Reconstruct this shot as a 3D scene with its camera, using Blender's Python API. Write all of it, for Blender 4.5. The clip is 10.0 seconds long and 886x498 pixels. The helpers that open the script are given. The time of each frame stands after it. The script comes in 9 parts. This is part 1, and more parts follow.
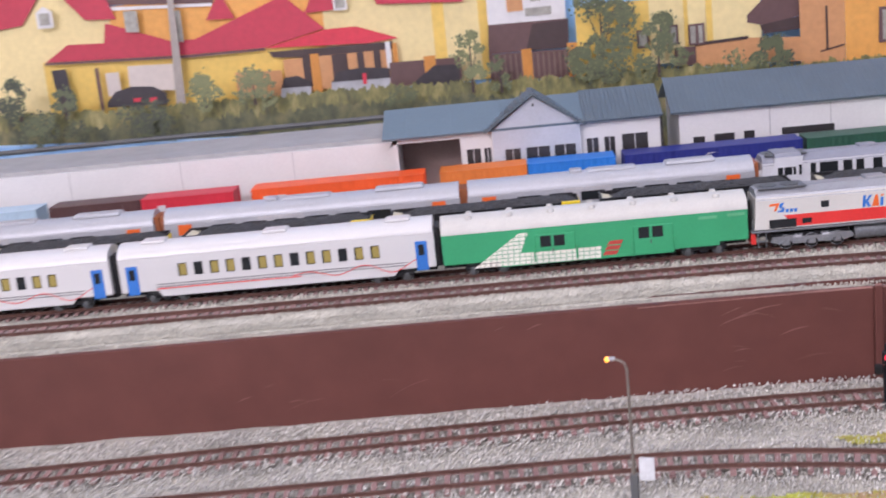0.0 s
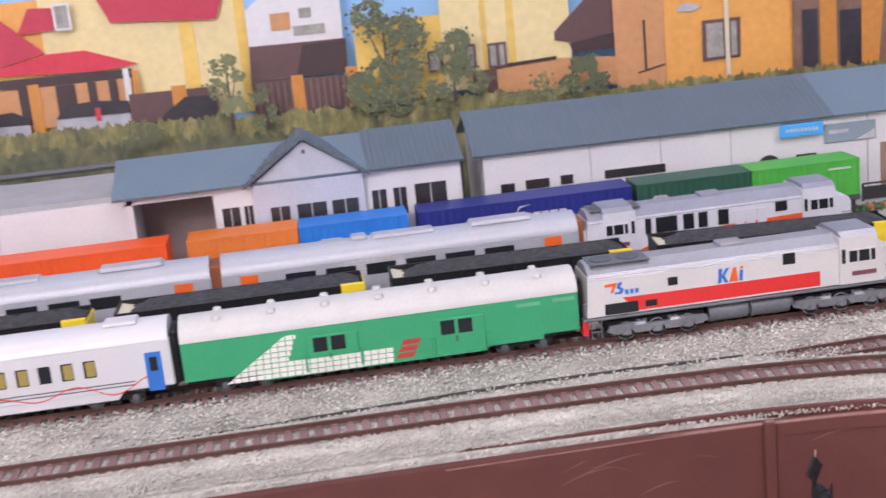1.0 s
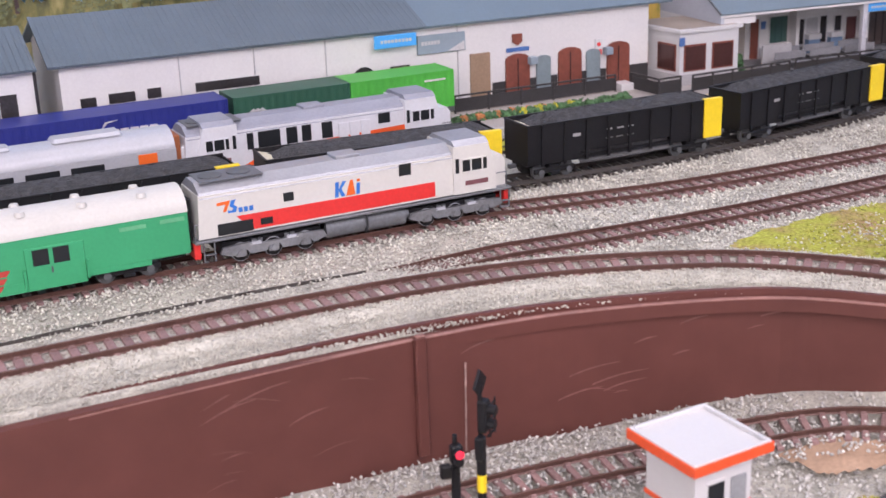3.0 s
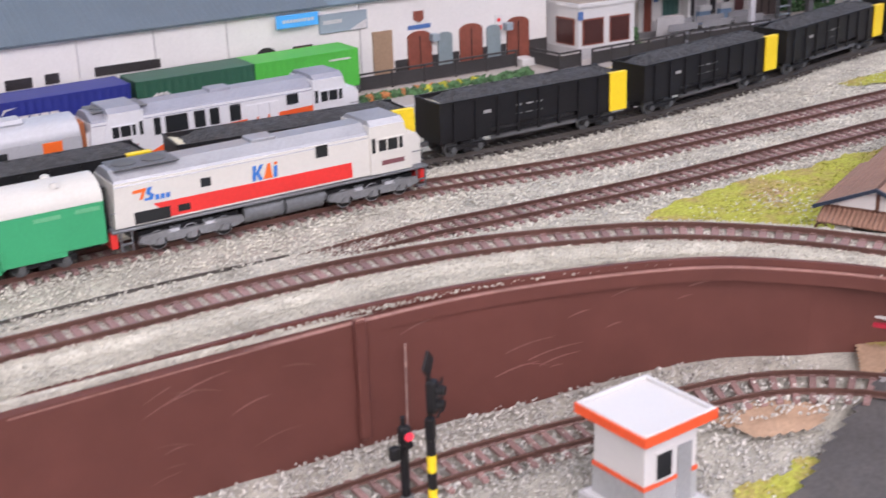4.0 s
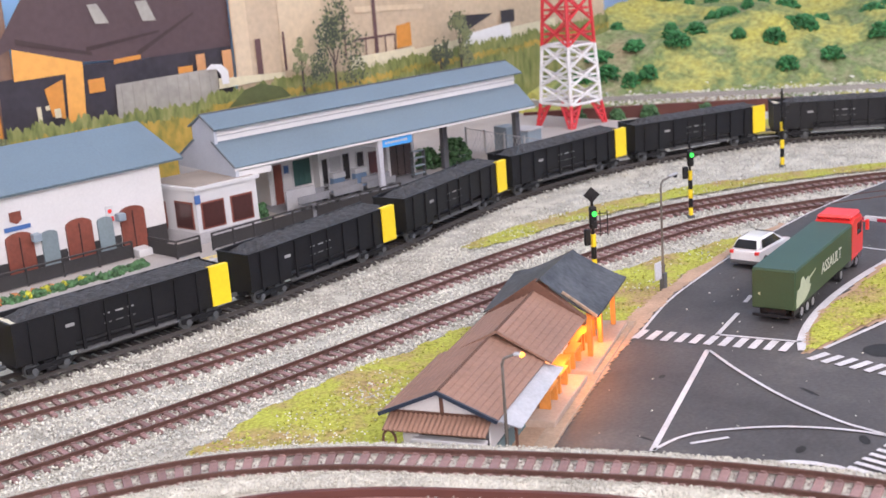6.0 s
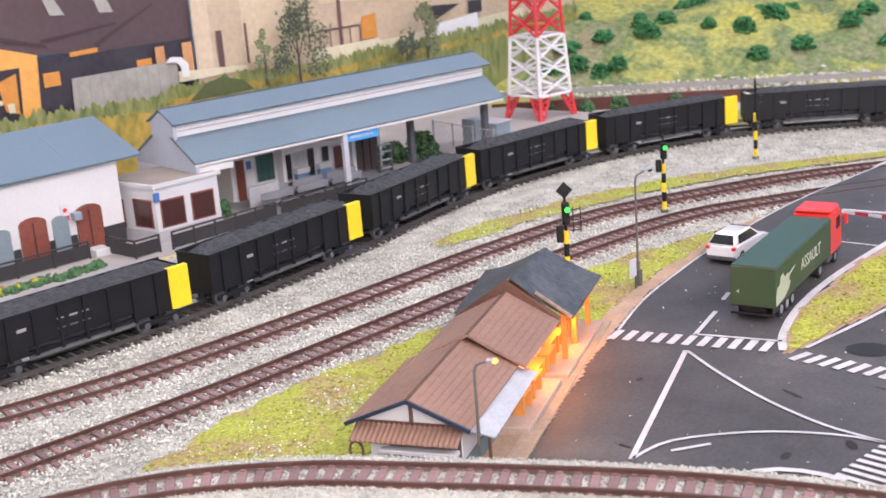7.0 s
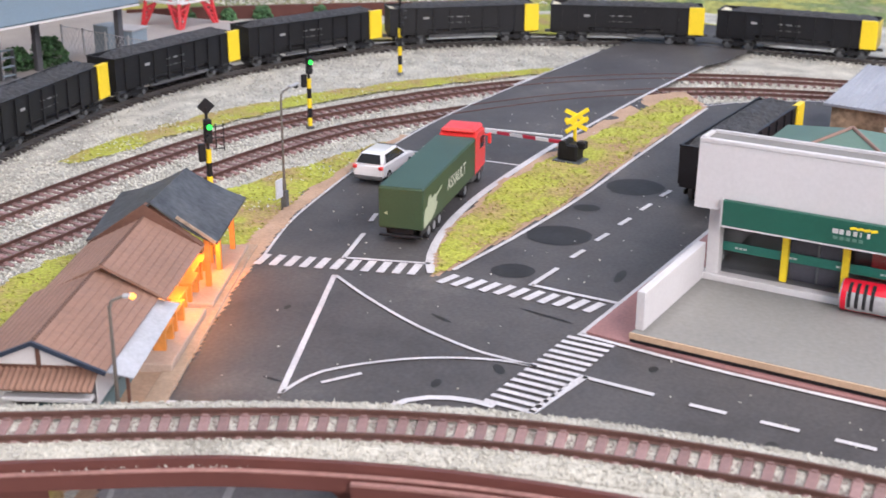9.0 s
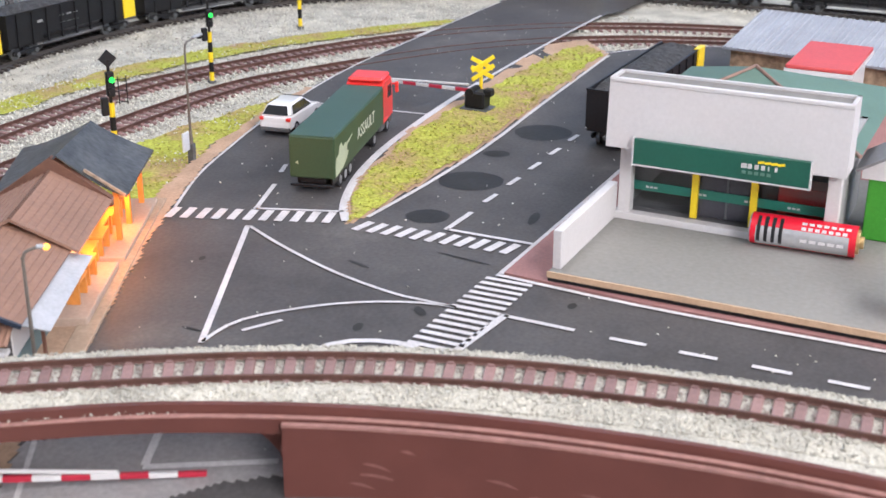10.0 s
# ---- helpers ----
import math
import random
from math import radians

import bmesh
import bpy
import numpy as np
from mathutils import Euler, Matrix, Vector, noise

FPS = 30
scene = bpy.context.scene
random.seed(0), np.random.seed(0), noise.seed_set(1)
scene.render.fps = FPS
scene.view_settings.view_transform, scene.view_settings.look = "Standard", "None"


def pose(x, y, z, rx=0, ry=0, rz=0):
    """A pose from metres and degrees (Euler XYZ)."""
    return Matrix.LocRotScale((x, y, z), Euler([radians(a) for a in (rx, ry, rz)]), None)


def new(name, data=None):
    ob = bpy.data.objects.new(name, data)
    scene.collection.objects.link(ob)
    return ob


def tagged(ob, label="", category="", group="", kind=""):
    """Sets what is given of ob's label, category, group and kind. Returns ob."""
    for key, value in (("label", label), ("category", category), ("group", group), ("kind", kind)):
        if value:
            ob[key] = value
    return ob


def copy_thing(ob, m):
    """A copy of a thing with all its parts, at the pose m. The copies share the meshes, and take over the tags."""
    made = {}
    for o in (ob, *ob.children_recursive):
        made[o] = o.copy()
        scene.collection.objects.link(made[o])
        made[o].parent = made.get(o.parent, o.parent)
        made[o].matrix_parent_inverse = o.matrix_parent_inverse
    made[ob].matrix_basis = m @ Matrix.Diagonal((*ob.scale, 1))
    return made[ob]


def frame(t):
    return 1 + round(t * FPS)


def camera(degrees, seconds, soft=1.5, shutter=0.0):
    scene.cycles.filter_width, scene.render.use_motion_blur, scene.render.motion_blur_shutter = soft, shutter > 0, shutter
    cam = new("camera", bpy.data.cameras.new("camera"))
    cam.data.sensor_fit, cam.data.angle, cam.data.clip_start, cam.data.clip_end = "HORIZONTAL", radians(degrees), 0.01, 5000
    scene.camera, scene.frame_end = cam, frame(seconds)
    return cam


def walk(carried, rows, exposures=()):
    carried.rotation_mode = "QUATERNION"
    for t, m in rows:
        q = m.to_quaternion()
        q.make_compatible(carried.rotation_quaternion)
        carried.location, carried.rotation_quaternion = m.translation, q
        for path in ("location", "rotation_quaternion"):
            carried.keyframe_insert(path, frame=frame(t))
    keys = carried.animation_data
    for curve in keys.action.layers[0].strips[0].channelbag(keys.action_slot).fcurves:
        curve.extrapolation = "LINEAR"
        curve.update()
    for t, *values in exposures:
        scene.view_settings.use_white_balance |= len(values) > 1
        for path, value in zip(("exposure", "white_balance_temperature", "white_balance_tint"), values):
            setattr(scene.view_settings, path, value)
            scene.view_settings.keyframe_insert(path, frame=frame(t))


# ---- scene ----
EXPOSURES = [(0, 0.16, 6220, 25), (0.5, 0.16, 6260, 25), (1.0, 0.22, 6300, 26), (2.0, 0.4, 6380, 26), (2.7, 0.4, 6420, 26), (4.3, 0.5, 6450, 21), (5.1, 0.72, 6400, 20), (5.6, 0.64, 6400, 20), (6.8, 0.72, 6390, 21), (7.5, 0.75, 6380, 21), (8.5, 0.67, 6340, 18), (9.0, 0.63, 6330, 17), (10, 0.67, 6300, 14)]
# PATH
cam = camera(38.41, 10.0, soft=1.5, shutter=0.25)
walk(cam, [
    (0.0, pose(-0.2141, -0.8623, 0.2274, 76.55, 5.69, 1.91)),
    (0.5, pose(-0.1879, -0.7257, 0.2304, 76.43, 6.16, -1.62)),
    (1.0, pose(-0.1897, -0.6425, 0.2296, 75.55, 5.62, -7.47)),
    (1.5, pose(-0.1935, -0.6020, 0.2300, 74.67, 4.68, -13.16)),
    (2.0, pose(-0.2109, -0.5894, 0.2209, 73.53, 3.61, -18.71)),
    (2.5, pose(-0.2147, -0.5845, 0.2163, 71.99, 2.33, -24.16)),
    (2.7, pose(-0.2045, -0.5878, 0.2146, 71.51, 1.95, -25.72)),
    (3.8, pose(-0.2326, -0.5804, 0.2088, 69.88, 2.10, -31.59)),
    (4.0, pose(-0.2277, -0.5754, 0.2143, 69.73, 1.87, -33.23)),
    (4.5, pose(-0.1664, -0.5728, 0.2205, 71.19, 3.26, -38.65)),
    (5.0, pose(-0.1349, -0.5857, 0.2361, 72.95, 3.82, -42.60)),
    (5.5, pose(-0.1333, -0.5902, 0.2352, 74.62, 4.11, -44.99)),
    (5.7, pose(-0.1297, -0.5926, 0.2353, 74.90, 4.15, -45.56)),
    (6.8, pose(-0.1099, -0.5937, 0.2338, 74.88, 4.55, -45.42)),
    (7.0, pose(-0.1059, -0.5747, 0.2323, 74.43, 4.35, -47.08)),
    (7.5, pose(-0.1121, -0.5506, 0.2339, 73.15, 3.94, -49.33)),
    (8.0, pose(-0.1032, -0.5504, 0.2390, 72.11, 3.07, -53.32)),
    (8.5, pose(-0.0917, -0.5579, 0.2349, 70.84, 0.96, -58.86)),
    (9.0, pose(-0.0825, -0.5554, 0.2299, 69.79, -0.25, -62.44)),
    (9.5, pose(-0.0837, -0.5536, 0.2238, 68.96, -0.65, -65.35)),
    (10.0, pose(-0.0885, -0.5482, 0.2214, 68.18, -0.32, -67.41)),
], EXPOSURES)
# END PATH
cam.data.dof.use_dof, cam.data.dof.focus_distance, cam.data.dof.aperture_fstop = True, 0.68, 26.0

# ---- light: white unseen panels for the exhibition room, positions guessed ----
CM = 0.01
wd = bpy.data.worlds.new("room_air")
scene.world = wd
wd.use_nodes = True
wd.node_tree.nodes["Background"].inputs[0].default_value = (0.93, 0.96, 1.0, 1)
wd.node_tree.nodes["Background"].inputs[1].default_value = 0.5


def panel_light(name, x, y, z, sx, sy, watts, col=(1, 0.985, 0.97)):
    d = bpy.data.lights.new(name, "AREA")
    d.shape, d.size, d.size_y, d.energy, d.color = "RECTANGLE", sx, sy, watts, col
    ob = new(name, d)
    ob.matrix_world = pose(x, y, z)
    return ob


panel_light("unseen_panel", 0.1, -1.85, 1.6, 2.0, 0.7, 31, (1, 0.965, 0.955))
# Added fill, hung low at the front left to brighten under the deck.
panel_light("unseen_panel", -1.35, -2.1, 1.2, 1.2, 0.7, 54, (1, 0.965, 0.955))
panel_light("unseen_panel", 1.0, -0.1, 1.6, 1.5, 0.5, 8, (1, 0.965, 0.955))
panel_light("unseen_panel", -0.6, 0.1, 1.6, 1.5, 0.5, 4.5, (1, 0.965, 0.955))

# ---- materials ----
MATS = {}


def shader(name):
    m = bpy.data.materials.new(name)
    m.use_nodes = True
    nt = m.node_tree
    return m, nt, nt.nodes["Principled BSDF"]


def pm(name, col, rough=0.5, metal=0.0, var=0.12, fine=6.0, coarse=0.4, bump=0.15, rnd=0.0, spec=0.5, island=0.0, dist=0.02):
    """A paint or mineral surface: two scales of noise in the colour, fine relief, optional variation per piece. Scales per cm."""
    if name in MATS:
        return MATS[name]
    m, nt, bs = shader(name)
    N, L = nt.nodes.new, nt.links.new
    tc = N("ShaderNodeTexCoord")
    n1, n2 = N("ShaderNodeTexNoise"), N("ShaderNodeTexNoise")
    n1.inputs["Scale"].default_value, n2.inputs["Scale"].default_value = fine * 100, coarse * 100
    n1.inputs["Detail"].default_value, n2.inputs["Detail"].default_value = 4, 3
    L(tc.outputs["Object"], n1.inputs["Vector"]), L(tc.outputs["Object"], n2.inputs["Vector"])
    add = N("ShaderNodeMath")
    add.operation = "ADD"
    L(n1.outputs["Fac"], add.inputs[0]), L(n2.outputs["Fac"], add.inputs[1])
    mr = N("ShaderNodeMapRange")
    mr.inputs["From Min"].default_value, mr.inputs["From Max"].default_value = 0.7, 1.3
    mr.inputs["To Min"].default_value, mr.inputs["To Max"].default_value = 1 - var, 1 + var
    L(add.outputs[0], mr.inputs["Value"])
    val = mr.outputs[0]
    if rnd or island:
        src = N("ShaderNodeNewGeometry").outputs["Random Per Island"] if island else N("ShaderNodeObjectInfo").outputs["Random"]
        r = N("ShaderNodeMapRange")
        k = island or rnd
        r.inputs["To Min"].default_value, r.inputs["To Max"].default_value = 1 - k, 1 + k
        L(src, r.inputs["Value"])
        mul = N("ShaderNodeMath")
        mul.operation = "MULTIPLY"
        L(val, mul.inputs[0]), L(r.outputs[0], mul.inputs[1])
        val = mul.outputs[0]
    mx = N("ShaderNodeVectorMath")
    mx.operation = "SCALE"
    mx.inputs[0].default_value = col
    L(val, mx.inputs["Scale"])
    L(mx.outputs[0], bs.inputs["Base Color"])
    bs.inputs["Roughness"].default_value, bs.inputs["Metallic"].default_value = rough, metal
    bs.inputs["Specular IOR Level"].default_value = spec
    if bump:
        b = N("ShaderNodeBump")
        b.inputs["Strength"].default_value, b.inputs["Distance"].default_value = bump, dist * CM
        L(n1.outputs["Fac"], b.inputs["Height"])
        L(b.outputs[0], bs.inputs["Normal"])
    MATS[name] = m
    return m


def glow(name, col, power):
    m, nt, bs = shader(name)
    bs.inputs["Base Color"].default_value = (*col, 1)
    bs.inputs["Emission Color"].default_value = (*col, 1)
    bs.inputs["Emission Strength"].default_value = power
    return m


def glassy(name, col, rough=0.08, trans=0.0):
    m, nt, bs = shader(name)
    bs.inputs["Base Color"].default_value = (*col, 1)
    bs.inputs["Roughness"].default_value = rough
    bs.inputs["Transmission Weight"].default_value = trans
    bs.inputs["IOR"].default_value = 1.45
    return m


WHITE = pm("white_paint", (0.60, 0.595, 0.60), 0.32, var=0.025, coarse=0.15, bump=0.02)
CARD = pm("white_card", (0.66, 0.645, 0.64), 0.7, var=0.05, coarse=0.25, bump=0.06)
SILVER = pm("silver_paint", (0.44, 0.45, 0.485), 0.45, 0.25, var=0.07, bump=0.08)
GREEN = pm("green_paint", (0.035, 0.34, 0.15), 0.35, var=0.06, bump=0.05)
REDP = pm("red_paint", (0.72, 0.04, 0.035), 0.35, var=0.08, bump=0.05)
BLUEP = pm("blue_paint", (0.03, 0.17, 0.55), 0.4, var=0.08, bump=0.05)
BLACK = pm("black_plastic", (0.009, 0.009, 0.011), 0.5, spec=0.35, var=0.25, bump=0.1)
DGREY = pm("dark_grey", (0.09, 0.095, 0.10), 0.5, var=0.2)
UNDER = pm("underframe_grey", (0.165, 0.175, 0.19), 0.42, 0.2, var=0.2, bump=0.2)
YELLOW = pm("yellow_paint", (0.85, 0.62, 0.02), 0.4, var=0.07, bump=0.05)
COAL = pm("coal", (0.045, 0.044, 0.046), 0.75, var=0.55, fine=9, coarse=2.5, bump=1.0, dist=0.12)
GLASS = glassy("dark_glass", (0.02, 0.022, 0.025), 0.08)
BALLAST = pm("ballast", (0.46, 0.445, 0.39), 0.9, var=0.4, fine=9, coarse=0.5, bump=1.0, dist=0.1)
STONE = pm("ballast_stone", (0.56, 0.545, 0.485), 0.85, var=0.2, fine=5, coarse=0.25, bump=0.3, island=0.34)
FINEST = pm("fine_ballast", (0.49, 0.475, 0.415), 0.95, var=0.25, fine=3, coarse=0.3, bump=0.3, island=0.12, spec=0.15)
DUSTB = pm("dusty_ballast", (0.34, 0.295, 0.27), 0.95, var=0.25, fine=3, coarse=0.3, bump=0.2, island=0.12, spec=0.15)
BRDUST = pm("brown_dust", (0.25, 0.175, 0.16), 0.95, var=0.25, fine=3, coarse=0.3, bump=0.2, island=0.14, spec=0.15)
LOWST = pm("grey_gravel", (0.50, 0.485, 0.455), 0.85, var=0.2, fine=5, coarse=0.25, bump=0.3, island=0.34)
RAIL = pm("rail_brown", (0.12, 0.062, 0.05), 0.4, 0.35, var=0.25, fine=10)
SLEEPER = pm("sleeper_brown", (0.245, 0.150, 0.142), 0.75, var=0.2, fine=10, rnd=0.22)
DARKRAIL = pm("rail_dark", (0.10, 0.09, 0.085), 0.4, 0.4, var=0.2, fine=10)
DARKSL = pm("sleeper_dark", (0.075, 0.065, 0.06), 0.75, var=0.2, fine=10)
BROWNW = pm("brown_wall_paint", (0.116, 0.0415, 0.034), 0.5, spec=0.3, var=0.13, fine=0.5, coarse=0.05, bump=0.12, dist=0.05)
SCUFF = pm("scuffed_paint", (0.185, 0.085, 0.072), 0.6, var=0.3, fine=4)
WORN = pm("worn_pink_edge", (0.27, 0.14, 0.12), 0.7, var=0.25, fine=3)
LINE = pm("road_paint", (0.533, 0.516, 0.525), 0.55, var=0.2, fine=8)
COAL_X = 30.7


def ramp_mat(name, stops, scale, bump=0.8, dist=0.1, rough=0.95, fine=5.0, speck=(0.68, 1.25)):
    """Flock and soil: patches of several colours by a coarse noise, speckled by a fine one. Scales per cm."""
    m, nt, bs = shader(name)
    N, L = nt.nodes.new, nt.links.new
    tc = N("ShaderNodeTexCoord")
    n1, n2 = N("ShaderNodeTexNoise"), N("ShaderNodeTexNoise")
    n1.inputs["Scale"].default_value, n1.inputs["Detail"].default_value, n1.inputs["Roughness"].default_value = scale * 100, 6, 0.68
    n2.inputs["Scale"].default_value, n2.inputs["Detail"].default_value = fine * 100, 3
    L(tc.outputs["Object"], n1.inputs["Vector"]), L(tc.outputs["Object"], n2.inputs["Vector"])
    cr = N("ShaderNodeValToRGB")
    el = cr.color_ramp.elements
    while len(el) < len(stops):
        el.new(0.5)
    for e, (pos, col) in zip(el, stops):
        e.position, e.color = pos, (*col, 1)
    L(n1.outputs["Fac"], cr.inputs[0])
    mr = N("ShaderNodeMapRange")
    mr.inputs["From Min"].default_value, mr.inputs["From Max"].default_value = 0.3, 0.7
    mr.inputs["To Min"].default_value, mr.inputs["To Max"].default_value = speck
    L(n2.outputs["Fac"], mr.inputs["Value"])
    sc = N("ShaderNodeVectorMath")
    sc.operation = "SCALE"
    L(cr.outputs[0], sc.inputs[0]), L(mr.outputs[0], sc.inputs["Scale"])
    L(sc.outputs[0], bs.inputs["Base Color"])
    bs.inputs["Roughness"].default_value = rough
    bs.inputs["Specular IOR Level"].default_value = 0.2
    bu = N("ShaderNodeBump")
    bu.inputs["Strength"].default_value, bu.inputs["Distance"].default_value = bump, dist * CM
    L(n2.outputs["Fac"], bu.inputs["Height"]), L(bu.outputs[0], bs.inputs["Normal"])
    return m


ASPH = ramp_mat("asphalt", [(0.30, (0.054, 0.051, 0.052)), (0.45, (0.074, 0.070, 0.071)), (0.58, (0.088, 0.083, 0.083)), (0.70, (0.125, 0.116, 0.112))], 0.13, bump=0.05, dist=0.02, rough=0.6, fine=5, speck=(0.86, 1.14))
# Asphalt with light put into its colour, as the deck shades the lower road.
LOWASPH = ramp_mat("lit_asphalt", [(0.30, (0.25, 0.238, 0.242)), (0.5, (0.285, 0.272, 0.276)), (0.70, (0.32, 0.306, 0.308))], 0.13, bump=0.05, dist=0.02, rough=0.55, fine=5, speck=(0.88, 1.12))
FLOCK = ramp_mat("grass_flock", [(0.34, (0.36, 0.24, 0.14)), (0.45, (0.38, 0.31, 0.11)), (0.53, (0.37, 0.38, 0.07)), (0.68, (0.43, 0.46, 0.08))], 0.22)
TUFT = ramp_mat("grass_tuft", [(0.30, (0.40, 0.30, 0.16)), (0.45, (0.40, 0.37, 0.11)), (0.6, (0.44, 0.47, 0.09))], 0.3, bump=0)
SAND = pm("pale_soil", (0.42, 0.28, 0.19), 0.9, var=0.2, fine=6, bump=0.6, dist=0.05)

# ---- mesh tools (all lengths in centimetres) ----


class Geo:
    def __init__(self):
        self.v, self.f = [], []

    def add(self, verts, faces):
        n = len(self.v)
        self.v += [tuple(p) for p in verts]
        self.f += [tuple(i + n for i in q) for q in faces]
        return self

    def box(self, x0, x1, y0, y1, z0, z1, c=0.0):
        if c <= 0:
            v = [(x, y, z) for z in (z0, z1) for y in (y0, y1) for x in (x0, x1)]
            return self.add(v, [(0, 2, 3, 1), (4, 5, 7, 6), (0, 1, 5, 4), (2, 6, 7, 3), (0, 4, 6, 2), (1, 3, 7, 5)])
        c = min(c, (x1 - x0) * 0.45, (y1 - y0) * 0.45, (z1 - z0) * 0.45)
        bm = bmesh.new()
        bmesh.ops.create_cube(bm, size=1, matrix=Matrix.LocRotScale(((x0 + x1) / 2, (y0 + y1) / 2, (z0 + z1) / 2), None, (x1 - x0, y1 - y0, z1 - z0)))
        bmesh.ops.bevel(bm, geom=bm.edges[:], offset=c, segments=1, affect="EDGES")
        self.add([p.co[:] for p in bm.verts], [[q.index for q in f.verts] for f in bm.faces])
        bm.free()
        return self

    def prism(self, poly, axis, a, b):
        """A polygon of two coordinates drawn along axis from a to b. axis x: (y, z); y: (x, z); z: (x, y)."""
        def put(p, t):
            return {"x": (t, p[0], p[1]), "y": (p[0], t, p[1]), "z": (p[0], p[1], t)}[axis]
        n = len(poly)
        v = [put(p, a) for p in poly] + [put(p, b) for p in poly]
        f = [tuple(range(n))[::-1], tuple(range(n, 2 * n))] + [(i, (i + 1) % n, n + (i + 1) % n, n + i) for i in range(n)]
        return self.add(v, f)

    def cyl(self, x, y, z, r, h, axis="z", n=12, r2=None):
        r2 = r if r2 is None else r2
        ring = [(math.cos(2 * math.pi * i / n), math.sin(2 * math.pi * i / n)) for i in range(n)]
        v = []
        for rr, t in ((r, 0), (r2, h)):
            for c, s in ring:
                v.append({"z": (x + rr * c, y + rr * s, z + t), "x": (x + t, y + rr * c, z + rr * s), "y": (x + rr * c, y + t, z + rr * s)}[axis])
        f = [tuple(range(n))[::-1], tuple(range(n, 2 * n))] + [(i, (i + 1) % n, n + (i + 1) % n, n + i) for i in range(n)]
        return self.add(v, f)

    def tube(self, a, b, r, n=6):
        a, b = Vector(a), Vector(b)
        m = (b - a).to_track_quat("Z", "Y").to_matrix().to_4x4()
        g = Geo().cyl(0, 0, 0, r, (b - a).length, "z", n)
        return self.add([a + m @ Vector(p) for p in g.v], g.f)

    def move(self, m):
        self.v = [tuple(m @ Vector(p)) for p in self.v]
        return self

    def mesh(self, name, m, smooth=False):
        me = bpy.data.meshes.new(name)
        me.from_pydata([(x * CM, y * CM, z * CM) for x, y, z in self.v], [], self.f)
        bm = bmesh.new()
        bm.from_mesh(me)
        bmesh.ops.recalc_face_normals(bm, faces=bm.faces)
        bm.to_mesh(me)
        bm.free()
        me.materials.append(m)
        if smooth:
            me.shade_smooth()
            me.set_sharp_from_angle(angle=radians(40))
        return me


def soften(geo, w, seg=2):
    """Round all edges of a solid."""
    bm = bmesh.new()
    vs = [bm.verts.new(q) for q in geo.v]
    for f in geo.f:
        bm.faces.new([vs[i] for i in f])
    bmesh.ops.recalc_face_normals(bm, faces=bm.faces)
    bmesh.ops.bevel(bm, geom=bm.edges[:], offset=w, segments=seg, affect="EDGES", clamp_overlap=True)
    bm.verts.index_update()
    g = Geo().add([q.co[:] for q in bm.verts], [[q.index for q in f.verts] for f in bm.faces])
    bm.free()
    return g


def part(name, geo, m, parent, label="", smooth=False, loc=None, rz=0.0):
    ob = new(name, geo if isinstance(geo, bpy.types.Mesh) else geo.mesh(name, m, smooth))
    ob.parent = parent
    if loc:
        ob.location = Vector(loc) * CM
    if rz:
        ob.rotation_euler.z = radians(rz)
    if label:
        ob["label"] = label
    return ob


def thing(name, x, y, z, rz, label, category, group="", kind=""):
    ob = new(name)
    ob.empty_display_size = 0.01
    ob.matrix_basis = pose(x * CM, y * CM, z * CM, 0, 0, rz)
    return tagged(ob, label, category, group, kind)


def struct(name, geo, m, label, category="structure", smooth=False):
    return tagged(new(name, geo.mesh(name, m, smooth)), label, category, kind="structure")


def spline(pts, step=0.5):
    """Catmull-Rom through the plan points, resampled evenly."""
    p = np.array(pts, float)
    p = np.vstack([2 * p[0] - p[1], p, 2 * p[-1] - p[-2]])
    out = []
    for i in range(1, len(p) - 2):
        n = max(2, int(np.linalg.norm(p[i + 1] - p[i]) / 0.25))
        t = np.linspace(0, 1, n, endpoint=False)[:, None]
        out.append(0.5 * (2 * p[i] + (p[i + 1] - p[i - 1]) * t + (2 * p[i - 1] - 5 * p[i] + 4 * p[i + 1] - p[i + 2]) * t**2 + (3 * p[i] - p[i - 1] - 3 * p[i + 1] + p[i + 2]) * t**3))
    q = np.vstack(out + [p[-2:-1]])
    s = np.r_[0, np.cumsum(np.linalg.norm(np.diff(q, axis=0), axis=1))]
    n = int(s[-1] / step)
    u = np.linspace(0, s[-1], n + 1)
    return np.stack([np.interp(u, s, q[:, 0]), np.interp(u, s, q[:, 1])], 1)


def normals(c):
    t = np.gradient(c, axis=0)
    t /= np.linalg.norm(t, axis=1, keepdims=True)
    return t, np.stack([-t[:, 1], t[:, 0]], 1)


def offset(c, d):
    return c + normals(c)[1] * d


def sweep(c, prof, z=0.0, zs=None):
    """A closed section (offset to the left of the way, height) drawn along the plan line c."""
    t, nrm = normals(c)
    g, k = Geo(), len(prof)
    zs = np.full(len(c), z) if zs is None else zs
    v = []
    for i in range(len(c)):
        for o, h in prof:
            v.append((c[i, 0] + nrm[i, 0] * o, c[i, 1] + nrm[i, 1] * o, zs[i] + h))
    f = [(i * k + j, (i + 1) * k + j, (i + 1) * k + (j + 1) % k, i * k + (j + 1) % k) for i in range(len(c) - 1) for j in range(k)]
    f += [tuple(range(k)), tuple((len(c) - 1) * k + j for j in range(k))[::-1]]
    return g.add(v, f)


def near_line(xy, c):
    """Signed distance of plan points to a plan line (left of it positive)."""
    xy, best, sign = np.asarray(xy, float), None, None
    cc = c[::4]
    d2 = ((xy[:, None, :] - cc[None]) ** 2).sum(-1)
    i = d2.argmin(1)
    t, nrm = normals(cc)
    return ((xy - cc[i]) * nrm[i]).sum(1)


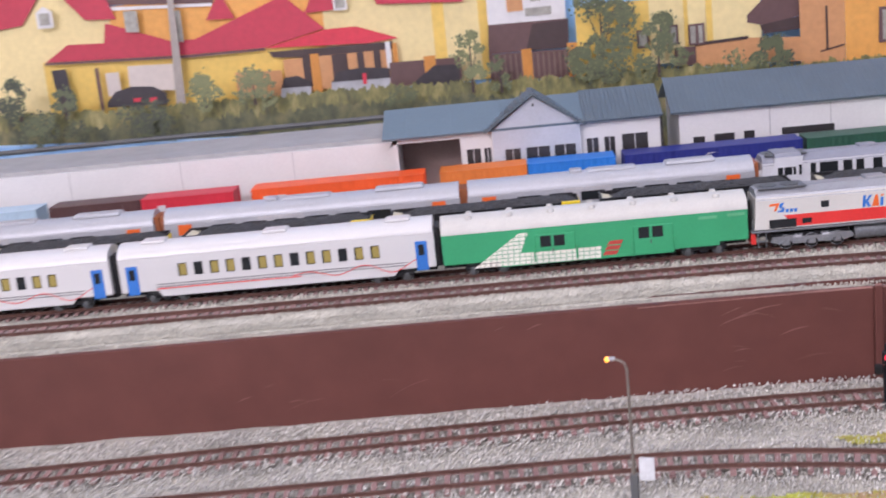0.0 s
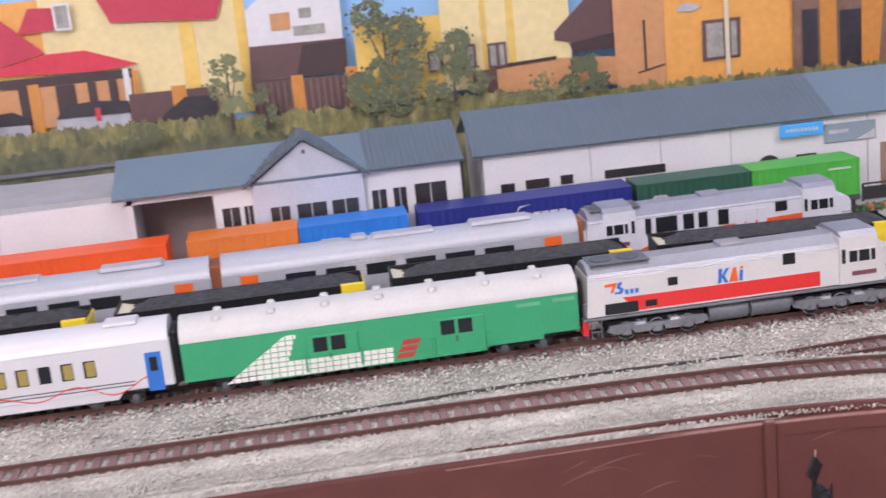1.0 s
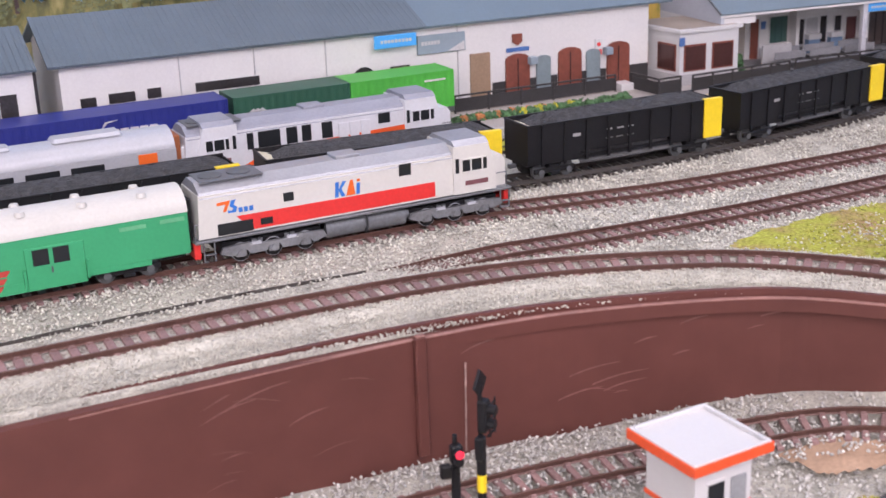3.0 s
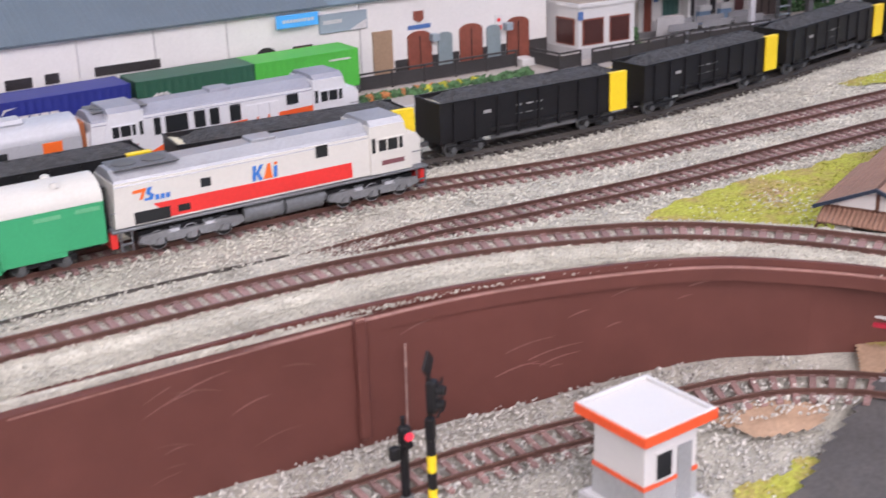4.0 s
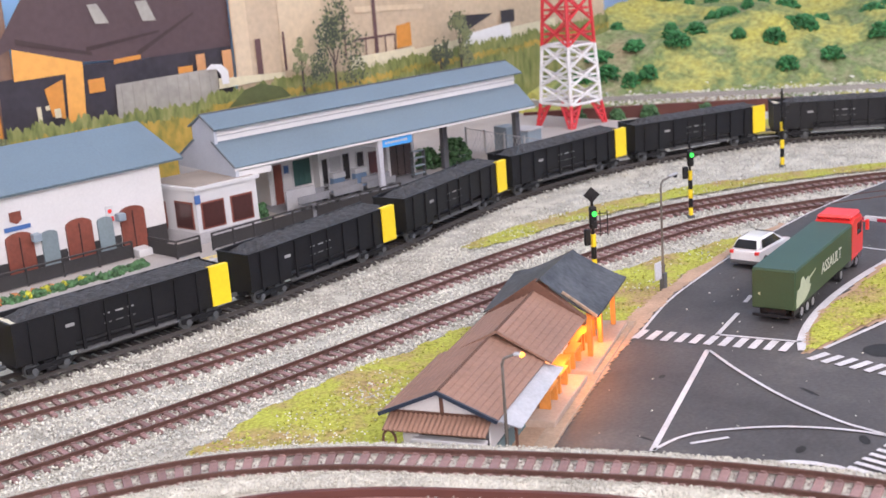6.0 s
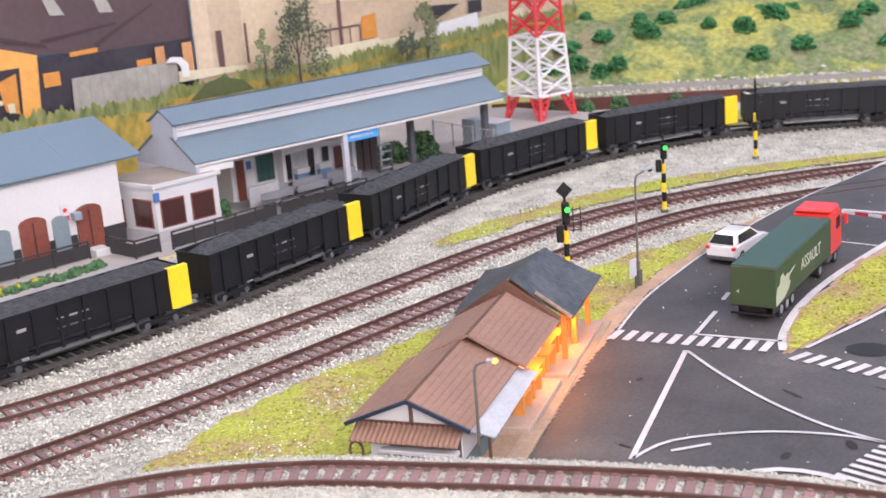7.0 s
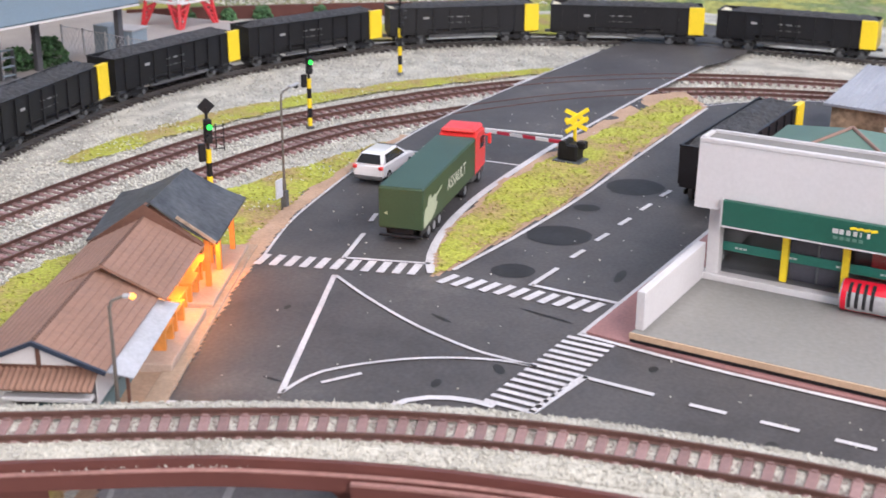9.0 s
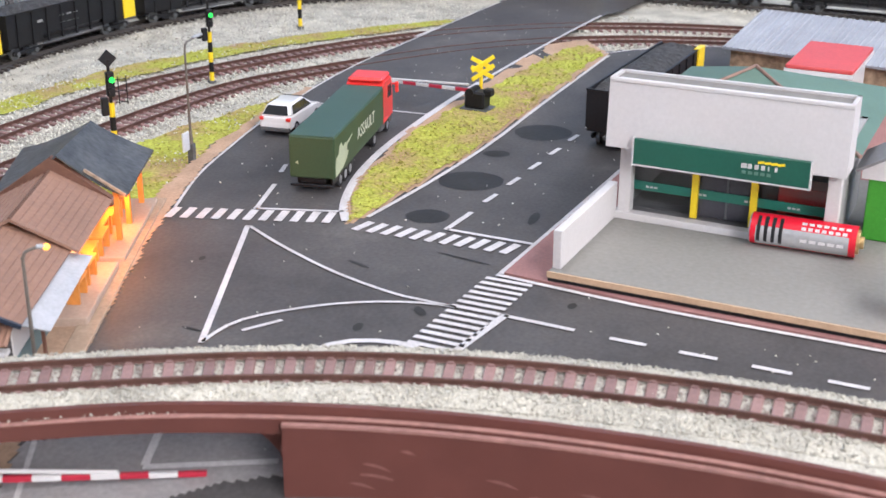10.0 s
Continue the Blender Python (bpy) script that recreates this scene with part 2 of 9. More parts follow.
# ---- plan lines ----
EDGE = spline([(-112, -18.8), (-60, -18.5), (-30, -18.4), (-12, -18.4), (-2, -18.7), (4.6, -19.6), (11.6, -22.2), (15.2, -25.4), (17.8, -29.2), (20.4, -33.8), (22.7, -40.2), (24.0, -47.1), (24.4, -54), (23.8, -66), (20, -80)])


def near_track():
    """The curved track runs beside the edge at a distance that varies a little."""
    s = np.r_[0, np.cumsum(np.linalg.norm(np.diff(EDGE, axis=0), axis=1))]
    keys = [(-112, -18.8, 4.1), (-14, -18.4, 4.2), (0, -18.9, 4.1), (4.6, -19.6, 3.9), (9, -21, 3.6), (11.6, -22.2, 3.2), (15.2, -25.4, 2.45), (17.5, -29, 2.1), (20.4, -33.8, 2.25), (22, -38, 2.6), (23.3, -43, 2.9), (24.4, -54, 3.1), (20, -80, 3.1)]
    at = [s[int(((EDGE - (x, y)) ** 2).sum(1).argmin())] for x, y, d in keys]
    w = np.interp(s, at, [k[2] for k in keys])
    w = np.convolve(np.pad(w, 8, "edge"), np.ones(17) / 17, "valid")
    return spline((EDGE + normals(EDGE)[1] * w[:, None])[::8], 0.5)


NEAR = near_track()
TRK_B = spline([(-112, 1.5), (-30, 1.5), (4, 1.5), (10, 1.3), (15.5, 0.4), (24.5, -1.1), (37.5, -1.7), (50.5, -1.8), (60.5, -2.6), (66, -4.1), (71, -6.2), (78, -9.6), (84.5, -14), (90, -19.7), (94, -26), (97, -35), (98, -47), (96, -70)])
TRK_C = spline([(2.2, -4.75), (7, -5.2), (15, -6.1), (24.5, -6.8), (35, -6.9), (44, -6.9), (56, -7.5), (65, -9), (71, -12), (77, -15.6), (82.5, -19.7), (88, -26), (91.5, -33.5), (93, -43), (91, -65)])
TRK_COAL = spline([(-112, 7.3), (-20, 7.3), (0, 7.0), (10, 6.2), (18, 5.5), (28, 5.2), (43, 6.6), (58, 9.6), (67, 10.5), (76, 9.7), (85, 7.2), (93, 3.2), (99, -2.5), (103, -9), (106.3, -16.5), (108, -25), (108.5, -36), (107, -55), (100, -80)])
TRK_SIL = spline([(-112, 13.7), (-20, 13.7), (18, 13.7), (26, 13.4)])
TRK_CON = spline([(-112, 19.2), (-20, 19.2), (20, 19.0)])
LOW_1 = spline([(-112, -26.6), (-50, -24.2), (-35, -23.4), (-19.5, -22.7), (-6, -22.4), (4.4, -23.3), (11, -25.4), (14.3, -28.2), (16.2, -32), (17.2, -37), (17.6, -45), (16, -62)])
LOW_2 = spline([(-112, -31), (-38, -29.3), (-25.5, -28.9), (-14, -28.9), (-4.6, -30.6), (3, -34), (9, -40), (12, -50), (12, -62)])


def ramp(x):
    return -2.5 * np.clip((24.0 - np.asarray(x, float)) / 18.5, 0, 1)


def ground_z(xy):
    xy = np.asarray(xy, float)
    sd = near_line(xy, EDGE)
    low = (sd < 2.6) | ((xy[:, 1] < -26) & (xy[:, 0] < 26))
    return np.where(low, ramp(xy[:, 0]), 0.0)


def sheet(name, x0, x1, y0, y1, step, zoff, m, label, inside=None, wob=0.0):
    nx, ny = int((x1 - x0) / step) + 1, int((y1 - y0) / step) + 1
    X, Y = np.meshgrid(np.linspace(x0, x1, nx), np.linspace(y0, y1, ny))
    xy = np.stack([X.ravel(), Y.ravel()], 1)
    z = ground_z(xy) + zoff
    if wob:
        z += np.array([noise.noise((x * 0.35, y * 0.35, 3.1)) for x, y in xy]) * wob
    idx = np.arange(nx * ny).reshape(ny, nx)
    quads = np.stack([idx[:-1, :-1], idx[:-1, 1:], idx[1:, 1:], idx[1:, :-1]], -1).reshape(-1, 4)
    if inside is not None:
        mid = xy[quads].mean(1)
        quads = quads[inside(mid)]
    used = np.unique(quads)
    remap = np.full(len(xy), -1)
    remap[used] = np.arange(len(used))
    g = Geo()
    g.v = [(*xy[i], z[i]) for i in used]
    g.f = [tuple(q) for q in remap[quads]]
    return struct(name, g, m, label, "ground", smooth=True)


def in_poly(xy, poly):
    p = np.array(poly, float)
    x, y, r = xy[:, 0], xy[:, 1], np.zeros(len(xy), bool)
    for (ax, ay), (bx, by) in zip(p, np.roll(p, -1, 0)):
        c = ((ay > y) != (by > y)) & (x < (bx - ax) * (y - ay) / (by - ay + 1e-12) + ax)
        r ^= c
    return r


def fuzzy(poly, amount, freq=0.5):
    """A test for plan points in a polygon whose outline is ragged."""
    def test(xy):
        j = np.array([(noise.noise((x * freq, y * freq, 7)), noise.noise((x * freq, y * freq, 19))) for x, y in xy]) * amount
        return in_poly(xy + j, poly)
    return test


# ---- baseboard, ground and road ----
sheet("ground", -115, 175, -82, 60, 1.0, -0.42, BALLAST, "grey ballast covered baseboard of the model layout", wob=0.12)

ROAD_EDGE_L = [(0, -35.6), (6.9, -32.0), (8.9, -31.3), (11.4, -30.2), (14.6, -29.2), (17, -28.5), (21.5, -26.6), (27, -24.9), (33, -22.3), (38.4, -20.1), (41.8, -18.9), (46.9, -17.1), (51.9, -16.0), (57.5, -15.0), (67, -14.0), (74, -13.9), (84, -14.2), (100, -15.1), (118, -17.5)]
ROAD = ROAD_EDGE_L + [(118, -28.5), (101, -26.6), (97.8, -25.4), (84, -24.6), (85, -29.5), (91, -38), (92, -62), (84, -62), (83, -40.2), (62, -38.9), (40.2, -37.5), (39.4, -46), (39.0, -82), (30, -82), (8, -50), (0, -46)]


def on_road(xy):
    return in_poly(xy, ROAD)


def low_road(xy):
    return in_poly(xy, [(15, -22), (17.5, -22), (24.3, -32.2), (27.0, -39.5), (28.4, -54), (26, -56), (24.5, -40), (21, -34.2), (15.2, -29)])


sheet("road", 0, 118, -82, -13, 0.3, 0.0, ASPH, "worn dark grey asphalt road of the model town", inside=on_road)
# Brighter copy of the road surface, standing in for light under the deck.
sheet("road_lower", 14, 29, -57, -21, 0.2, 0.03, LOWASPH, "asphalt road at the lower crossing, coloured brighter for missing light", inside=lambda xy: on_road(xy) & low_road(xy))


# ---- tracks ----
def scatter(name, xy, z, size, m, label, flat=0.75):
    """Many small stones in one mesh."""
    n = len(xy)
    base = np.array([(1, 0, 0), (0, 1, 0), (-1, 0, 0), (0, -1, 0), (0, 0, 1), (0, 0, -1)], float)
    tri = np.array([(0, 1, 4), (1, 2, 4), (2, 3, 4), (3, 0, 4), (1, 0, 5), (2, 1, 5), (3, 2, 5), (0, 3, 5)])
    rng = np.random.default_rng(len(name) + n)
    a = rng.uniform(0, 6.28, n)
    s = size * rng.uniform(0.55, 1.25, (n, 1, 1)) * rng.uniform(0.7, 1.3, (n, 6, 1))
    p = np.repeat(base[None], n, 0) * s
    p[:, :, 2] *= flat
    tl = rng.normal(0, 0.35, (n, 2))
    p[:, :, 2] += p[:, :, 0] * tl[:, :1] + p[:, :, 1] * tl[:, 1:]
    c, q = np.cos(a)[:, None], np.sin(a)[:, None]
    v = np.empty((n, 6, 3))
    v[:, :, 0] = p[:, :, 0] * c - p[:, :, 1] * q + xy[:, :1]
    v[:, :, 1] = p[:, :, 0] * q + p[:, :, 1] * c + xy[:, 1:]
    v[:, :, 2] = p[:, :, 2] + z[:, None]
    f = (tri[None] + 6 * np.arange(n)[:, None, None]).reshape(-1, 3)
    me = bpy.data.meshes.new(name)
    me.vertices.add(n * 6)
    me.vertices.foreach_set("co", (v.reshape(-1) * CM))
    me.loops.add(f.size)
    me.loops.foreach_set("vertex_index", f.reshape(-1))
    me.polygons.add(len(f))
    me.polygons.foreach_set("loop_start", np.arange(0, f.size, 3))
    me.polygons.foreach_set("loop_total", np.full(len(f), 3))
    me.update(calc_edges=True)
    me.materials.append(m)
    return tagged(new(name, me), label, "ballast", kind="stuff")


def track(name, line, z, label, rail=RAIL, sl=SLEEPER, pieces=None, pitch=0.72, zs=None, tw=0.14, half=1.38, skip=None):
    """Two rails and their sleepers; sleepers inside the stretch 'pieces' (x from, to) are single objects."""
    zz = np.full(len(line), z) if zs is None else zs
    tr = thing(name, 0, 0, 0, 0, label, "railway track", kind="structure")
    for side in (-0.82, 0.82):
        prof = [(side - 0.09, -0.26), (side + 0.09, -0.26), (side + 0.035, -0.2), (side + 0.05, -0.02), (side + 0.03, 0), (side - 0.03, 0), (side - 0.05, -0.02), (side - 0.035, -0.2)]
        part("rail", sweep(line, prof, zs=zz), rail, tr)
    tie = Geo().box(-tw, tw, -half, half, -0.42, -0.24, 0.03)
    for s in (-0.82, 0.82):
        tie.box(-0.1, 0.1, s - 0.17, s + 0.17, -0.24, -0.19)
    me = tie.mesh("sleeper", sl)
    t, _ = normals(line)
    s = np.r_[0, np.cumsum(np.linalg.norm(np.diff(line, axis=0), axis=1))]
    rest = Geo()
    for k in range(int(s[-1] / pitch)):
        u = k * pitch
        x, y, h = np.interp(u, s, line[:, 0]), np.interp(u, s, line[:, 1]), np.interp(u, s, zz)
        a = math.atan2(np.interp(u, s, t[:, 1]), np.interp(u, s, t[:, 0]))
        if skip is not None and skip(np.array([[x, y]]))[0]:
            continue
        if pieces and pieces[0] < x < pieces[1]:
            ob = part("sleeper", me, sl, tr, loc=(x, y, h), rz=math.degrees(a) + random.uniform(-1, 1))
        else:
            m = Matrix.Translation((x, y, h)) @ Matrix.Rotation(a, 4, "Z")
            g = Geo().box(-tw, tw, -half, half, -0.42, -0.24)
            rest.add([m @ Vector(p) for p in g.v], g.f)
    if rest.v:
        o = part("sleepers", rest, sl, tr)
        o["kind"] = "stuff"
    return tr


def low_zs(line):
    return ramp(line[:, 0]) + 0.25


track("track_near_curve", NEAR, 3.05, "brown railway track on a raised curved embankment", pieces=(-34, 40), pitch=0.66, tw=0.18, half=1.14)
track("track_main", TRK_B, 0.06, "brown railway track through the grey ballast yard", pieces=(8, 85), skip=on_road)
track("track_siding", TRK_C, 0.06, "brown railway siding in grey ballast", pieces=(8, 75), zs=0.06 - 0.45 * np.clip((9.5 - TRK_C[:, 0]) / 7.0, 0, 1) * (TRK_C[:, 1] > -8), skip=on_road)
track("track_coal", TRK_COAL, 0.06, "dark railway track carrying the coal wagons", DARKRAIL, DARKSL, skip=on_road)
track("track_silver", TRK_SIL, 0.0, "dark railway track under silver coaches", DARKRAIL, DARKSL)
track("track_containers", TRK_CON, 0.0, "dark railway track beside the white halls", DARKRAIL, DARKSL)
br = thing("buried_rail", 0, 0, 0, 0, "thin dark rail half buried in the ballast", "rail", kind="structure")
part("rail", sweep(spline([(-60, -5.6), (-27.8, -4.6), (-19.8, -4.15), (-11.2, -3.6), (-4, -3.6), (2.4, -3.95)]), [(-0.035, -0.4), (0.035, -0.4), (0.03, -0.24), (-0.03, -0.24)]), DARKRAIL, br)
track("track_low", LOW_1, 0.0, "brown railway track at the foot of the brown wall", zs=low_zs(LOW_1), pieces=(-40, 15), skip=on_road)
track("track_low_outer", LOW_2, 0.0, "brown railway track on the lower gravel level", zs=low_zs(LOW_2))

# ---- embankment of the near track ----
i_open0 = int(np.argmin(np.abs(EDGE[:, 0] - 16.95) + (EDGE[:, 1] < -31) * 99))
i_open1 = int(np.argmin(np.abs(EDGE[:, 1] + 36.75) + (EDGE[:, 0] < 15) * 99))
DECK = [(0.0, 1.8), (0.0, 2.36), (0.3, 2.4), (0.34, 2.3), (4.8, 2.3), (4.8, 1.8)]
struct("viaduct_deck", sweep(EDGE, DECK), BROWNW, "brown painted deck edge of the curved railway embankment", "viaduct")
struct("viaduct_ballast", sweep(NEAR, [(-1.95, 2.2), (-1.85, 2.56), (-1.35, 2.8), (-1.0, 2.82), (-0.94, 2.7), (0.94, 2.7), (1.0, 2.83), (1.6, 2.82), (2.5, 2.4)]), BALLAST, "grey ballast bed of the curved track", "ballast bed")
struct("viaduct_shoulder", sweep(offset(EDGE, 0.5), [(0, 2.2), (0.3, 2.5), (3.0, 2.62), (3.0, 2.2)]), BALLAST, "grey ballast shoulder above the brown wall", "ballast bed")
ii = int(np.argmin(np.abs(EDGE[:, 0] + 15) + (EDGE[:, 1] < -30) * 99))
rise = np.clip(np.arange(len(EDGE) - ii) / 26.0, 0, 1) * 0.4 - 0.4
u_led = np.arange(len(EDGE) - ii) / 2.0
ledge = (EDGE + normals(EDGE)[1] * np.r_[np.zeros(ii), np.interp(u_led, [0, 12, 20, 30], [0.95, 0.7, 0.34, 0.22])][:, None])[ii:]
struct("viaduct_ledge", sweep(ledge, [(0, 2.3), (0, 2.7), (0.22, 2.7), (0.22, 2.3)], zs=rise * 0.5), BROWNW, "brown wooden ledge holding back the ballast", "ledge")
struct("viaduct_edge", sweep(offset(EDGE, -0.02)[ii:], [(0, 2.34), (0.0, 2.385), (0.14, 2.42), (0.14, 2.38)], zs=rise * 0.3), WORN, "chipped pale edge of the brown deck", "edge")
back = np.interp(np.arange(i_open0 + 1), [i_open0 - 44, i_open0 - 16, i_open0 - 6, i_open0], [0.05, 0.3, 0.5, 1.3])
wl = (EDGE + normals(EDGE)[1] * np.r_[back, np.zeros(len(EDGE) - i_open0 - 1)][:, None])[: i_open0 + 1]
struct("wall_front_end", sweep(wl[-15:], [(0.0, -3.2), (0.0, 2.0), (0.6, 2.0), (0.6, -3.2)]), BROWNW, "thin end of the brown retaining wall beside the opening", "retaining wall")
struct("wall_front", sweep(wl[:-14], [(0.0, -3.2), (0.0, 2.05), (4.4, 2.05), (4.4, -3.2)]), BROWNW, "smooth brown painted retaining wall with scratches", "retaining wall")
wr = EDGE[i_open1:]
struct("wall_front_b", sweep(wr, [(-0.28, -3.2), (-0.28, 2.2), (1.2, 2.2), (1.2, -3.2)]), BROWNW, "brown painted wooden fascia panel with scrapes", "retaining wall")
struct("wall_front_cap", sweep(offset(wr, -0.28), [(-0.03, 2.2), (-0.03, 2.30), (0.16, 2.30), (0.16, 2.2)]), WORN, "worn pale wooden top of the fascia panel", "edge")
left = EDGE[: i_open0 + 1]
struct("embankment", sweep(left[left[:, 0] < 6.5], [(1.7, 2.45), (5.9, 2.55), (10.0, -0.45), (2.2, -0.45)]), BALLAST, "grey ballast slope behind the raised track", "embankment")
ab = Geo()
na, ta = normals(EDGE)[1], normals(EDGE)[0]
for j in range(9):
    u = j / 8
    q = EDGE[i_open1] - ta[i_open1] * 2.6 * (1 - u)
    zl = 1.82 - 2.3 * (1 - math.sqrt(max(0.0, 1 - u * u)))
    for d in (0.9, 1.25):
        p = q + na[i_open1] * d
        ab.v += [(p[0], p[1], zl), (p[0], p[1], 2.0)]
for j in range(8):
    k = 4 * j
    ab.f += [(k, k + 4, k + 5, k + 1), (k + 2, k + 3, k + 7, k + 6), (k, k + 2, k + 6, k + 4)]
struct("arch_bracket", ab, BROWNW, "curved brown bracket between deck and pier", "bracket")
gw = thing("wall_post", -1.9, -18.95, -2.5, 0, "brown painted wooden post on the retaining wall", "post")
part("post_body", Geo().box(-0.24, 0.24, 0.0, 0.3, 0, 5.0, 0.05), BROWNW, gw)
part("post_cap", Geo().box(-0.18, 0.18, 0.02, 0.25, 5.0, 5.1, 0.03), WORN, gw, "chipped white top of the post")


sk = thing("wall_stake", -0.3, -19.3, -2.5, 0, "thin chipped white stake against the brown wall", "stake")
part("stake", Geo().tube((0, 0, 0), (0.12, 0.1, 3.7), 0.045, 6), pm("chipped_white", (0.26, 0.17, 0.15), 0.7, var=0.6, fine=3, coarse=1.2), sk)


def scrape(x, z, w, h, tilt=0.0, proud=-0.03, i=None):
    """A scuff in the paint of the brown wall."""
    i = int(np.argmin(np.abs(EDGE[:, 0] - x) + (EDGE[:, 1] < -33) * 99)) if i is None else i
    t, n = normals(EDGE)
    g = Geo()
    k = 7
    v = []
    for j in range(k):
        u = (j / (k - 1) - 0.5) * w
        th = h * (0.15 + math.sin(math.pi * j / (k - 1)))
        zz = z + u * tilt + 0.12 * w * math.sin(math.pi * j / (k - 1)) * 0.5
        p = EDGE[i] + t[i] * u - n[i] * (proud - (back[i] - 0.05 if i < len(back) else 0))
        v += [(p[0], p[1], zz - th / 2), (p[0], p[1], zz + th / 2)]
    g.add(v, [(2 * j, 2 * j + 2, 2 * j + 3, 2 * j + 1) for j in range(k - 1)])
    return g


sc = Geo()
rs = random.Random(5)
for k in range(16):
    x = rs.choice([rs.uniform(-45, 14), rs.uniform(-10, 14)])
    g = scrape(x, rs.uniform(-2.0, 1.9), rs.uniform(0.5, 2.4), rs.uniform(0.015, 0.045), rs.uniform(-0.25, 0.4))
    sc.add(g.v, g.f)
for x, z, w in ((-9.0, 1.75, 3.0), (-8.6, 1.4, 3.2), (-9.2, 1.1, 2.2), (2.8, 1.9, 1.6), (5.2, -0.4, 3.0), (5.8, -0.9, 3.4), (-20.2, 1.7, 1.4), (-22.6, 1.75, 1.0), (-6.5, 0.2, 1.6), (9.5, 1.5, 1.2), (7.5, 0.8, 1.0), (0.6, 1.55, 1.9), (4.6, -1.35, 2.6), (6.4, -1.15, 2.2), (8.9, 0.1, 0.7), (12.2, 1.5, 1.6)):
    g = scrape(x, z, w, 0.06, 0.25)
    sc.add(g.v, g.f)
for y, z, w, tl in ((-39.6, 0.9, 0.9, -0.25), (-39.7, 0.5, 1.6, -0.12), (-39.1, 0.2, 0.8, -0.2), (-40.4, 1.5, 0.5, -0.2), (-43.5, 0.7, 1.0, -0.2), (-44.4, 0.3, 0.7, 0.2), (-46.5, 0.6, 1.2, -0.2), (-41.5, -0.1, 0.6, 0.1)):
    k = int(np.argmin(np.abs(EDGE[:, 1] - y) + (EDGE[:, 0] < 15) * 99))
    g = scrape(0, z, w, 0.1, tl, 0.284, k)
    sc.add(g.v, g.f)
tagged(new("wall_scratches", sc.mesh("wall_scratches", SCUFF)), "pale pink scuffs on the brown retaining wall", "scratches", kind="stuff")

# ballast stones along the tracks
rng = np.random.default_rng(11)


def along(line, lo, hi, n, z, x0=-200, x1=200, zs=None):
    i = rng.integers(0, len(line) - 1, n)
    d = rng.uniform(lo, hi, n)
    d = np.where(np.abs(np.abs(d) - 0.82) < 0.17, np.sign(d) * 1.08, d)
    _, nr = normals(line)
    xy = line[i] + nr[i] * d[:, None] + rng.uniform(-0.25, 0.25, (n, 1)) * normals(line)[0][i]
    k = (xy[:, 0] > x0) & (xy[:, 0] < x1)
    h = np.full(n, z) if zs is None else zs[i] + z
    h = h - 0.06 * (np.abs(d) < 1.0) + rng.uniform(-0.06, 0.06, n)
    return xy[k], h[k]


def spread(x0, x1, y0, y1, n, test, z):
    xy = np.stack([rng.uniform(x0, x1, n), rng.uniform(y0, y1, n)], 1)
    k = test(xy)
    xy = xy[k]
    return xy, ground_z(xy) + z + rng.uniform(-0.05, 0.07, len(xy))


def yard(xy):
    return (near_line(xy, NEAR) > 1.6) & ~on_road(xy)


sets = [along(TRK_B, -2.6, 2.6, 15000, -0.3, -52, 100), along(TRK_C, -2.6, 2.4, 13000, -0.3, -20, 100), along(TRK_COAL, -3.2, 1.8, 9000, -0.3, 8, 110)]
sets.append(spread(-50, 62, -9.5, 4.0, 30000, yard, -0.34))
sets.append(spread(-20, 30, -19, -9.0, 9000, lambda xy: yard(xy) & (near_line(xy, NEAR) > 1.6), -0.34))
sets.append(spread(40, 100, -45, 6, 22000, lambda xy: ~on_road(xy) & (near_line(xy, TRK_COAL) < 2), -0.34))
keep = [(~on_road(a), a, h) for i, (a, h) in enumerate(sets)]
cx, ch = along(TRK_C, -0.7, 0.7, 9000, -0.22, 4, 66)
scatter("siding_filling", cx, ch, 0.06, BRDUST, "brown dust and fine ballast between the siding rails")
scatter("ballast_stones", np.vstack([a[k] for k, a, h in keep]), np.concatenate([h[k] for k, a, h in keep]), 0.088, STONE, "loose pale grey ballast stones along the tracks")
na, nh = along(NEAR, -2.1, 2.1, 62000, 2.765, -60, 40)
mid = np.abs(near_line(na, NEAR)) < 0.98
scatter("near_track_filling", na[mid], nh[mid], 0.055, DUSTB, "dusty pinkish ballast between the rails of the curved track")
dn = near_line(na, NEAR)
nh = nh + np.where(mid, 0.0, np.where(dn < 0, np.interp(dn, [-2.1, -1.85, -1.35, -1.0], [-0.45, -0.2, 0.05, 0.07]), np.interp(dn, [1.0, 1.6, 2.1], [0.07, 0.06, -0.15])))
na, nh = na[~mid], nh[~mid]
nb, nc = along(EDGE, 0.3, 2.6, 44000, 2.6, -60, 14)
scatter("near_track_stones", np.vstack([na, nb]), np.concatenate([nh, nc]), 0.058, FINEST, "fine pale grey ballast of the curved track")
lowset = [along(LOW_1, -2.4, 3.4, 15000, -0.25, -55, 15, low_zs(LOW_1)), along(LOW_2, -2.4, 2.6, 9000, -0.25, -50, 6, low_zs(LOW_2)), spread(-55, 12, -36, -19, 30000, lambda xy: (near_line(xy, EDGE) < -0.1) & ~on_road(xy), -0.3)]
ok = [(near_line(a, EDGE) < -0.05) & ~on_road(a) for a, h in lowset]
scatter("lower_ballast_stones", np.vstack([a[k] for k, (a, h) in zip(ok, lowset)]), np.concatenate([h[k] for k, (a, h) in zip(ok, lowset)]), 0.085, LOWST, "loose pale gravel stones on the lower level")


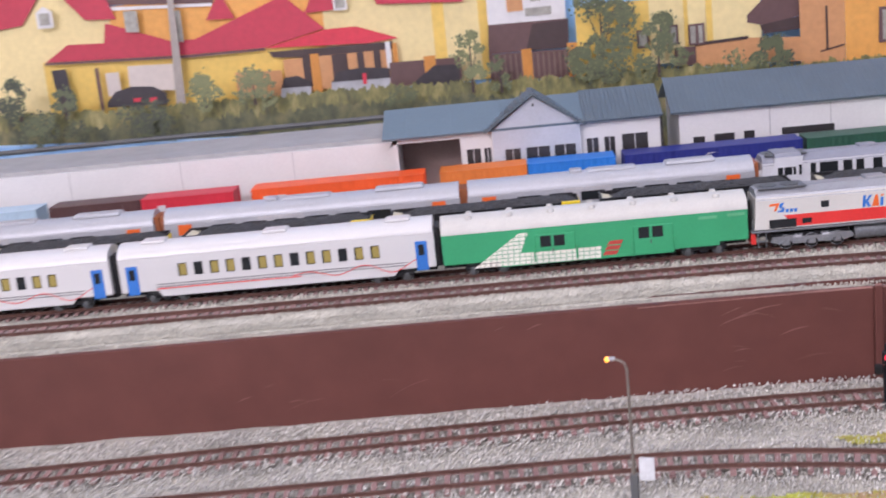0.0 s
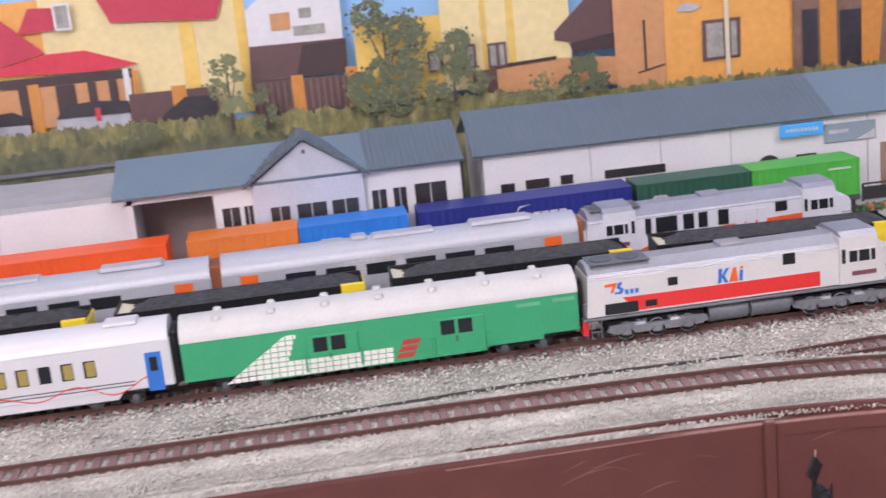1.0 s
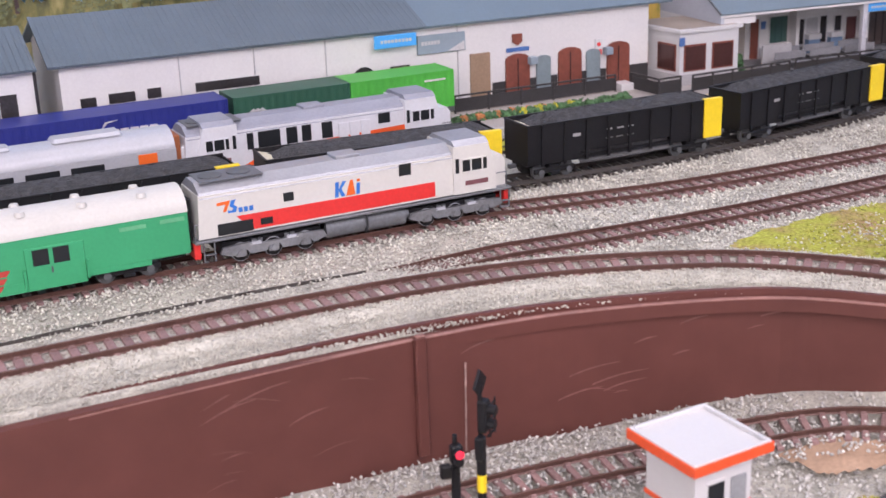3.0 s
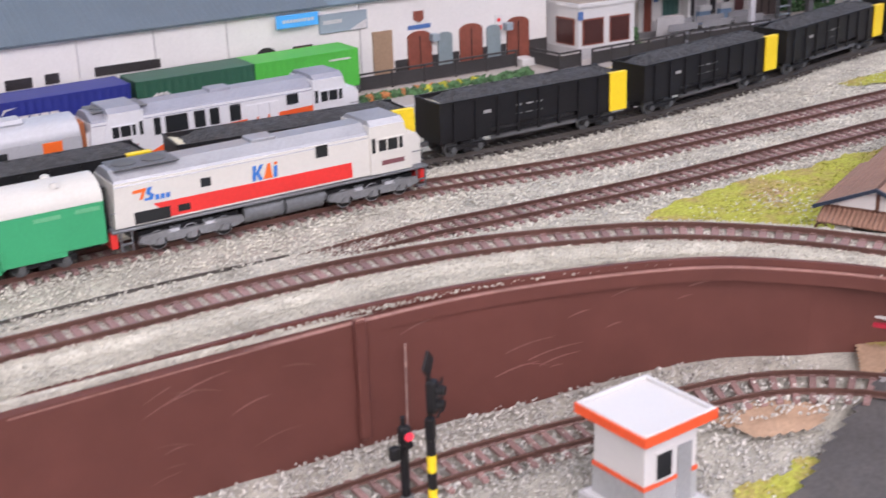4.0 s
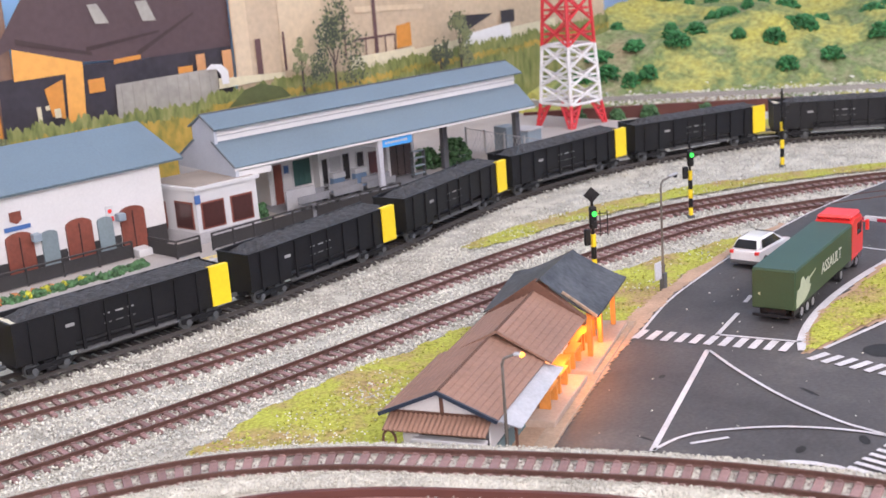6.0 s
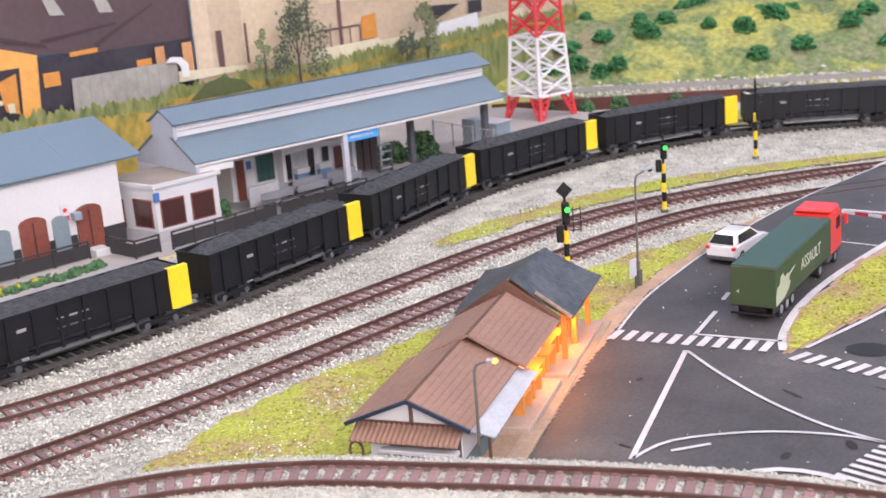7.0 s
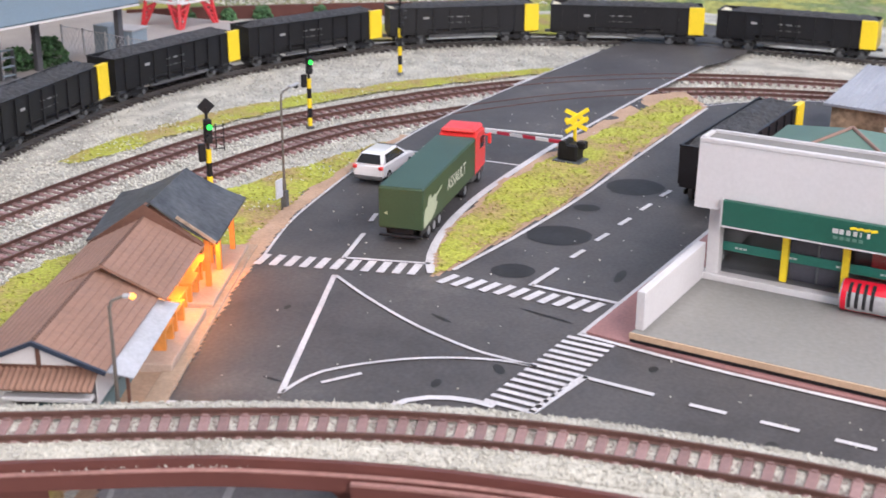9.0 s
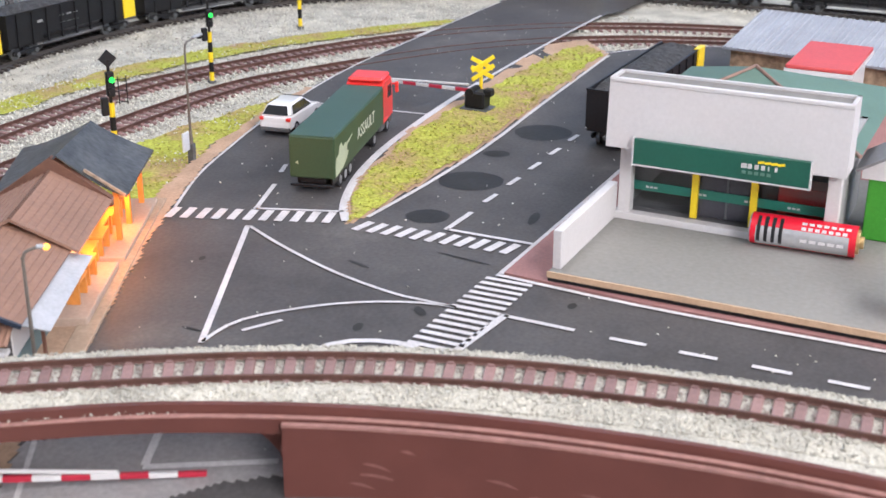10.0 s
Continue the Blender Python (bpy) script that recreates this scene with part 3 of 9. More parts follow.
# ---- rolling stock ----
def wheelset_bogie(parent, x, z, length, mframe, mwheel, axles=2, half=1.15, r=0.5, name="bogie"):
    b = part(name, Geo().box(x - length / 2, x + length / 2, -half - 0.12, -half + 0.08, z + 0.1, z + 0.42, 0.06).box(x - length / 2, x + length / 2, half - 0.08, half + 0.12, z + 0.1, z + 0.42, 0.06).box(x - 0.35, x + 0.35, -half, half, z + 0.2, z + 0.6, 0.05)
             .box(x - 0.3, x + 0.3, -half - 0.2, -half, z - 0.05, z + 0.2, 0.05).box(x - 0.3, x + 0.3, half, half + 0.2, z - 0.05, z + 0.2, 0.05), mframe, parent)
    for k in range(axles):
        wx = x + (k - (axles - 1) / 2) * (length * 0.92 / max(1, axles - 1)) * 0.72
        g = Geo()
        for s in (-1, 1):
            g.cyl(wx, s * 0.82 - 0.12, r, r, 0.24, "y", 16).cyl(wx, s * (half + 0.02) - 0.12, r * 0.95, 0.2, 0.26, "y", 8)
        g.cyl(wx, -0.8, r, 0.12, 1.6, "y", 8)
        part("wheelset", g, mwheel, b)
    return b


def text_bars(g, x, y, z, n, w, h, gap):
    for k in range(n):
        g.box(x + k * (w + gap), x + k * (w + gap) + w, y - 0.006, y, z, z + h)


WAG = 14.05


BONE = pm("cream_plate", (0.62, 0.57, 0.42), 0.6, var=0.15)


def pitched_plate(a, b, c, d):
    lo = [(x, y, z - 0.06) for x, y, z in (a, b, c, d)]
    return Geo().add([a, b, c, d] + lo, [(0, 1, 2, 3), (7, 6, 5, 4), (0, 4, 5, 1), (1, 5, 6, 2), (2, 6, 7, 3), (3, 7, 4, 0)])


def coal_wagon():
    w = thing("coal_wagon", 0, 0, 0, 0, "black open coal wagon heaped with coal, one yellow end", "wagon", "coal train wagons")
    L = WAG / 2
    for s in (-1.38, 1.38):
        part("side_wall", Geo().box(-L, L, s - 0.05, s + 0.05, 1.5, 3.45).box(-L, -L + 3.6, s - 0.05, s + 0.05, 1.2, 1.5).box(L - 3.6, L, s - 0.05, s + 0.05, 1.2, 1.5), BLACK, w)
    part("end_wall", Geo().box(-L, -L + 0.08, -1.33, 1.33, 1.0, 3.45), BLACK, w)
    part("end_wall", Geo().box(L - 0.08, L, -1.33, 1.33, 1.0, 3.4), BLACK, w)
    part("floor", Geo().box(-L + 0.08, L - 0.08, -1.33, 1.33, 1.0, 1.2), BLACK, w)
    q = -L + 0.1
    part("end_gusset", pitched_plate((q, -1.3, 3.40), (q, 1.3, 3.40), (q + 0.8, 1.3, 3.2), (q + 0.8, -1.3, 3.2)), BONE, w, "cream sloping end plate beside the coal")
    part("top_rail", Geo().box(-L - 0.04, L - 1.3, -1.48, -1.32, 3.42, 3.52, 0.02).box(-L - 0.04, L, 1.32, 1.48, 3.42, 3.52, 0.02).box(-L - 0.06, -L + 0.1, -1.32, 1.32, 3.42, 3.52, 0.02), BLACK, w)
    rib = Geo().prism([(-0.09, 0.95), (0.09, 0.95), (0.09, 2.0), (0.05, 3.4), (-0.05, 3.4), (-0.09, 2.0)], "y", -1.53, -1.43).mesh("rib", BLACK)
    for s in (1, -1):
        for k in range(8):
            r = part("rib", rib, BLACK, w, loc=(s * (-L + 1.0 + k * (WAG - 3.2) / 7), 0, 0))
            if s < 0:
                r.rotation_euler.z = math.pi
    part("sill", Geo().box(-L, L, -0.55, 0.55, 0.72, 1.0, 0.04), BLACK, w)
    for s in (-1, 1):
        part("chute_plate", Geo().prism([(s * 0.9, 1.35), (s * 1.3, 0.78), (s * 1.3, 0.7), (s * 0.8, 1.3)], "x", -L + 3.7, L - 3.7), pm("chute_grey", (0.085, 0.085, 0.088), 0.55, var=0.3), w, "dusty grey discharge chute")
    c = Geo()
    nx, ny = 44, 9
    rr = random.Random(3)
    pts = []
    for i in range(nx + 1):
        for j in range(ny + 1):
            x, y = -L + 0.5 + (WAG - 0.65) * i / nx, -1.32 + 2.64 * j / ny
            e = min(i / 5, 0.35 + (nx - i) / 4)
            hump = -0.18 * (1 - min(1, e)) + 0.40 * min(1, e) * (1 - (y / 1.4) ** 2) ** 0.6
            pts.append((x, y, 3.32 + hump + (rr.uniform(-0.07, 0.07) if 0 < j < ny and 0 < i < nx else 0)))
    c.add(pts, [(i * (ny + 1) + j, (i + 1) * (ny + 1) + j, (i + 1) * (ny + 1) + j + 1, i * (ny + 1) + j + 1) for i in range(nx) for j in range(ny)])
    part("coal_load", c, COAL, w, "heaped black coal")
    part("end_panel", Geo().box(L - 0.02, L + 0.1, -1.46, 1.46, 1.0, 3.3, 0.04), YELLOW, w, "bright yellow end panel")
    part("corner_plate", Geo().box(L - 1.3, L + 0.06, -1.58, -1.43, 1.05, 3.5, 0.03).box(L - 1.3, L + 0.06, -1.58, -1.2, 3.44, 3.54, 0.02), YELLOW, w, "bright yellow corner plate")
    for sx, sw in ((-3.9, 0.55), (-1.5, 0.4), (-0.75, 0.5), (0.05, 0.4)):
        part("stencil", Geo().box(sx, sx + sw, -1.436, -1.43, 2.45 if sx < -3 else 2.55, 2.65), pm("stencil_grey", (0.30, 0.30, 0.30), 0.6), w, "small pale stencilled mark")
    for sx in (-1.55, -0.8, 0.0):
        part("stencil", Geo().box(sx, sx + 0.5, -1.436, -1.43, 2.02, 2.1), pm("stencil_dim", (0.13, 0.13, 0.13), 0.6), w)
    for q in (-L - 0.55, L + 0.05):
        part("coupler", Geo().box(q, q + 0.5, -0.15, 0.15, 0.7, 0.95, 0.04), DGREY, w)
    for s in (-1, 1):
        wheelset_bogie(w, s * (L - 2.0), 0.3, 2.9, BLACK, DGREY)
    return w


def line_at(line, s0):
    s = np.r_[0, np.cumsum(np.linalg.norm(np.diff(line, axis=0), axis=1))]
    return np.array([np.interp(s0, s, line[:, 0]), np.interp(s0, s, line[:, 1])])


def arc_at_x(line, x):
    s = np.r_[0, np.cumsum(np.linalg.norm(np.diff(line, axis=0), axis=1))]
    k = line[:, 1] > -5
    return float(np.interp(x, line[k, 0], s[k]))


PITCH = 15.7
S_FRONT = arc_at_x(TRK_COAL, COAL_X)
first = None
for k in range(-8, 9):
    a, b = line_at(TRK_COAL, S_FRONT + k * PITCH - WAG + 2), line_at(TRK_COAL, S_FRONT + k * PITCH - 2)
    m = pose(*(list((a + b) / 2 * CM) + [0.0]), 0, 0, math.degrees(math.atan2(b[1] - a[1], b[0] - a[0])))
    if first is None:
        first = coal_wagon()
        first.matrix_basis = m
    else:
        copy_thing(first, m)
tagged(copy_thing(first, pose(0.674, -0.370, 0.0, 0, 0, -4)), "black open coal wagon parked on the road behind the bank", "wagon", "parked wagon")


def roof_section(half, z_edge, rise, n=10):
    """Half-round roof outline (y, z) from one edge over the top to the other."""
    return [(half * math.cos(math.pi * k / n), z_edge + rise * math.sin(math.pi * k / n)) for k in range(n + 1)]


CREAM = pm("cream_roof", (0.55, 0.54, 0.51), 0.45, var=0.06, coarse=0.6)
ORANGE = pm("orange_paint", (0.80, 0.14, 0.02), 0.4, var=0.06)


def window_plate(w, h):
    return Geo().box(-w / 2, w / 2, -0.03, 0.03, 0, h, 0.015)


def white_coach(x0, x1):
    c = thing("white_coach", (x0 + x1) / 2, 1.5, 0, 0, "white passenger coach with a row of windows and blue doors", "coach", "white passenger coaches")
    L = (x1 - x0) / 2
    part("body", Geo().box(-L, L, -1.5, 1.5, 0.95, 3.5, 0.08).prism([(-L + 3, 0.55), (L - 3, 0.55), (L - 2.6, 1.0), (-L + 2.6, 1.0)], "y", -1.48, 1.48), WHITE, c)
    part("roof", Geo().prism(roof_section(1.5, 3.48, 0.85), "x", -L + 0.05, L - 0.05), WHITE, c, smooth=True)
    vent = Geo().box(-0.9, 0.9, -0.7, 0.7, 4.2, 4.45, 0.1).mesh("roof_vent", WHITE)
    for x in (-L + 2.5, 0, L - 2.5):
        part("roof_vent", vent, WHITE, c, loc=(x, 0, 0))
    win = window_plate(0.62, 0.92).mesh("window", GLASS)
    blind = Geo().box(-0.24, 0.24, -0.035, 0.0, 0.06, 0.86).mesh("blind", pm("yellow_seat", (0.32, 0.25, 0.06), 0.6))
    for k in range(13):
        x = -L + 4.6 + k * (2 * L - 8.8) / 12
        w = part("window", win, GLASS, c, loc=(x, -1.51, 1.95))
        if k % 3 != 1:
            part("blind", blind, GLASS, w, loc=(0.05, 0, 0))
    for s in (-1, 1):
        x = s * (L - 0.95)
        d = part("door", Geo().box(x - 0.42, x + 0.42, -1.54, -1.46, 0.8, 2.9, 0.02), BLUEP, c, "blue entrance door")
        part("door_window", Geo().box(x - 0.2, x + 0.2, -1.56, -1.53, 1.9, 2.65), GLASS, d)
    part("stripe", Geo().box(-L + 2.6, L - 2, -1.512, -1.49, 1.42, 1.48).box(-L + 2.6, L - 2, -1.512, -1.49, 1.24, 1.30), DGREY, c, "thin dark stripes")
    g = Geo().box(-L + 2.6, L * 0.15, -1.514, -1.49, 1.10, 1.18)
    for k in range(26):
        a, b = k / 26, (k + 1) / 26
        fa, fb = (1.2 + 0.33 * math.sin(a * 15) * (0.4 + a), 1.2 + 0.33 * math.sin(b * 15) * (0.4 + b))
        xa, xb = L * 0.1 + a * (L * 0.85), L * 0.1 + b * (L * 0.85)
        g.add([(xa, -1.52, fa), (xb, -1.52, fb), (xb, -1.52, fb + 0.06), (xa, -1.52, fa + 0.06)], [(0, 1, 2, 3)])
    part("red_line", g, REDP, c, "curly red livery line")
    for q in (-L - 0.33, L):
        part("bellows", Geo().box(q, q + 0.33, -1.1, 1.1, 0.9, 3.7, 0.05), BLACK, c)
    part("underframe", Geo().box(-L + 3.2, L - 3.2, -1.1, 1.1, 0.35, 0.95, 0.06).box(-L, L, -0.4, 0.4, 0.5, 0.95), BLACK, c)
    for s in (-1, 1):
        wheelset_bogie(c, s * (L - 3.2), 0.3, 3.2, BLACK, DGREY)
    return c


white_coach(-49.4, -26.9)
white_coach(-72.4, -50.0)


def green_van(x0, x1):
    c = thing("green_baggage_van", (x0 + x1) / 2, 1.5, 0, 0, "green baggage van with cream roof and white grid livery", "coach")
    L, o = (x1 - x0) / 2, -(x0 + x1) / 2
    part("body", Geo().box(-L, L, -1.5, 1.5, 0.95, 3.12, 0.05).box(-L + 4.0, -L + 14, -1.5, 1.5, 0.5, 1.0, 0.02).box(L - 6.3, L - 2.0, -1.5, 1.5, 0.72, 1.0, 0.02), GREEN, c)
    part("roof", Geo().prism(roof_section(1.52, 3.1, 1.1, 14), "x", -L, L), CREAM, c, smooth=True)
    vent = Geo().cyl(0, 0, 0, 0.28, 0.22, "z", 12, 0.2).mesh("roof_vent", CREAM)
    for k in range(7):
        for s in (-1, 1):
            part("roof_vent", vent, CREAM, c, loc=(-L + 2 + k * (2 * L - 4) / 6, s * 0.75, 4.0))
    grid = Geo()
    CW, CH = 0.36, 0.24
    for r in range(3):
        x = -24.3 + o + (r + 1) * 0.42
        z = 0.58 + r * (CH + 0.045)
        grid.prism([(x - 0.4, z), (x - 0.045, z), (x - 0.045, z + CH)], "y", -1.512, -1.49)
        while x + CW < -15.3 + o:
            y = -1.592 if -20.05 + o < x + CW and x < -17.0 + o else -1.512
            grid.box(x, x + CW, y, -1.49, z, z + CH)
            x += CW + 0.045
    for r in range(3, 8):
        z = 0.58 + r * (CH + 0.045)
        x = -24.3 + o + (r + 1) * 0.42
        end = -20.9 + o + (r - 3) * 0.12
        grid.prism([(x - 0.4, z), (x - 0.045, z), (x - 0.045, z + CH)], "y", -1.512, -1.49)
        while x < end - 0.05:
            grid.box(x, min(x + CW, end), -1.512, -1.49, z, z + CH)
            x += CW + 0.045
    part("grid_livery", grid, pm("livery_white", (0.78, 0.76, 0.68), 0.45), c, "off-white checkered livery panel")
    m = Geo()
    for k in range(3):
        z = 0.72 + k * 0.36
        m.prism([(-15.3 + o + k * 0.18, z), (-14.35 + o + k * 0.18, z), (-14.15 + o + k * 0.18, z + 0.28), (-15.1 + o + k * 0.18, z + 0.28)], "y", -1.512, -1.49)
    part("red_mark", m, pm("dull_red", (0.45, 0.05, 0.04), 0.45), c, "three dull red slanted bars")
    for a in (-19.75, -12.95):
        d = part("door", Geo().box(a + o - 0.15, a + o + 2.6, -1.57, -1.45, 0.52, 2.6, 0.03), GREEN, c, "green sliding double door")
        for k in range(2):
            part("door_window", Geo().box(a + o + 0.2 + k * 0.95, a + o + 0.95 + k * 0.95, -1.6, -1.5, 1.72, 2.5, 0.02), GLASS, d)
        part("door_handle", Geo().box(a + o + 1.0, a + o + 1.08, -1.64, -1.56, 1.3, 1.6), DGREY, d)
        for s in (-0.3, 2.62):
            part("door_rail", Geo().box(a + o + s, a + o + s + 0.12, -1.64, -1.5, 0.7, 1.6), GREEN, d)
    part("gangway", Geo().box(L, L + 0.3, -1.0, 1.0, 0.9, 3.6, 0.05), BLACK, c)
    part("gangway", Geo().box(-L - 0.3, -L, -1.0, 1.0, 0.9, 3.6, 0.05), BLACK, c)
    part("grille", Geo().box(-8.6 + o, -7.3 + o, -1.52, -1.49, 2.65, 2.85).box(-6.6 + o, -5.4 + o, -1.52, -1.49, 2.7, 2.9), pm("pale_green", (0.12, 0.42, 0.22), 0.5), c)
    part("underframe", Geo().box(-L + 4.4, L - 5, -1.0, 1.0, 0.3, 0.9, 0.05).box(-L, L, -0.4, 0.4, 0.5, 1.0), BLACK, c)
    for s in (-1, 1):
        wheelset_bogie(c, s * (L - 3.1), 0.3, 3.2, BLACK, DGREY)
    return c


green_van(-26.4, -5.2)


def logo(c, x, y, z, h):
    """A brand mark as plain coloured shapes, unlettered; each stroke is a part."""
    for m, pts_ in ((BLUEP, [(0, 0), (0.24, 0), (0.32, 1), (0.08, 1)]), (BLUEP, [(0.26, 0.45), (0.46, 0), (0.74, 0), (0.48, 0.5), (0.84, 1), (0.58, 1)]), (ORANGE, [(0.78, 0), (1.42, 0), (1.3, 1), (1.12, 1)]), (BLUEP, [(1.5, 0), (1.74, 0), (1.8, 0.75), (1.56, 0.75)]), (ORANGE, [(1.58, 0.84), (1.8, 0.84), (1.82, 1), (1.6, 1)])):
        part("logo_stroke", Geo().prism([(x + a * h, z + b * h) for a, b in pts_], "y", y - 0.01, y + 0.01), m, c, "coloured stroke of a brand mark")


BOGIE = pm("bogie_silver", (0.27, 0.28, 0.30), 0.38, 0.5, var=0.2, bump=0.15)


def diesel(x0, y0, white, roof, label, stripe, cabs, group="diesel locomotives"):
    """A six-axle diesel, 18 cm long; its rear buffer at x = 0, its near side at y = 0."""
    c = thing("diesel_locomotive", x0, y0, 0, 0, label, "locomotive", group)
    H = 1.5
    part("hood", Geo().prism([(0.15, 1.5), (9.0 + 5.6, 1.5), (14.6, 3.72), (0.3, 3.72)], "y", 0.06, 2.94), white, c)
    part("roof", Geo().prism([(0.03, 3.55), (0.2, 3.85), (0.9, 4.25), (2.1, 4.25), (2.8, 3.85), (2.97, 3.55)], "x", 0.35, 14.6), roof, c, "silver grey roof")
    fan = Geo().cyl(0, 0, 0, 0.62, 0.1, "z", 20).mesh("roof_fan", DGREY)
    for x in (1.4, 2.9):
        part("roof_fan", fan, DGREY, c, loc=(x, 1.5, 4.24))
    part("radiator_panel", Geo().box(0.6, 3.9, 0.5, 2.5, 4.22, 4.29, 0.02), pm("radiator_grey", (0.14, 0.145, 0.155), 0.45, 0.3), c, "dark radiator grille on the roof")
    part("exhaust_box", Geo().box(8.0, 9.4, 0.9, 2.1, 4.2, 4.42, 0.04), roof, c)
    ends = (0, 1) if cabs == 2 else (1,)
    for e in ends:
        a, b, n = (14.4, 17.0, 17.9) if e else (3.4, 0.9, 0.0)
        lo, hi = min(a, b), max(a, b)
        f = 1 if e else -1
        cab = part("cab", Geo().prism([(a, 1.5), (b, 1.5), (b, 2.7), (b - 0.45 * f, 4.15), (a, 4.15)], "y", -0.06, 3.06), white, c)
        part("nose_door", Geo().box(min(n, n - 0.06 * f) - 0.0, max(n, n - 0.06 * f) + 0.02, 1.1, 1.9, 1.5, 2.8), white, c)
        part("cab_roof", Geo().prism([(-0.06, 4.12), (0.35, 4.42), (2.65, 4.42), (3.06, 4.12)], "x", lo + (0.1 if e else 0.4), hi - (0.4 if e else 0.1)), roof, cab)
        part("nose", Geo().prism([(b, 1.3), (n, 1.3), (n, 2.9), (n - 0.2 * f, 3.2), (b, 3.25)], "y", 0.5, 2.5), white, c)
        part("side_window", Geo().box(lo + 0.55, hi - 0.55, -0.1, 0.0, 2.72, 3.4, 0.03), GLASS, cab)
        part("window_frame", Geo().box(lo + 0.5, hi - 0.5, -0.115, -0.05, 3.38, 3.46).box(lo + 0.5, hi - 0.5, -0.115, -0.05, 2.66, 2.74), white, cab)
        part("window_bar", Geo().box((lo + hi) / 2 - 0.3, (lo + hi) / 2 - 0.22, -0.12, -0.05, 2.72, 3.4).box((lo + hi) / 2 + 0.4, (lo + hi) / 2 + 0.48, -0.12, -0.05, 2.72, 3.4), white, cab)
        part("door_window", Geo().box(a - 0.32 if not e else a + 0.12, a - 0.12 if not e else a + 0.32, -0.1, 0.0, 2.7, 3.5), GLASS, cab)
        for y in (0.35, 1.65):
            w = Geo().prism([(y, 0), (y + 1.0, 0), (y + 0.95, 0.95), (y + 0.05, 0.95)], "x", -0.02, 0.02)
            w.move(Matrix.Translation((b - 0.24 * f, 0, 2.98)) @ Matrix.Rotation(-0.3 * f, 4, "Y"))
            part("windscreen", w, GLASS, cab)
        part("number_panel", Geo().box(lo + 0.7, hi - 0.5, -0.09, -0.05, 1.95, 2.2), pm("number_brown", (0.18, 0.07, 0.08), 0.5), cab, "small dark number panel")
    part("sill", Geo().box(-0.1, 18.0, -0.08, 3.08, 1.3, 1.45, 0.04), UNDER, c, "grey running board")
    if stripe:
        part("red_stripe", Geo().prism([(3.0, 1.6), (13.3, 1.6), (13.3, 2.42), (2.15, 2.42)], "y", 0.04, 0.07), REDP, c, "broad red side stripe")
        logo(c, 7.5, 0.045, 2.5, 0.8)
        for k in range(3):
            part("logo_stroke", Geo().box(2.3 + k * 0.28, 2.5 + k * 0.28, 0.03, 0.06, 2.6, 2.85), BLUEP, c)
        part("logo_stroke", Geo().prism([(1.2, 3.25), (1.9, 3.3), (1.65, 2.75), (1.5, 2.75), (1.65, 3.12), (1.2, 3.1)], "y", 0.03, 0.06), ORANGE, c, "orange stroke of an emblem")
        part("logo_stroke", Geo().prism([(1.75, 2.65), (2.15, 2.65), (2.25, 2.9), (2.05, 3.05), (2.2, 3.3), (1.95, 3.28), (1.85, 3.0), (2.05, 2.85), (1.95, 2.75), (1.75, 2.78)], "y", 0.03, 0.06), BLUEP, c, "blue stroke of an emblem")
        part("grille", Geo().box(1.15, 3.0, 0.02, 0.07, 1.55, 2.15, 0.01), GLASS, c, "dark lower intake grille")
        part("vent", Geo().box(3.4, 4.05, 0.02, 0.08, 1.75, 2.1, 0.01), GLASS, c)
        part("vent", Geo().box(4.7, 5.25, 0.02, 0.08, 2.75, 3.2, 0.01), GLASS, c)
        part("vent", Geo().box(11.2, 11.9, 0.02, 0.08, 3.05, 3.68, 0.01), GLASS, c)
    else:
        part("red_stripe", Geo().prism([(3.6, 1.52), (14.4, 1.52), (14.4, 2.62), (9.5, 2.46), (5.0, 2.1)], "y", 0.035, 0.07), pm("orange_red", (0.75, 0.10, 0.02), 0.4), c, "broad orange red side stripe")
        for a, b in ((4.0, 4.4), (4.7, 6.1), (6.5, 7.2), (7.5, 8.1), (8.8, 9.5)):
            part("side_window", Geo().box(a, b, 0.0, 0.08, 2.5, 3.5, 0.02), GLASS, c)
        part("vent", Geo().box(12.6, 13.4, 0.0, 0.08, 2.9, 3.55, 0.02), GLASS, c)
        door = Geo().box(0, 0.62, 0.01, 0.07, 1.7, 3.3, 0.01).mesh("engine_door", white)
        for k in range(3):
            part("engine_door", door, white, c, loc=(9.9 + k * 0.75, 0, 0))
    part("fuel_tank", Geo().cyl(7.0, 0.75, 0.72, 0.55, 2.2, "x", 16).cyl(9.4, 0.75, 0.72, 0.55, 2.2, "x", 16).box(7.0, 11.6, 0.5, 2.5, 0.35, 1.1, 0.1).cyl(11.65, 0.6, 0.8, 0.3, 0.5, "x", 10), UNDER, c, "grey fuel tanks", smooth=True)
    for x in (4.0, 14.5):
        side = [(x - 2.85, 0.62), (x - 2.7, 0.92), (x - 1.3, 1.0), (x - 1.1, 0.86), (x + 1.1, 0.86), (x + 1.3, 1.0), (x + 2.7, 0.92), (x + 2.85, 0.62), (x + 2.3, 0.42), (x + 2.1, 0.42), (x + 1.95, 0.66), (x + 1.5, 0.66),
                (x + 1.3, 0.4), (x + 0.45, 0.4), (x + 0.3, 0.66), (x - 0.3, 0.66), (x - 0.45, 0.4), (x - 1.3, 0.4), (x - 1.5, 0.66), (x - 1.95, 0.66), (x - 2.1, 0.42), (x - 2.3, 0.42)]
        b = part("bogie", Geo().box(x - 2.7, x + 2.7, 0.3, 2.7, 0.35, 1.08, 0.05), BLACK, c)
        for y in (-0.04, 2.86):
            part("side_frame", Geo().prism(side, "y", y - 0.08, y + 0.12), BOGIE, b, "cast silver grey side frame")
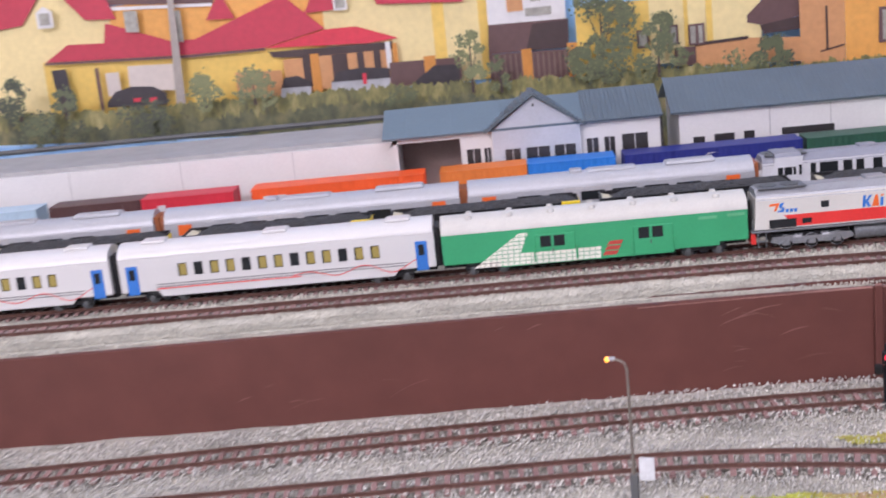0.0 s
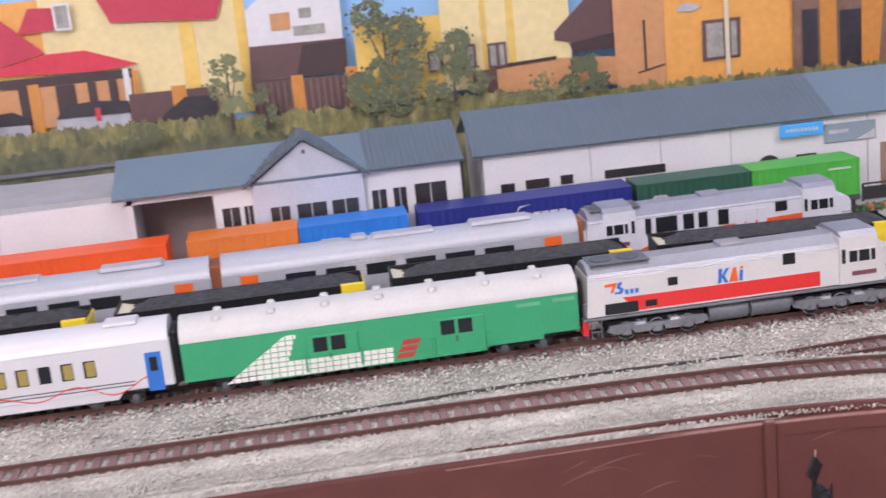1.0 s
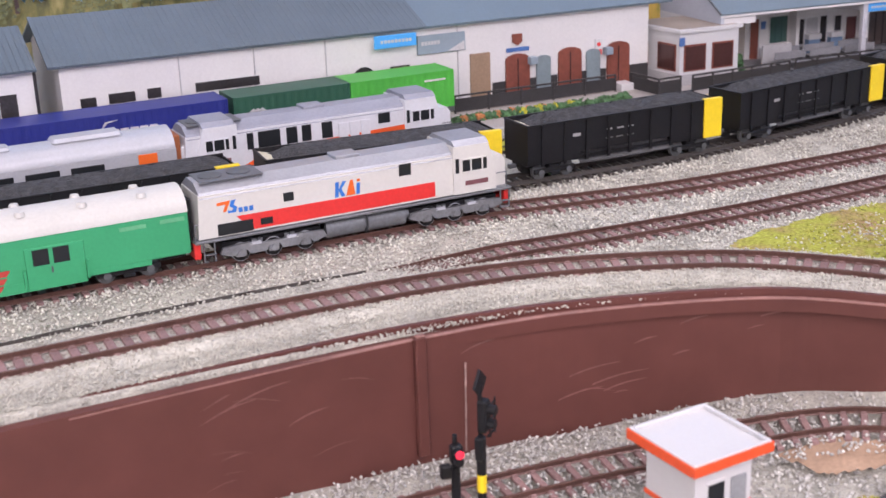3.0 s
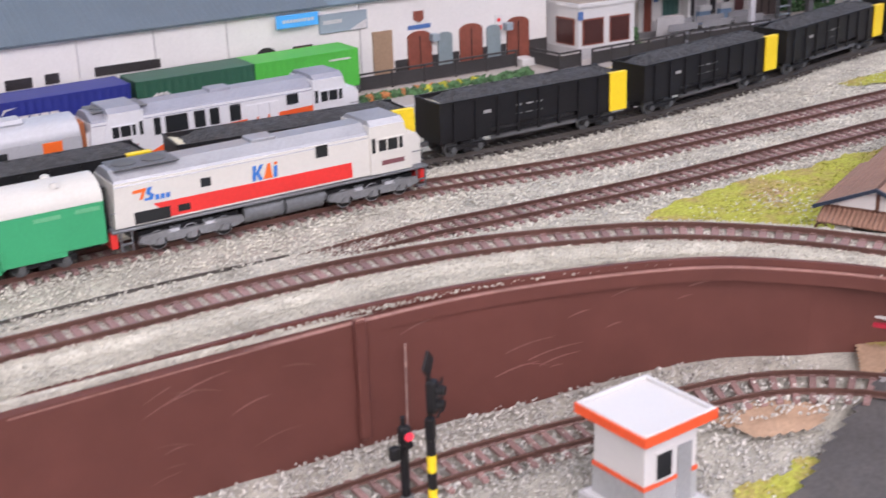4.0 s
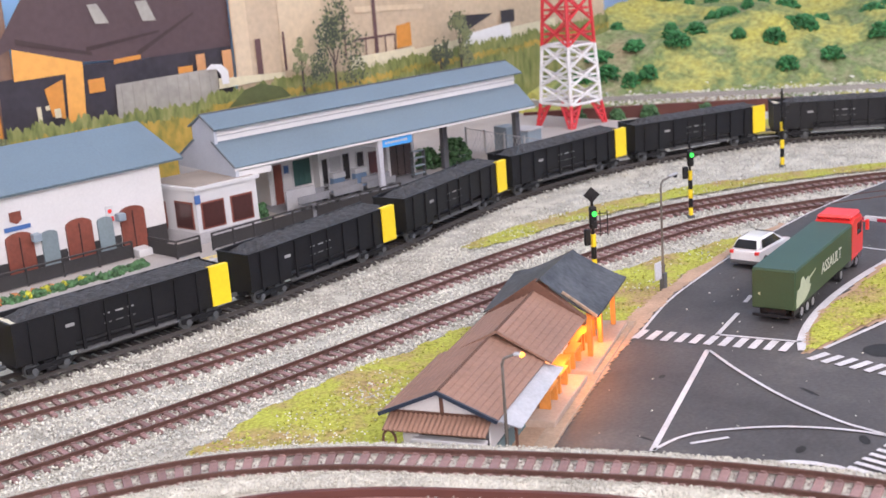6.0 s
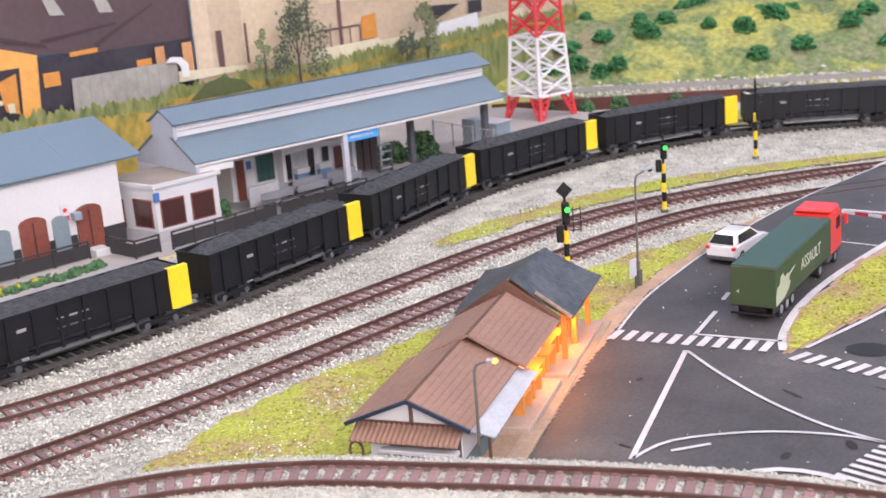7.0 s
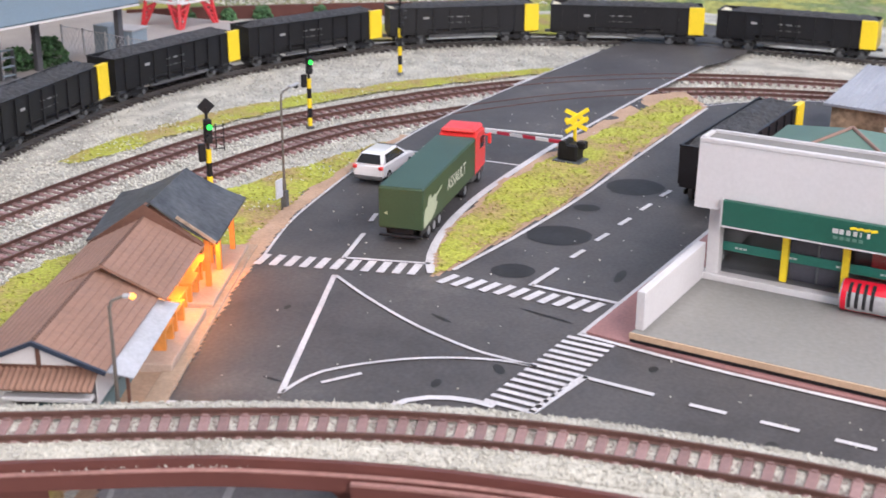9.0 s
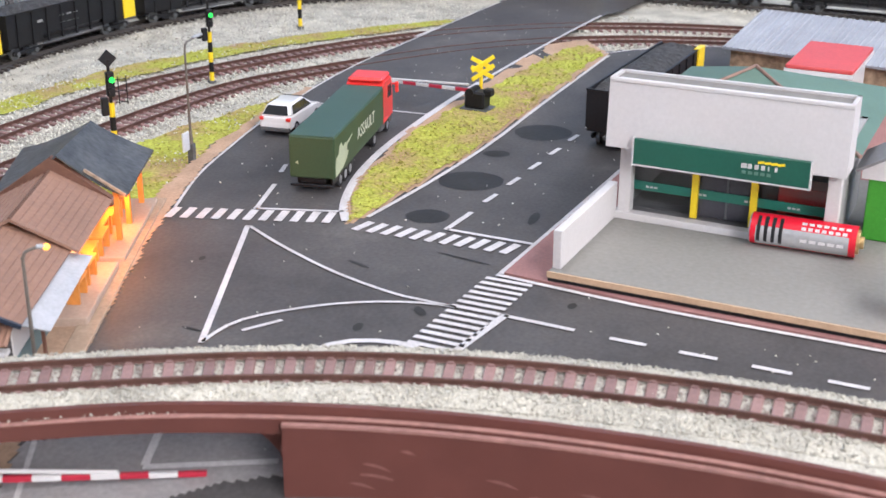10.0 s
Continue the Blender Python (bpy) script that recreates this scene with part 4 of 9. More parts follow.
        for k in (-1, 0, 1):
            g = Geo()
            for y in (0.55, 2.2):
                g.cyl(x + k * 1.75, y - 0.32, 0.5, 0.52, 0.3, "y", 18)
            part("wheelset", g, BLACK, b)
            part("tyre", Geo().cyl(x + k * 1.75, 0.14, 0.5, 0.5, 0.06, "y", 18), SILVER, b, "bright steel wheel rim")
            part("wheel_disc", Geo().cyl(x + k * 1.75, 0.12, 0.5, 0.47, 0.03, "y", 18), BLACK, b)
            part("axle_box", Geo().box(x + k * 1.75 - 0.3, x + k * 1.75 + 0.3, -0.05, 0.2, 0.28, 0.74, 0.06).cyl(x + k * 1.75, -0.14, 0.5, 0.19, 0.15, "y", 12), BOGIE, b)
            if k < 1:
                part("spring", Geo().cyl(x + k * 1.75 + 0.75, 0.12, 0.55, 0.14, 0.5, "z", 8).cyl(x + k * 1.75 + 1.05, 0.12, 0.55, 0.14, 0.5, "z", 8), UNDER, b)
        part("brake_cylinder", Geo().cyl(x - 1.3, 0.0, 0.85, 0.13, 0.6, "x", 8).cyl(x + 0.7, 0.0, 0.85, 0.13, 0.6, "x", 8), SILVER, b)
    for x in (0.0, 17.75):
        part("buffer_beam", Geo().box(x - 0.1, x + 0.25, 0.2, 2.8, 0.45, 1.3, 0.04), REDP, c, "red buffer beam")
        part("steps", Geo().box(x - 0.02 + (0.4 if x < 1 else -0.45), x + 0.5 + (0.0 if x < 1 else -0.45), -0.06, 0.1, 0.3, 0.38).box(x + (0.35 if x < 1 else -0.45), x + (0.85 if x < 1 else 0.05), -0.06, 0.1, 0.65, 0.72).box(x + (0.3 if x < 1 else -0.5), x + (0.36 if x < 1 else -0.44), -0.06, 0.04, 0.3, 1.3).box(x + (0.85 if x < 1 else 0.05), x + (0.91 if x < 1 else 0.11), -0.06, 0.04, 0.3, 1.3), UNDER, c)
        rail = Geo()
        for y in (0.1, 2.9):
            rail.tube((x, y, 1.4), (x, y, 2.3), 0.03).tube((x, y, 2.3), (x + (0.7 if x < 1 else -0.7), y, 2.3), 0.03).tube((x + (0.7 if x < 1 else -0.7), y, 1.4), (x + (0.7 if x < 1 else -0.7), y, 2.3), 0.03)
        part("handrail", rail, UNDER, c)
    return c


diesel(-4.9, 0.0, pm("loco_white", (0.62, 0.605, 0.57), 0.32, var=0.04, coarse=0.3, bump=0.03), pm("silver_grey_roof", (0.36, 0.37, 0.40), 0.38, 0.45, var=0.1), "white diesel locomotive with red stripe and grey roof", True, 1)
diesel(-1.9, 12.2, pm("silver_white", (0.66, 0.665, 0.70), 0.4, 0.1, var=0.06), pm("blue_grey_loco_roof", (0.27, 0.28, 0.33), 0.5, 0.1, var=0.1), "silver white diesel locomotive with cabs at both ends", False, 2)


def silver_coach(x0, x1):
    c = thing("silver_coach", (x0 + x1) / 2, 13.7, 0, 0, "silver passenger coach with round roof and orange panels", "coach", "silver coaches")
    L = (x1 - x0) / 2
    part("body", Geo().box(-L, L, -1.5, 1.5, 0.8, 3.3, 0.06), SILVER, c)
    part("roof", Geo().prism(roof_section(1.5, 3.28, 1.05, 14), "x", -L + 0.05, L - 0.05), SILVER, c, smooth=True)
    part("roof_unit", Geo().box(L - 6.8, L - 2.8, -0.75, 0.75, 4.1, 4.5, 0.18), SILVER, c, "rounded air conditioner housing")
    part("roof_unit", Geo().box(-L + 9.5, -L + 13.5, -0.7, 0.7, 4.1, 4.42, 0.15), SILVER, c)
    part("roof_unit", Geo().box(-L + 8.2, -L + 9.2, -0.6, 0.6, 4.15, 4.5, 0.1), SILVER, c)
    win = Geo().box(0, 1.9, -1.53, -1.45, 2.2, 2.95, 0.05).mesh("window", GLASS)
    for k in range(6):
        part("window", win, GLASS, c, loc=(-L + 3.9 + k * 2.5, 0, 0))
    for s in (-1, 1):
        part("orange_panel", Geo().box(s * (L - 1.7) - 0.55, s * (L - 1.7) + 0.55, -1.54, -1.48, 2.3, 3.15, 0.02), ORANGE, c, "orange door panel")
        part("bellows", Geo().box(s * (L + 0.15) - 0.22, s * (L + 0.15) + 0.22, -1.1, 1.1, 0.8, 3.9, 0.05), pm("dark_orange", (0.3, 0.09, 0.03), 0.6), c)
        wheelset_bogie(c, s * (L - 3.2), 0.3, 3.2, DGREY, DGREY)
    g = Geo()
    for r in range(4):
        for k in range(9):
            g.box(-L + 7.6 + k * 0.42, -L + 7.95 + k * 0.42, -1.512, -1.49, 2.3 + r * 0.26, 2.48 + r * 0.26)
    part("grid_livery", g, LINE, c)
    part("underframe", Geo().box(-L + 3, L - 3, -1.1, 1.1, 0.35, 0.85, 0.05), DGREY, c)
    return c


silver_coach(-24.7, -2.2)
silver_coach(-49.1, -25.3)
silver_coach(-73.2, -49.9)


def container(x0, x1, col, label, mark=None, group="shipping containers"):
    n = "container"
    m = pm("container_" + label.split()[0] + label.split()[1], col, 0.45, var=0.08, coarse=0.3)
    c = thing(n, (x0 + x1) / 2, 19.2, 1.95, 0, label, "container", group)
    L = (x1 - x0) / 2
    H = 2.55
    # corrugated walls
    prof, x, k = [], -L + 0.12, 0
    while x < L - 0.12:
        d = 0.03 if (k // 2) % 2 else 0.0
        prof.append((x, -1.36 + d))
        x += 0.16 if k % 2 == 0 else 0.1
        k += 1
    front = prof + [(L - 0.1, -1.36), (L - 0.1, 1.36), (-L + 0.1, 1.36)]
    part("wall", Geo().prism(front, "z", 0.08, H - 0.12), m, c)
    fr = Geo()
    for x in (-L, L - 0.16):
        for y in (-1.42, 1.26):
            fr.box(x, x + 0.16, y, y + 0.16, 0, H, 0.02)
        fr.box(x, x + 0.16, -1.4, 1.4, H - 0.14, H - 0.01).box(x, x + 0.16, -1.4, 1.4, 0.01, 0.14)
    fr.box(-L + 0.1, L - 0.1, -1.42, -1.3, H - 0.14, H - 0.02).box(-L + 0.1, L - 0.1, -1.42, -1.3, 0.0, 0.12).box(-L + 0.1, L - 0.1, 1.3, 1.42, H - 0.14, H - 0.02)
    part("frame", fr, m, c)
    part("top", Geo().box(-L + 0.06, L - 0.06, -1.36, 1.36, H - 0.08, H - 0.03), m, c)
    bars = Geo()
    for k in range(5):
        bars.box(-0.5 + k * 0.22, -0.5 + k * 0.22 + 0.12, 0, 0.04, 0.4, 2.6)
    if mark:
        g = Geo()
        mx, mz, w, h, kind = mark
        if kind == "diamond":
            for k in (-1, 0, 1):
                g.prism([(mx + k * 0.3, mz - 0.2), (mx + k * 0.3 + 0.28, mz), (mx + k * 0.3, mz + 0.2), (mx + k * 0.3 - 0.28, mz)], "y", -1.44, -1.38)
        elif kind == "plate":
            g.box(mx, mx + w, -1.44, -1.38, mz, mz + h, 0.01)
        else:
            text_bars(g, mx, -1.40, mz, 5, w / 6, h, w / 30)
            g.prism([(mx - 0.6, mz + h), (mx - 0.3, mz + h + 0.5), (mx + 0.5, mz + h + 0.55), (mx - 0.2, mz + h + 0.4)], "y", -1.44, -1.38)
        part("marking", g, LINE, c, "plain white company mark")
    return c


def flat_wagon(x0, x1):
    c = thing("container_wagon", (x0 + x1) / 2, 19.2, 0, 0, "dark flat wagon carrying shipping containers", "wagon", "container wagons")
    L = (x1 - x0) / 2
    part("deck", Geo().box(-L, L, -1.25, 1.25, 1.5, 1.95, 0.05), DGREY, c)
    part("sill", Geo().box(-L, L, -0.4, 0.4, 0.9, 1.5), DGREY, c)
    for s in (-1, 1):
        wheelset_bogie(c, s * (L - 2.3), 0.3, 3.0, BLACK, DGREY)
    return c


container(-72.0, -61.3, (0.42, 0.56, 0.66), "pale blue shipping container on a flat wagon")
container(-60.2, -52.4, (0.085, 0.035, 0.032), "dark brown shipping container on a flat wagon", (0.2, 1.2, 0.7, 0.5, "plate"))
container(-52.3, -44.4, (0.60, 0.02, 0.04), "crimson red shipping container on a flat wagon", (-2.6, 1.3, 0.7, 0.6, "plate"))
container(-42.9, -28.3, (0.83, 0.10, 0.012), "bright orange red long shipping container", (-6.3, 1.3, 1.9, 0.6, "plate"))
container(-27.0, -19.75, (0.72, 0.19, 0.03), "dull orange shipping container on a flat wagon")
container(-19.65, -12.4, (0.015, 0.19, 0.62), "bright blue shipping container on a flat wagon", (-2.3, 1.2, 1.4, 0.35, "plate"))
container(-11.7, 2.85, (0.014, 0.022, 0.19), "navy blue long shipping container", (-0.2, 1.0, 3.0, 0.6, "text"))
container(3.2, 11.25, (0.018, 0.085, 0.05), "dark green shipping container beside a lime one", (-2.4, 1.5, 0.8, 0.5, "diamond"))
container(11.3, 19.0, (0.06, 0.40, 0.05), "lime green shipping container on a flat wagon", (1.6, 1.9, 1.6, 0.12, "plate"))
for a, b in ((-72, -61), (-60.3, -44.3), (-43, -28.2), (-27.1, -12.3), (-11.8, 2.9), (3.1, 19.1)):
    flat_wagon(a, b)

# ---- station buildings ----
ROOFB = pm("blue_grey_roof", (0.135, 0.185, 0.225), 0.55, var=0.08, coarse=0.15)
ROOFD = pm("slate_grey_roof", (0.105, 0.135, 0.16), 0.55, var=0.1, coarse=0.2)
DOORB = pm("brown_door", (0.20, 0.055, 0.035), 0.55, var=0.2, fine=4)
DARKW = pm("dark_window", (0.035, 0.032, 0.034), 0.25, var=0.3)
SIGNB = pm("sign_blue", (0.06, 0.36, 0.80), 0.45, var=0.04)
SIGNG = pm("sign_grey", (0.25, 0.31, 0.36), 0.5, var=0.06)
CONC = pm("platform_concrete", (0.38, 0.345, 0.325), 0.8, var=0.15, coarse=0.2)
PLINTH = pm("grey_plinth", (0.42, 0.41, 0.42), 0.7, var=0.1)
FENCE = pm("black_fence", (0.035, 0.033, 0.034), 0.5, var=0.2)


def pitched(g, p0, p1, p2, p3, t=0.18):
    """A thick roof slope through four corners."""
    a = [Vector(p) for p in (p0, p1, p2, p3)]
    n = (a[1] - a[0]).cross(a[3] - a[0]).normalized()
    if n.z < 0:
        n = -n
    v = a + [p - n * t for p in a]
    return g.add(v, [(0, 1, 2, 3), (7, 6, 5, 4), (0, 4, 5, 1), (1, 5, 6, 2), (2, 6, 7, 3), (3, 7, 4, 0)])


def ribbed(parent, p0, p1, p2, p3, m, n, name="roof_slope", h=0.07):
    """A slope of sheet metal with standing seams running down it. p0-p1 is the ridge, p3-p2 the eave."""
    r = part(name, pitched(Geo(), p0, p1, p2, p3), m, parent)
    a, b, c, d = (Vector(p) for p in (p0, p1, p2, p3))
    up = (b - a).cross(d - a).normalized()
    up = -up if up.z < 0 else up
    g = Geo()
    for k in range(n):
        u = (k + 0.5) / n
        q0, q1, w = a.lerp(b, u), d.lerp(c, u), (b - a).normalized() * 0.07
        g.add([q0 - w, q0 + w, q1 + w, q1 - w, q0 + up * h, q1 + up * h], [(0, 4, 5, 3), (4, 1, 2, 5), (0, 1, 4), (3, 5, 2)])
    part("roof_seam", g, m, r)
    return r


hall = thing("station_hall", 0, 0, 0, -1.6, "long white railway hall with blue grey metal roof", "building")


part("wall", Geo().box(-7.0, 37.4, 22.6, 33, 0.0, 7.0), CARD, hall)
ribbed(hall, (-7.6, 28, 9.3), (18.3, 28, 9.3), (18.3, 22.0, 6.95), (-7.6, 22.0, 6.95), ROOFD, 58, h=0.028)
ribbed(hall, (18.3, 28, 9.3), (39.2, 28, 9.3), (39.2, 22.0, 6.95), (18.3, 22.0, 6.95), ROOFB, 2, h=0.02)
part("roof_slope", pitched(Geo(), (-7.6, 28, 9.3), (39.2, 28, 9.3), (39.2, 34, 6.95), (-7.6, 34, 6.95)), ROOFB, hall)
part("gable_wall", Geo().prism([(22.6, 7.0), (33.4, 7.0), (28, 9.15)], "x", -7.0, -6.8).prism([(22.6, 7.0), (33.4, 7.0), (28, 9.15)], "x", 37.0, 37.4), CARD, hall)
part("barge_board", pitched(Geo(), (-7.75, 28, 9.36), (-7.5, 28, 9.36), (-7.5, 21.9, 6.98), (-7.75, 21.9, 6.98), 0.18), ROOFD, hall)
for x in (0.6, 5.7, 10.8, 20.9):
    part("panel_joint", Geo().box(x, x + 0.06, 22.52, 22.61, 0.7 if x > 20 else 2, 6.9), PLINTH, hall)
for a, b, z0, z1 in ((-5.9, -4.9, 4.0, 4.65), (-4.1, -2.4, 4.1, 4.75), (-1.6, -0.7, 4.15, 4.8), (1.6, 6.0, 4.2, 4.8), (15.6, 17.1, 3.4, 4.3)):
    w = part("window", Geo().box(a, b, 22.5, 22.62, z0, z1, 0.02), DARKW, hall)
    if a > 12:
        part("window_pane", Geo().box(a + 0.15, b - 0.15, 22.47, 22.55, z0 + 0.1, z1 - 0.1), pm("dark_red_pane", (0.22, 0.02, 0.03), 0.3), w)
part("arch_top", Geo().cyl(13.6, 22.5, 3.6, 0.9, 0.12, "y", 20), DARKW, hall, "dark arched opening")
part("sign_board", Geo().box(14.2, 17.4, 21.85, 22.0, 5.75, 6.65, 0.03), SIGNB, hall, "bright blue station sign")
tb = Geo()
text_bars(tb, 14.65, 21.845, 6.1, 9, 0.2, 0.22, 0.07)
part("sign_text", tb, LINE, hall)
part("name_board", Geo().box(17.7, 21.5, 22.4, 22.6, 4.9, 6.25, 0.03), SIGNG, hall, "grey station name board")
tb = Geo()
text_bars(tb, 18.0, 22.39, 5.55, 6, 0.2, 0.26, 0.05)
tb.prism([(20.0, 4.95), (21.4, 4.95), (21.4, 5.6)], "y", 22.385, 22.4)
part("name_text", tb, LINE, hall)
part("door_recess", Geo().box(21.9, 23.5, 22.45, 22.62, 0.7, 4.5), pm("tan_door", (0.30, 0.20, 0.13), 0.6), hall, "tan recessed doorway")
for a, b in ((23.7, 24.75), (26.85, 27.35), (28.65, 29.2), (31.35, 31.75), (33.0, 33.5), (35.7, 37.35)):
    part("dado", Geo().box(a, b, 22.48, 22.61, 0.7, 2.2), FENCE, hall, "black painted dado")


def arched(x, w, z0, z1, m, name, label=""):
    r = w / 2
    pts = [(x, z0), (x + w, z0)] + [(x + r + r * math.cos(a), z1 - 0.45 * r + 0.45 * r * math.sin(a)) for a in np.linspace(0, math.pi, 9)]
    return part(name, Geo().prism(pts, "y", 22.42, 22.62), m, hall, label)


for x in (24.8, 29.3, 33.6):
    d = arched(x, 2.0, 0.7, 4.15, DOORB, "arched_door", "brown arched door")
    part("door_board", Geo().box(x + 0.95, x + 1.02, 22.38, 22.45, 0.7, 3.8), DARKW, d)
for x in (27.4, 31.75):
    arched(x, 1.2, 1.3, 3.8, pm("grey_shutter", (0.19, 0.24, 0.26), 0.6), "shutter", "grey arched shutter")
part("crest", Geo().prism([(25.4, 5.0), (25.8, 4.75), (26.2, 5.0), (26.2, 5.6), (25.4, 5.6)], "y", 22.45, 22.6), DOORB, hall, "small brown crest")
part("notice_blue", Geo().box(24.9, 26.8, 22.5, 22.6, 4.3, 4.6), pm("dark_blue", (0.06, 0.14, 0.35), 0.5), hall)
part("notice_red", Geo().box(32.55, 33.15, 22.5, 22.6, 3.3, 4.5), WHITE, hall, "white and red notice")
part("notice_stripe", Geo().box(32.6, 33.1, 22.47, 22.55, 3.35, 3.7), REDP, hall)
part("notice_disc", Geo().cyl(32.85, 22.47, 4.1, 0.16, 0.1, "y", 14), REDP, hall)
part("box_sign", Geo().box(26.6, 27.2, 21.9, 22.5, 3.3, 3.85, 0.03), SIGNG, hall)
part("box_sign", Geo().box(33.2, 33.8, 21.9, 22.5, 3.3, 3.85, 0.03), SIGNG, hall)

low = thing("low_station_building", 0, 0, 0, 0, "low white building with grey tiled roof and front gable", "building")
part("wall", Geo().box(-25.2, -8.1, 22.0, 30, 0, 7.2).box(-31.0, -25.2, 27, 30, 0, 7.2).box(-31.0, -30.6, 22, 30, 0, 7.2).box(-31, -25.2, 22, 22.3, 6.5, 7.2), CARD, low)
part("back_wall", Geo().box(-30.6, -25.2, 26.8, 27, 0, 7.0), pm("inner_brown", (0.28, 0.2, 0.19), 0.8), low, "brown wall inside the open bay")
ribbed(low, (-31.8, 26.2, 9.0), (-23.8, 26.2, 9.0), (-23.8, 21.3, 7.1), (-31.8, 21.3, 7.1), ROOFB, 2, h=0.02)
ribbed(low, (-23.8, 26.2, 9.0), (-14.6, 26.2, 9.0), (-14.6, 21.3, 7.1), (-23.8, 21.3, 7.1), ROOFB, 2, h=0.02)
ribbed(low, (-14.6, 26.2, 9.15), (-7.9, 26.2, 9.15), (-7.9, 21.3, 7.1), (-14.6, 21.3, 7.1), ROOFD, 17, h=0.05)
part("roof_slope", pitched(Geo(), (-31.8, 26.2, 9.0), (-7.9, 26.2, 9.0), (-7.9, 31, 7.1), (-31.8, 31, 7.1)), ROOFB, low)
part("gable_wall", Geo().prism([(-22.4, 0), (-14.9, 0), (-14.9, 7.0), (-18.75, 9.6), (-22.4, 7.0)], "y", 21.4, 22.0), pm("grey_render", (0.46, 0.48, 0.53), 0.8, var=0.08), low, "pale grey gable wall")
part("gable_roof", pitched(pitched(Geo(), (-18.75, 21.0, 9.95), (-18.75, 25.5, 9.95), (-14.4, 25.5, 6.95), (-14.4, 21.0, 6.95), 0.16), (-18.75, 21.0, 9.95), (-18.75, 25.5, 9.95), (-23.1, 25.5, 6.95), (-23.1, 21.0, 6.95), 0.16), ROOFD, low)
tile = Geo().cyl(0, 0, 0, 0.16, 0.36, "y", 8).mesh("ridge_tile", ROOFD)
for s in (-1, 1):
    for k in range(14):
        u = (k + 0.5) / 14
        part("ridge_tile", tile, ROOFD, low, loc=(-18.75 + s * u * 4.3, 20.85, 9.95 - u * 3.0))
for k in range(9):
    u = (k + 0.5) / 9
    z, x = 9.95 - u * 3.0, -18.75 - u * 4.35
    part("tile_row", Geo().box(x - 0.12, x + 0.1, 20.95, 25.4, z + 0.02, z + 0.12, 0.03), ROOFD, low)
for a, b, z0, z1 in ((-24.7, -23.5, 3.6, 5.5), (-23.2, -22.6, 3.6, 5.5), (-21.4, -20.1, 3.7, 5.3), (-19.6, -17.6, 3.7, 5.3), (-17.2, -15.4, 3.7, 5.3), (-14.4, -13.4, 3.6, 5.5), (-12.9, -12.0, 3.6, 5.5), (-11.4, -9.2, 3.2, 5.6)):
    y = 21.3 if -22.4 < a < -15 else 21.95
    w = part("window", Geo().box(a, b, y, y + 0.1, z0, z1, 0.02), DARKW, low)
    part("glazing_bar", Geo().box((a + b) / 2 - 0.04, (a + b) / 2 + 0.04, y - 0.02, y + 0.05, z0, z1), PLINTH, w)
part("gable_lamp", Geo().cyl(-18.75, 21.2, 8.9, 0.12, 0.25, "y", 10), DGREY, low)
part("downpipe", Geo().box(-8.1, -7.9, 21.9, 22.1, 0, 7.0), DARKW, low)

lw = thing("yard_wall", 0, 0, 0, 0, "plain white panelled yard wall with grey top", "wall", kind="structure")
part("panel", Geo().box(-115, -31.1, 23.4, 24.0, -0.4, 6.5), CARD, lw)
part("coping", Geo().box(-115, -31.1, 24.0, 34, -0.4, 6.9), pm("grey_card", (0.36, 0.36, 0.36), 0.8), lw)
for x in (-40, -50, -60, -70):
    part("panel_joint", Geo().box(x, x + 0.05, 23.37, 23.42, 0, 6.5), PLINTH, lw)
part("pole", Geo().tube((-115, 35, 7.3), (-32, 35, 7.3), 0.25, 8), DGREY, lw)

# platform with flower bed and fence
plat = thing("platform", 0, 0, 0, -2.0, "pale concrete station platform with kerb", "platform", kind="structure")
part("slab", Geo().box(19, 92, 15.6, 40, -0.4, 0.65, 0.05), CONC, plat)
part("kerb", Geo().box(19, 92, 15.35, 15.7, -0.4, 0.72, 0.04), PLINTH, plat)
for k in range(60):
    part("tactile_tile", Geo().box(31 + k * 0.95, 31.62 + k * 0.95, 16.0, 16.16, 0.65, 0.672), YELLOW, plat)
part("tactile_line", Geo().box(31, 90, 16.4, 16.5, 0.65, 0.67), YELLOW, plat, "yellow safety line")


def fence(x0, y0, x1, y1, n):
    f = thing("platform_fence", x0, y0, 0.6, math.degrees(math.atan2(y1 - y0, x1 - x0)), "low black metal railing on the platform", "fence", "platform railings")
    L = math.hypot(x1 - x0, y1 - y0)
    post = Geo().box(-0.07, 0.07, -0.07, 0.07, 0, 1.35, 0.02).mesh("post", FENCE)
    for k in range(n + 1):
        part("post", post, FENCE, f, loc=(L * k / n, 0, 0))
    part("top_rail", Geo().box(0, L, -0.06, 0.06, 1.25, 1.38, 0.02), FENCE, f)
    part("panel", Geo().box(0, L, -0.02, 0.02, 0.15, 1.1), FENCE, f)
    return f


fence(20.5, 20.6, 34.0, 20.1, 5)
fence(35.4, 20.0, 35.6, 16.8, 1)
fence(35.6, 16.8, 37.6, 16.8, 1)
fence(38.5, 16.5, 48.0, 16.6, 5)
fence(48.6, 16.6, 57.0, 16.0, 4)
part("step", Geo().box(33.6, 34.8, 20.9, 22.2, 0.65, 1.2, 0.04), WHITE, plat)

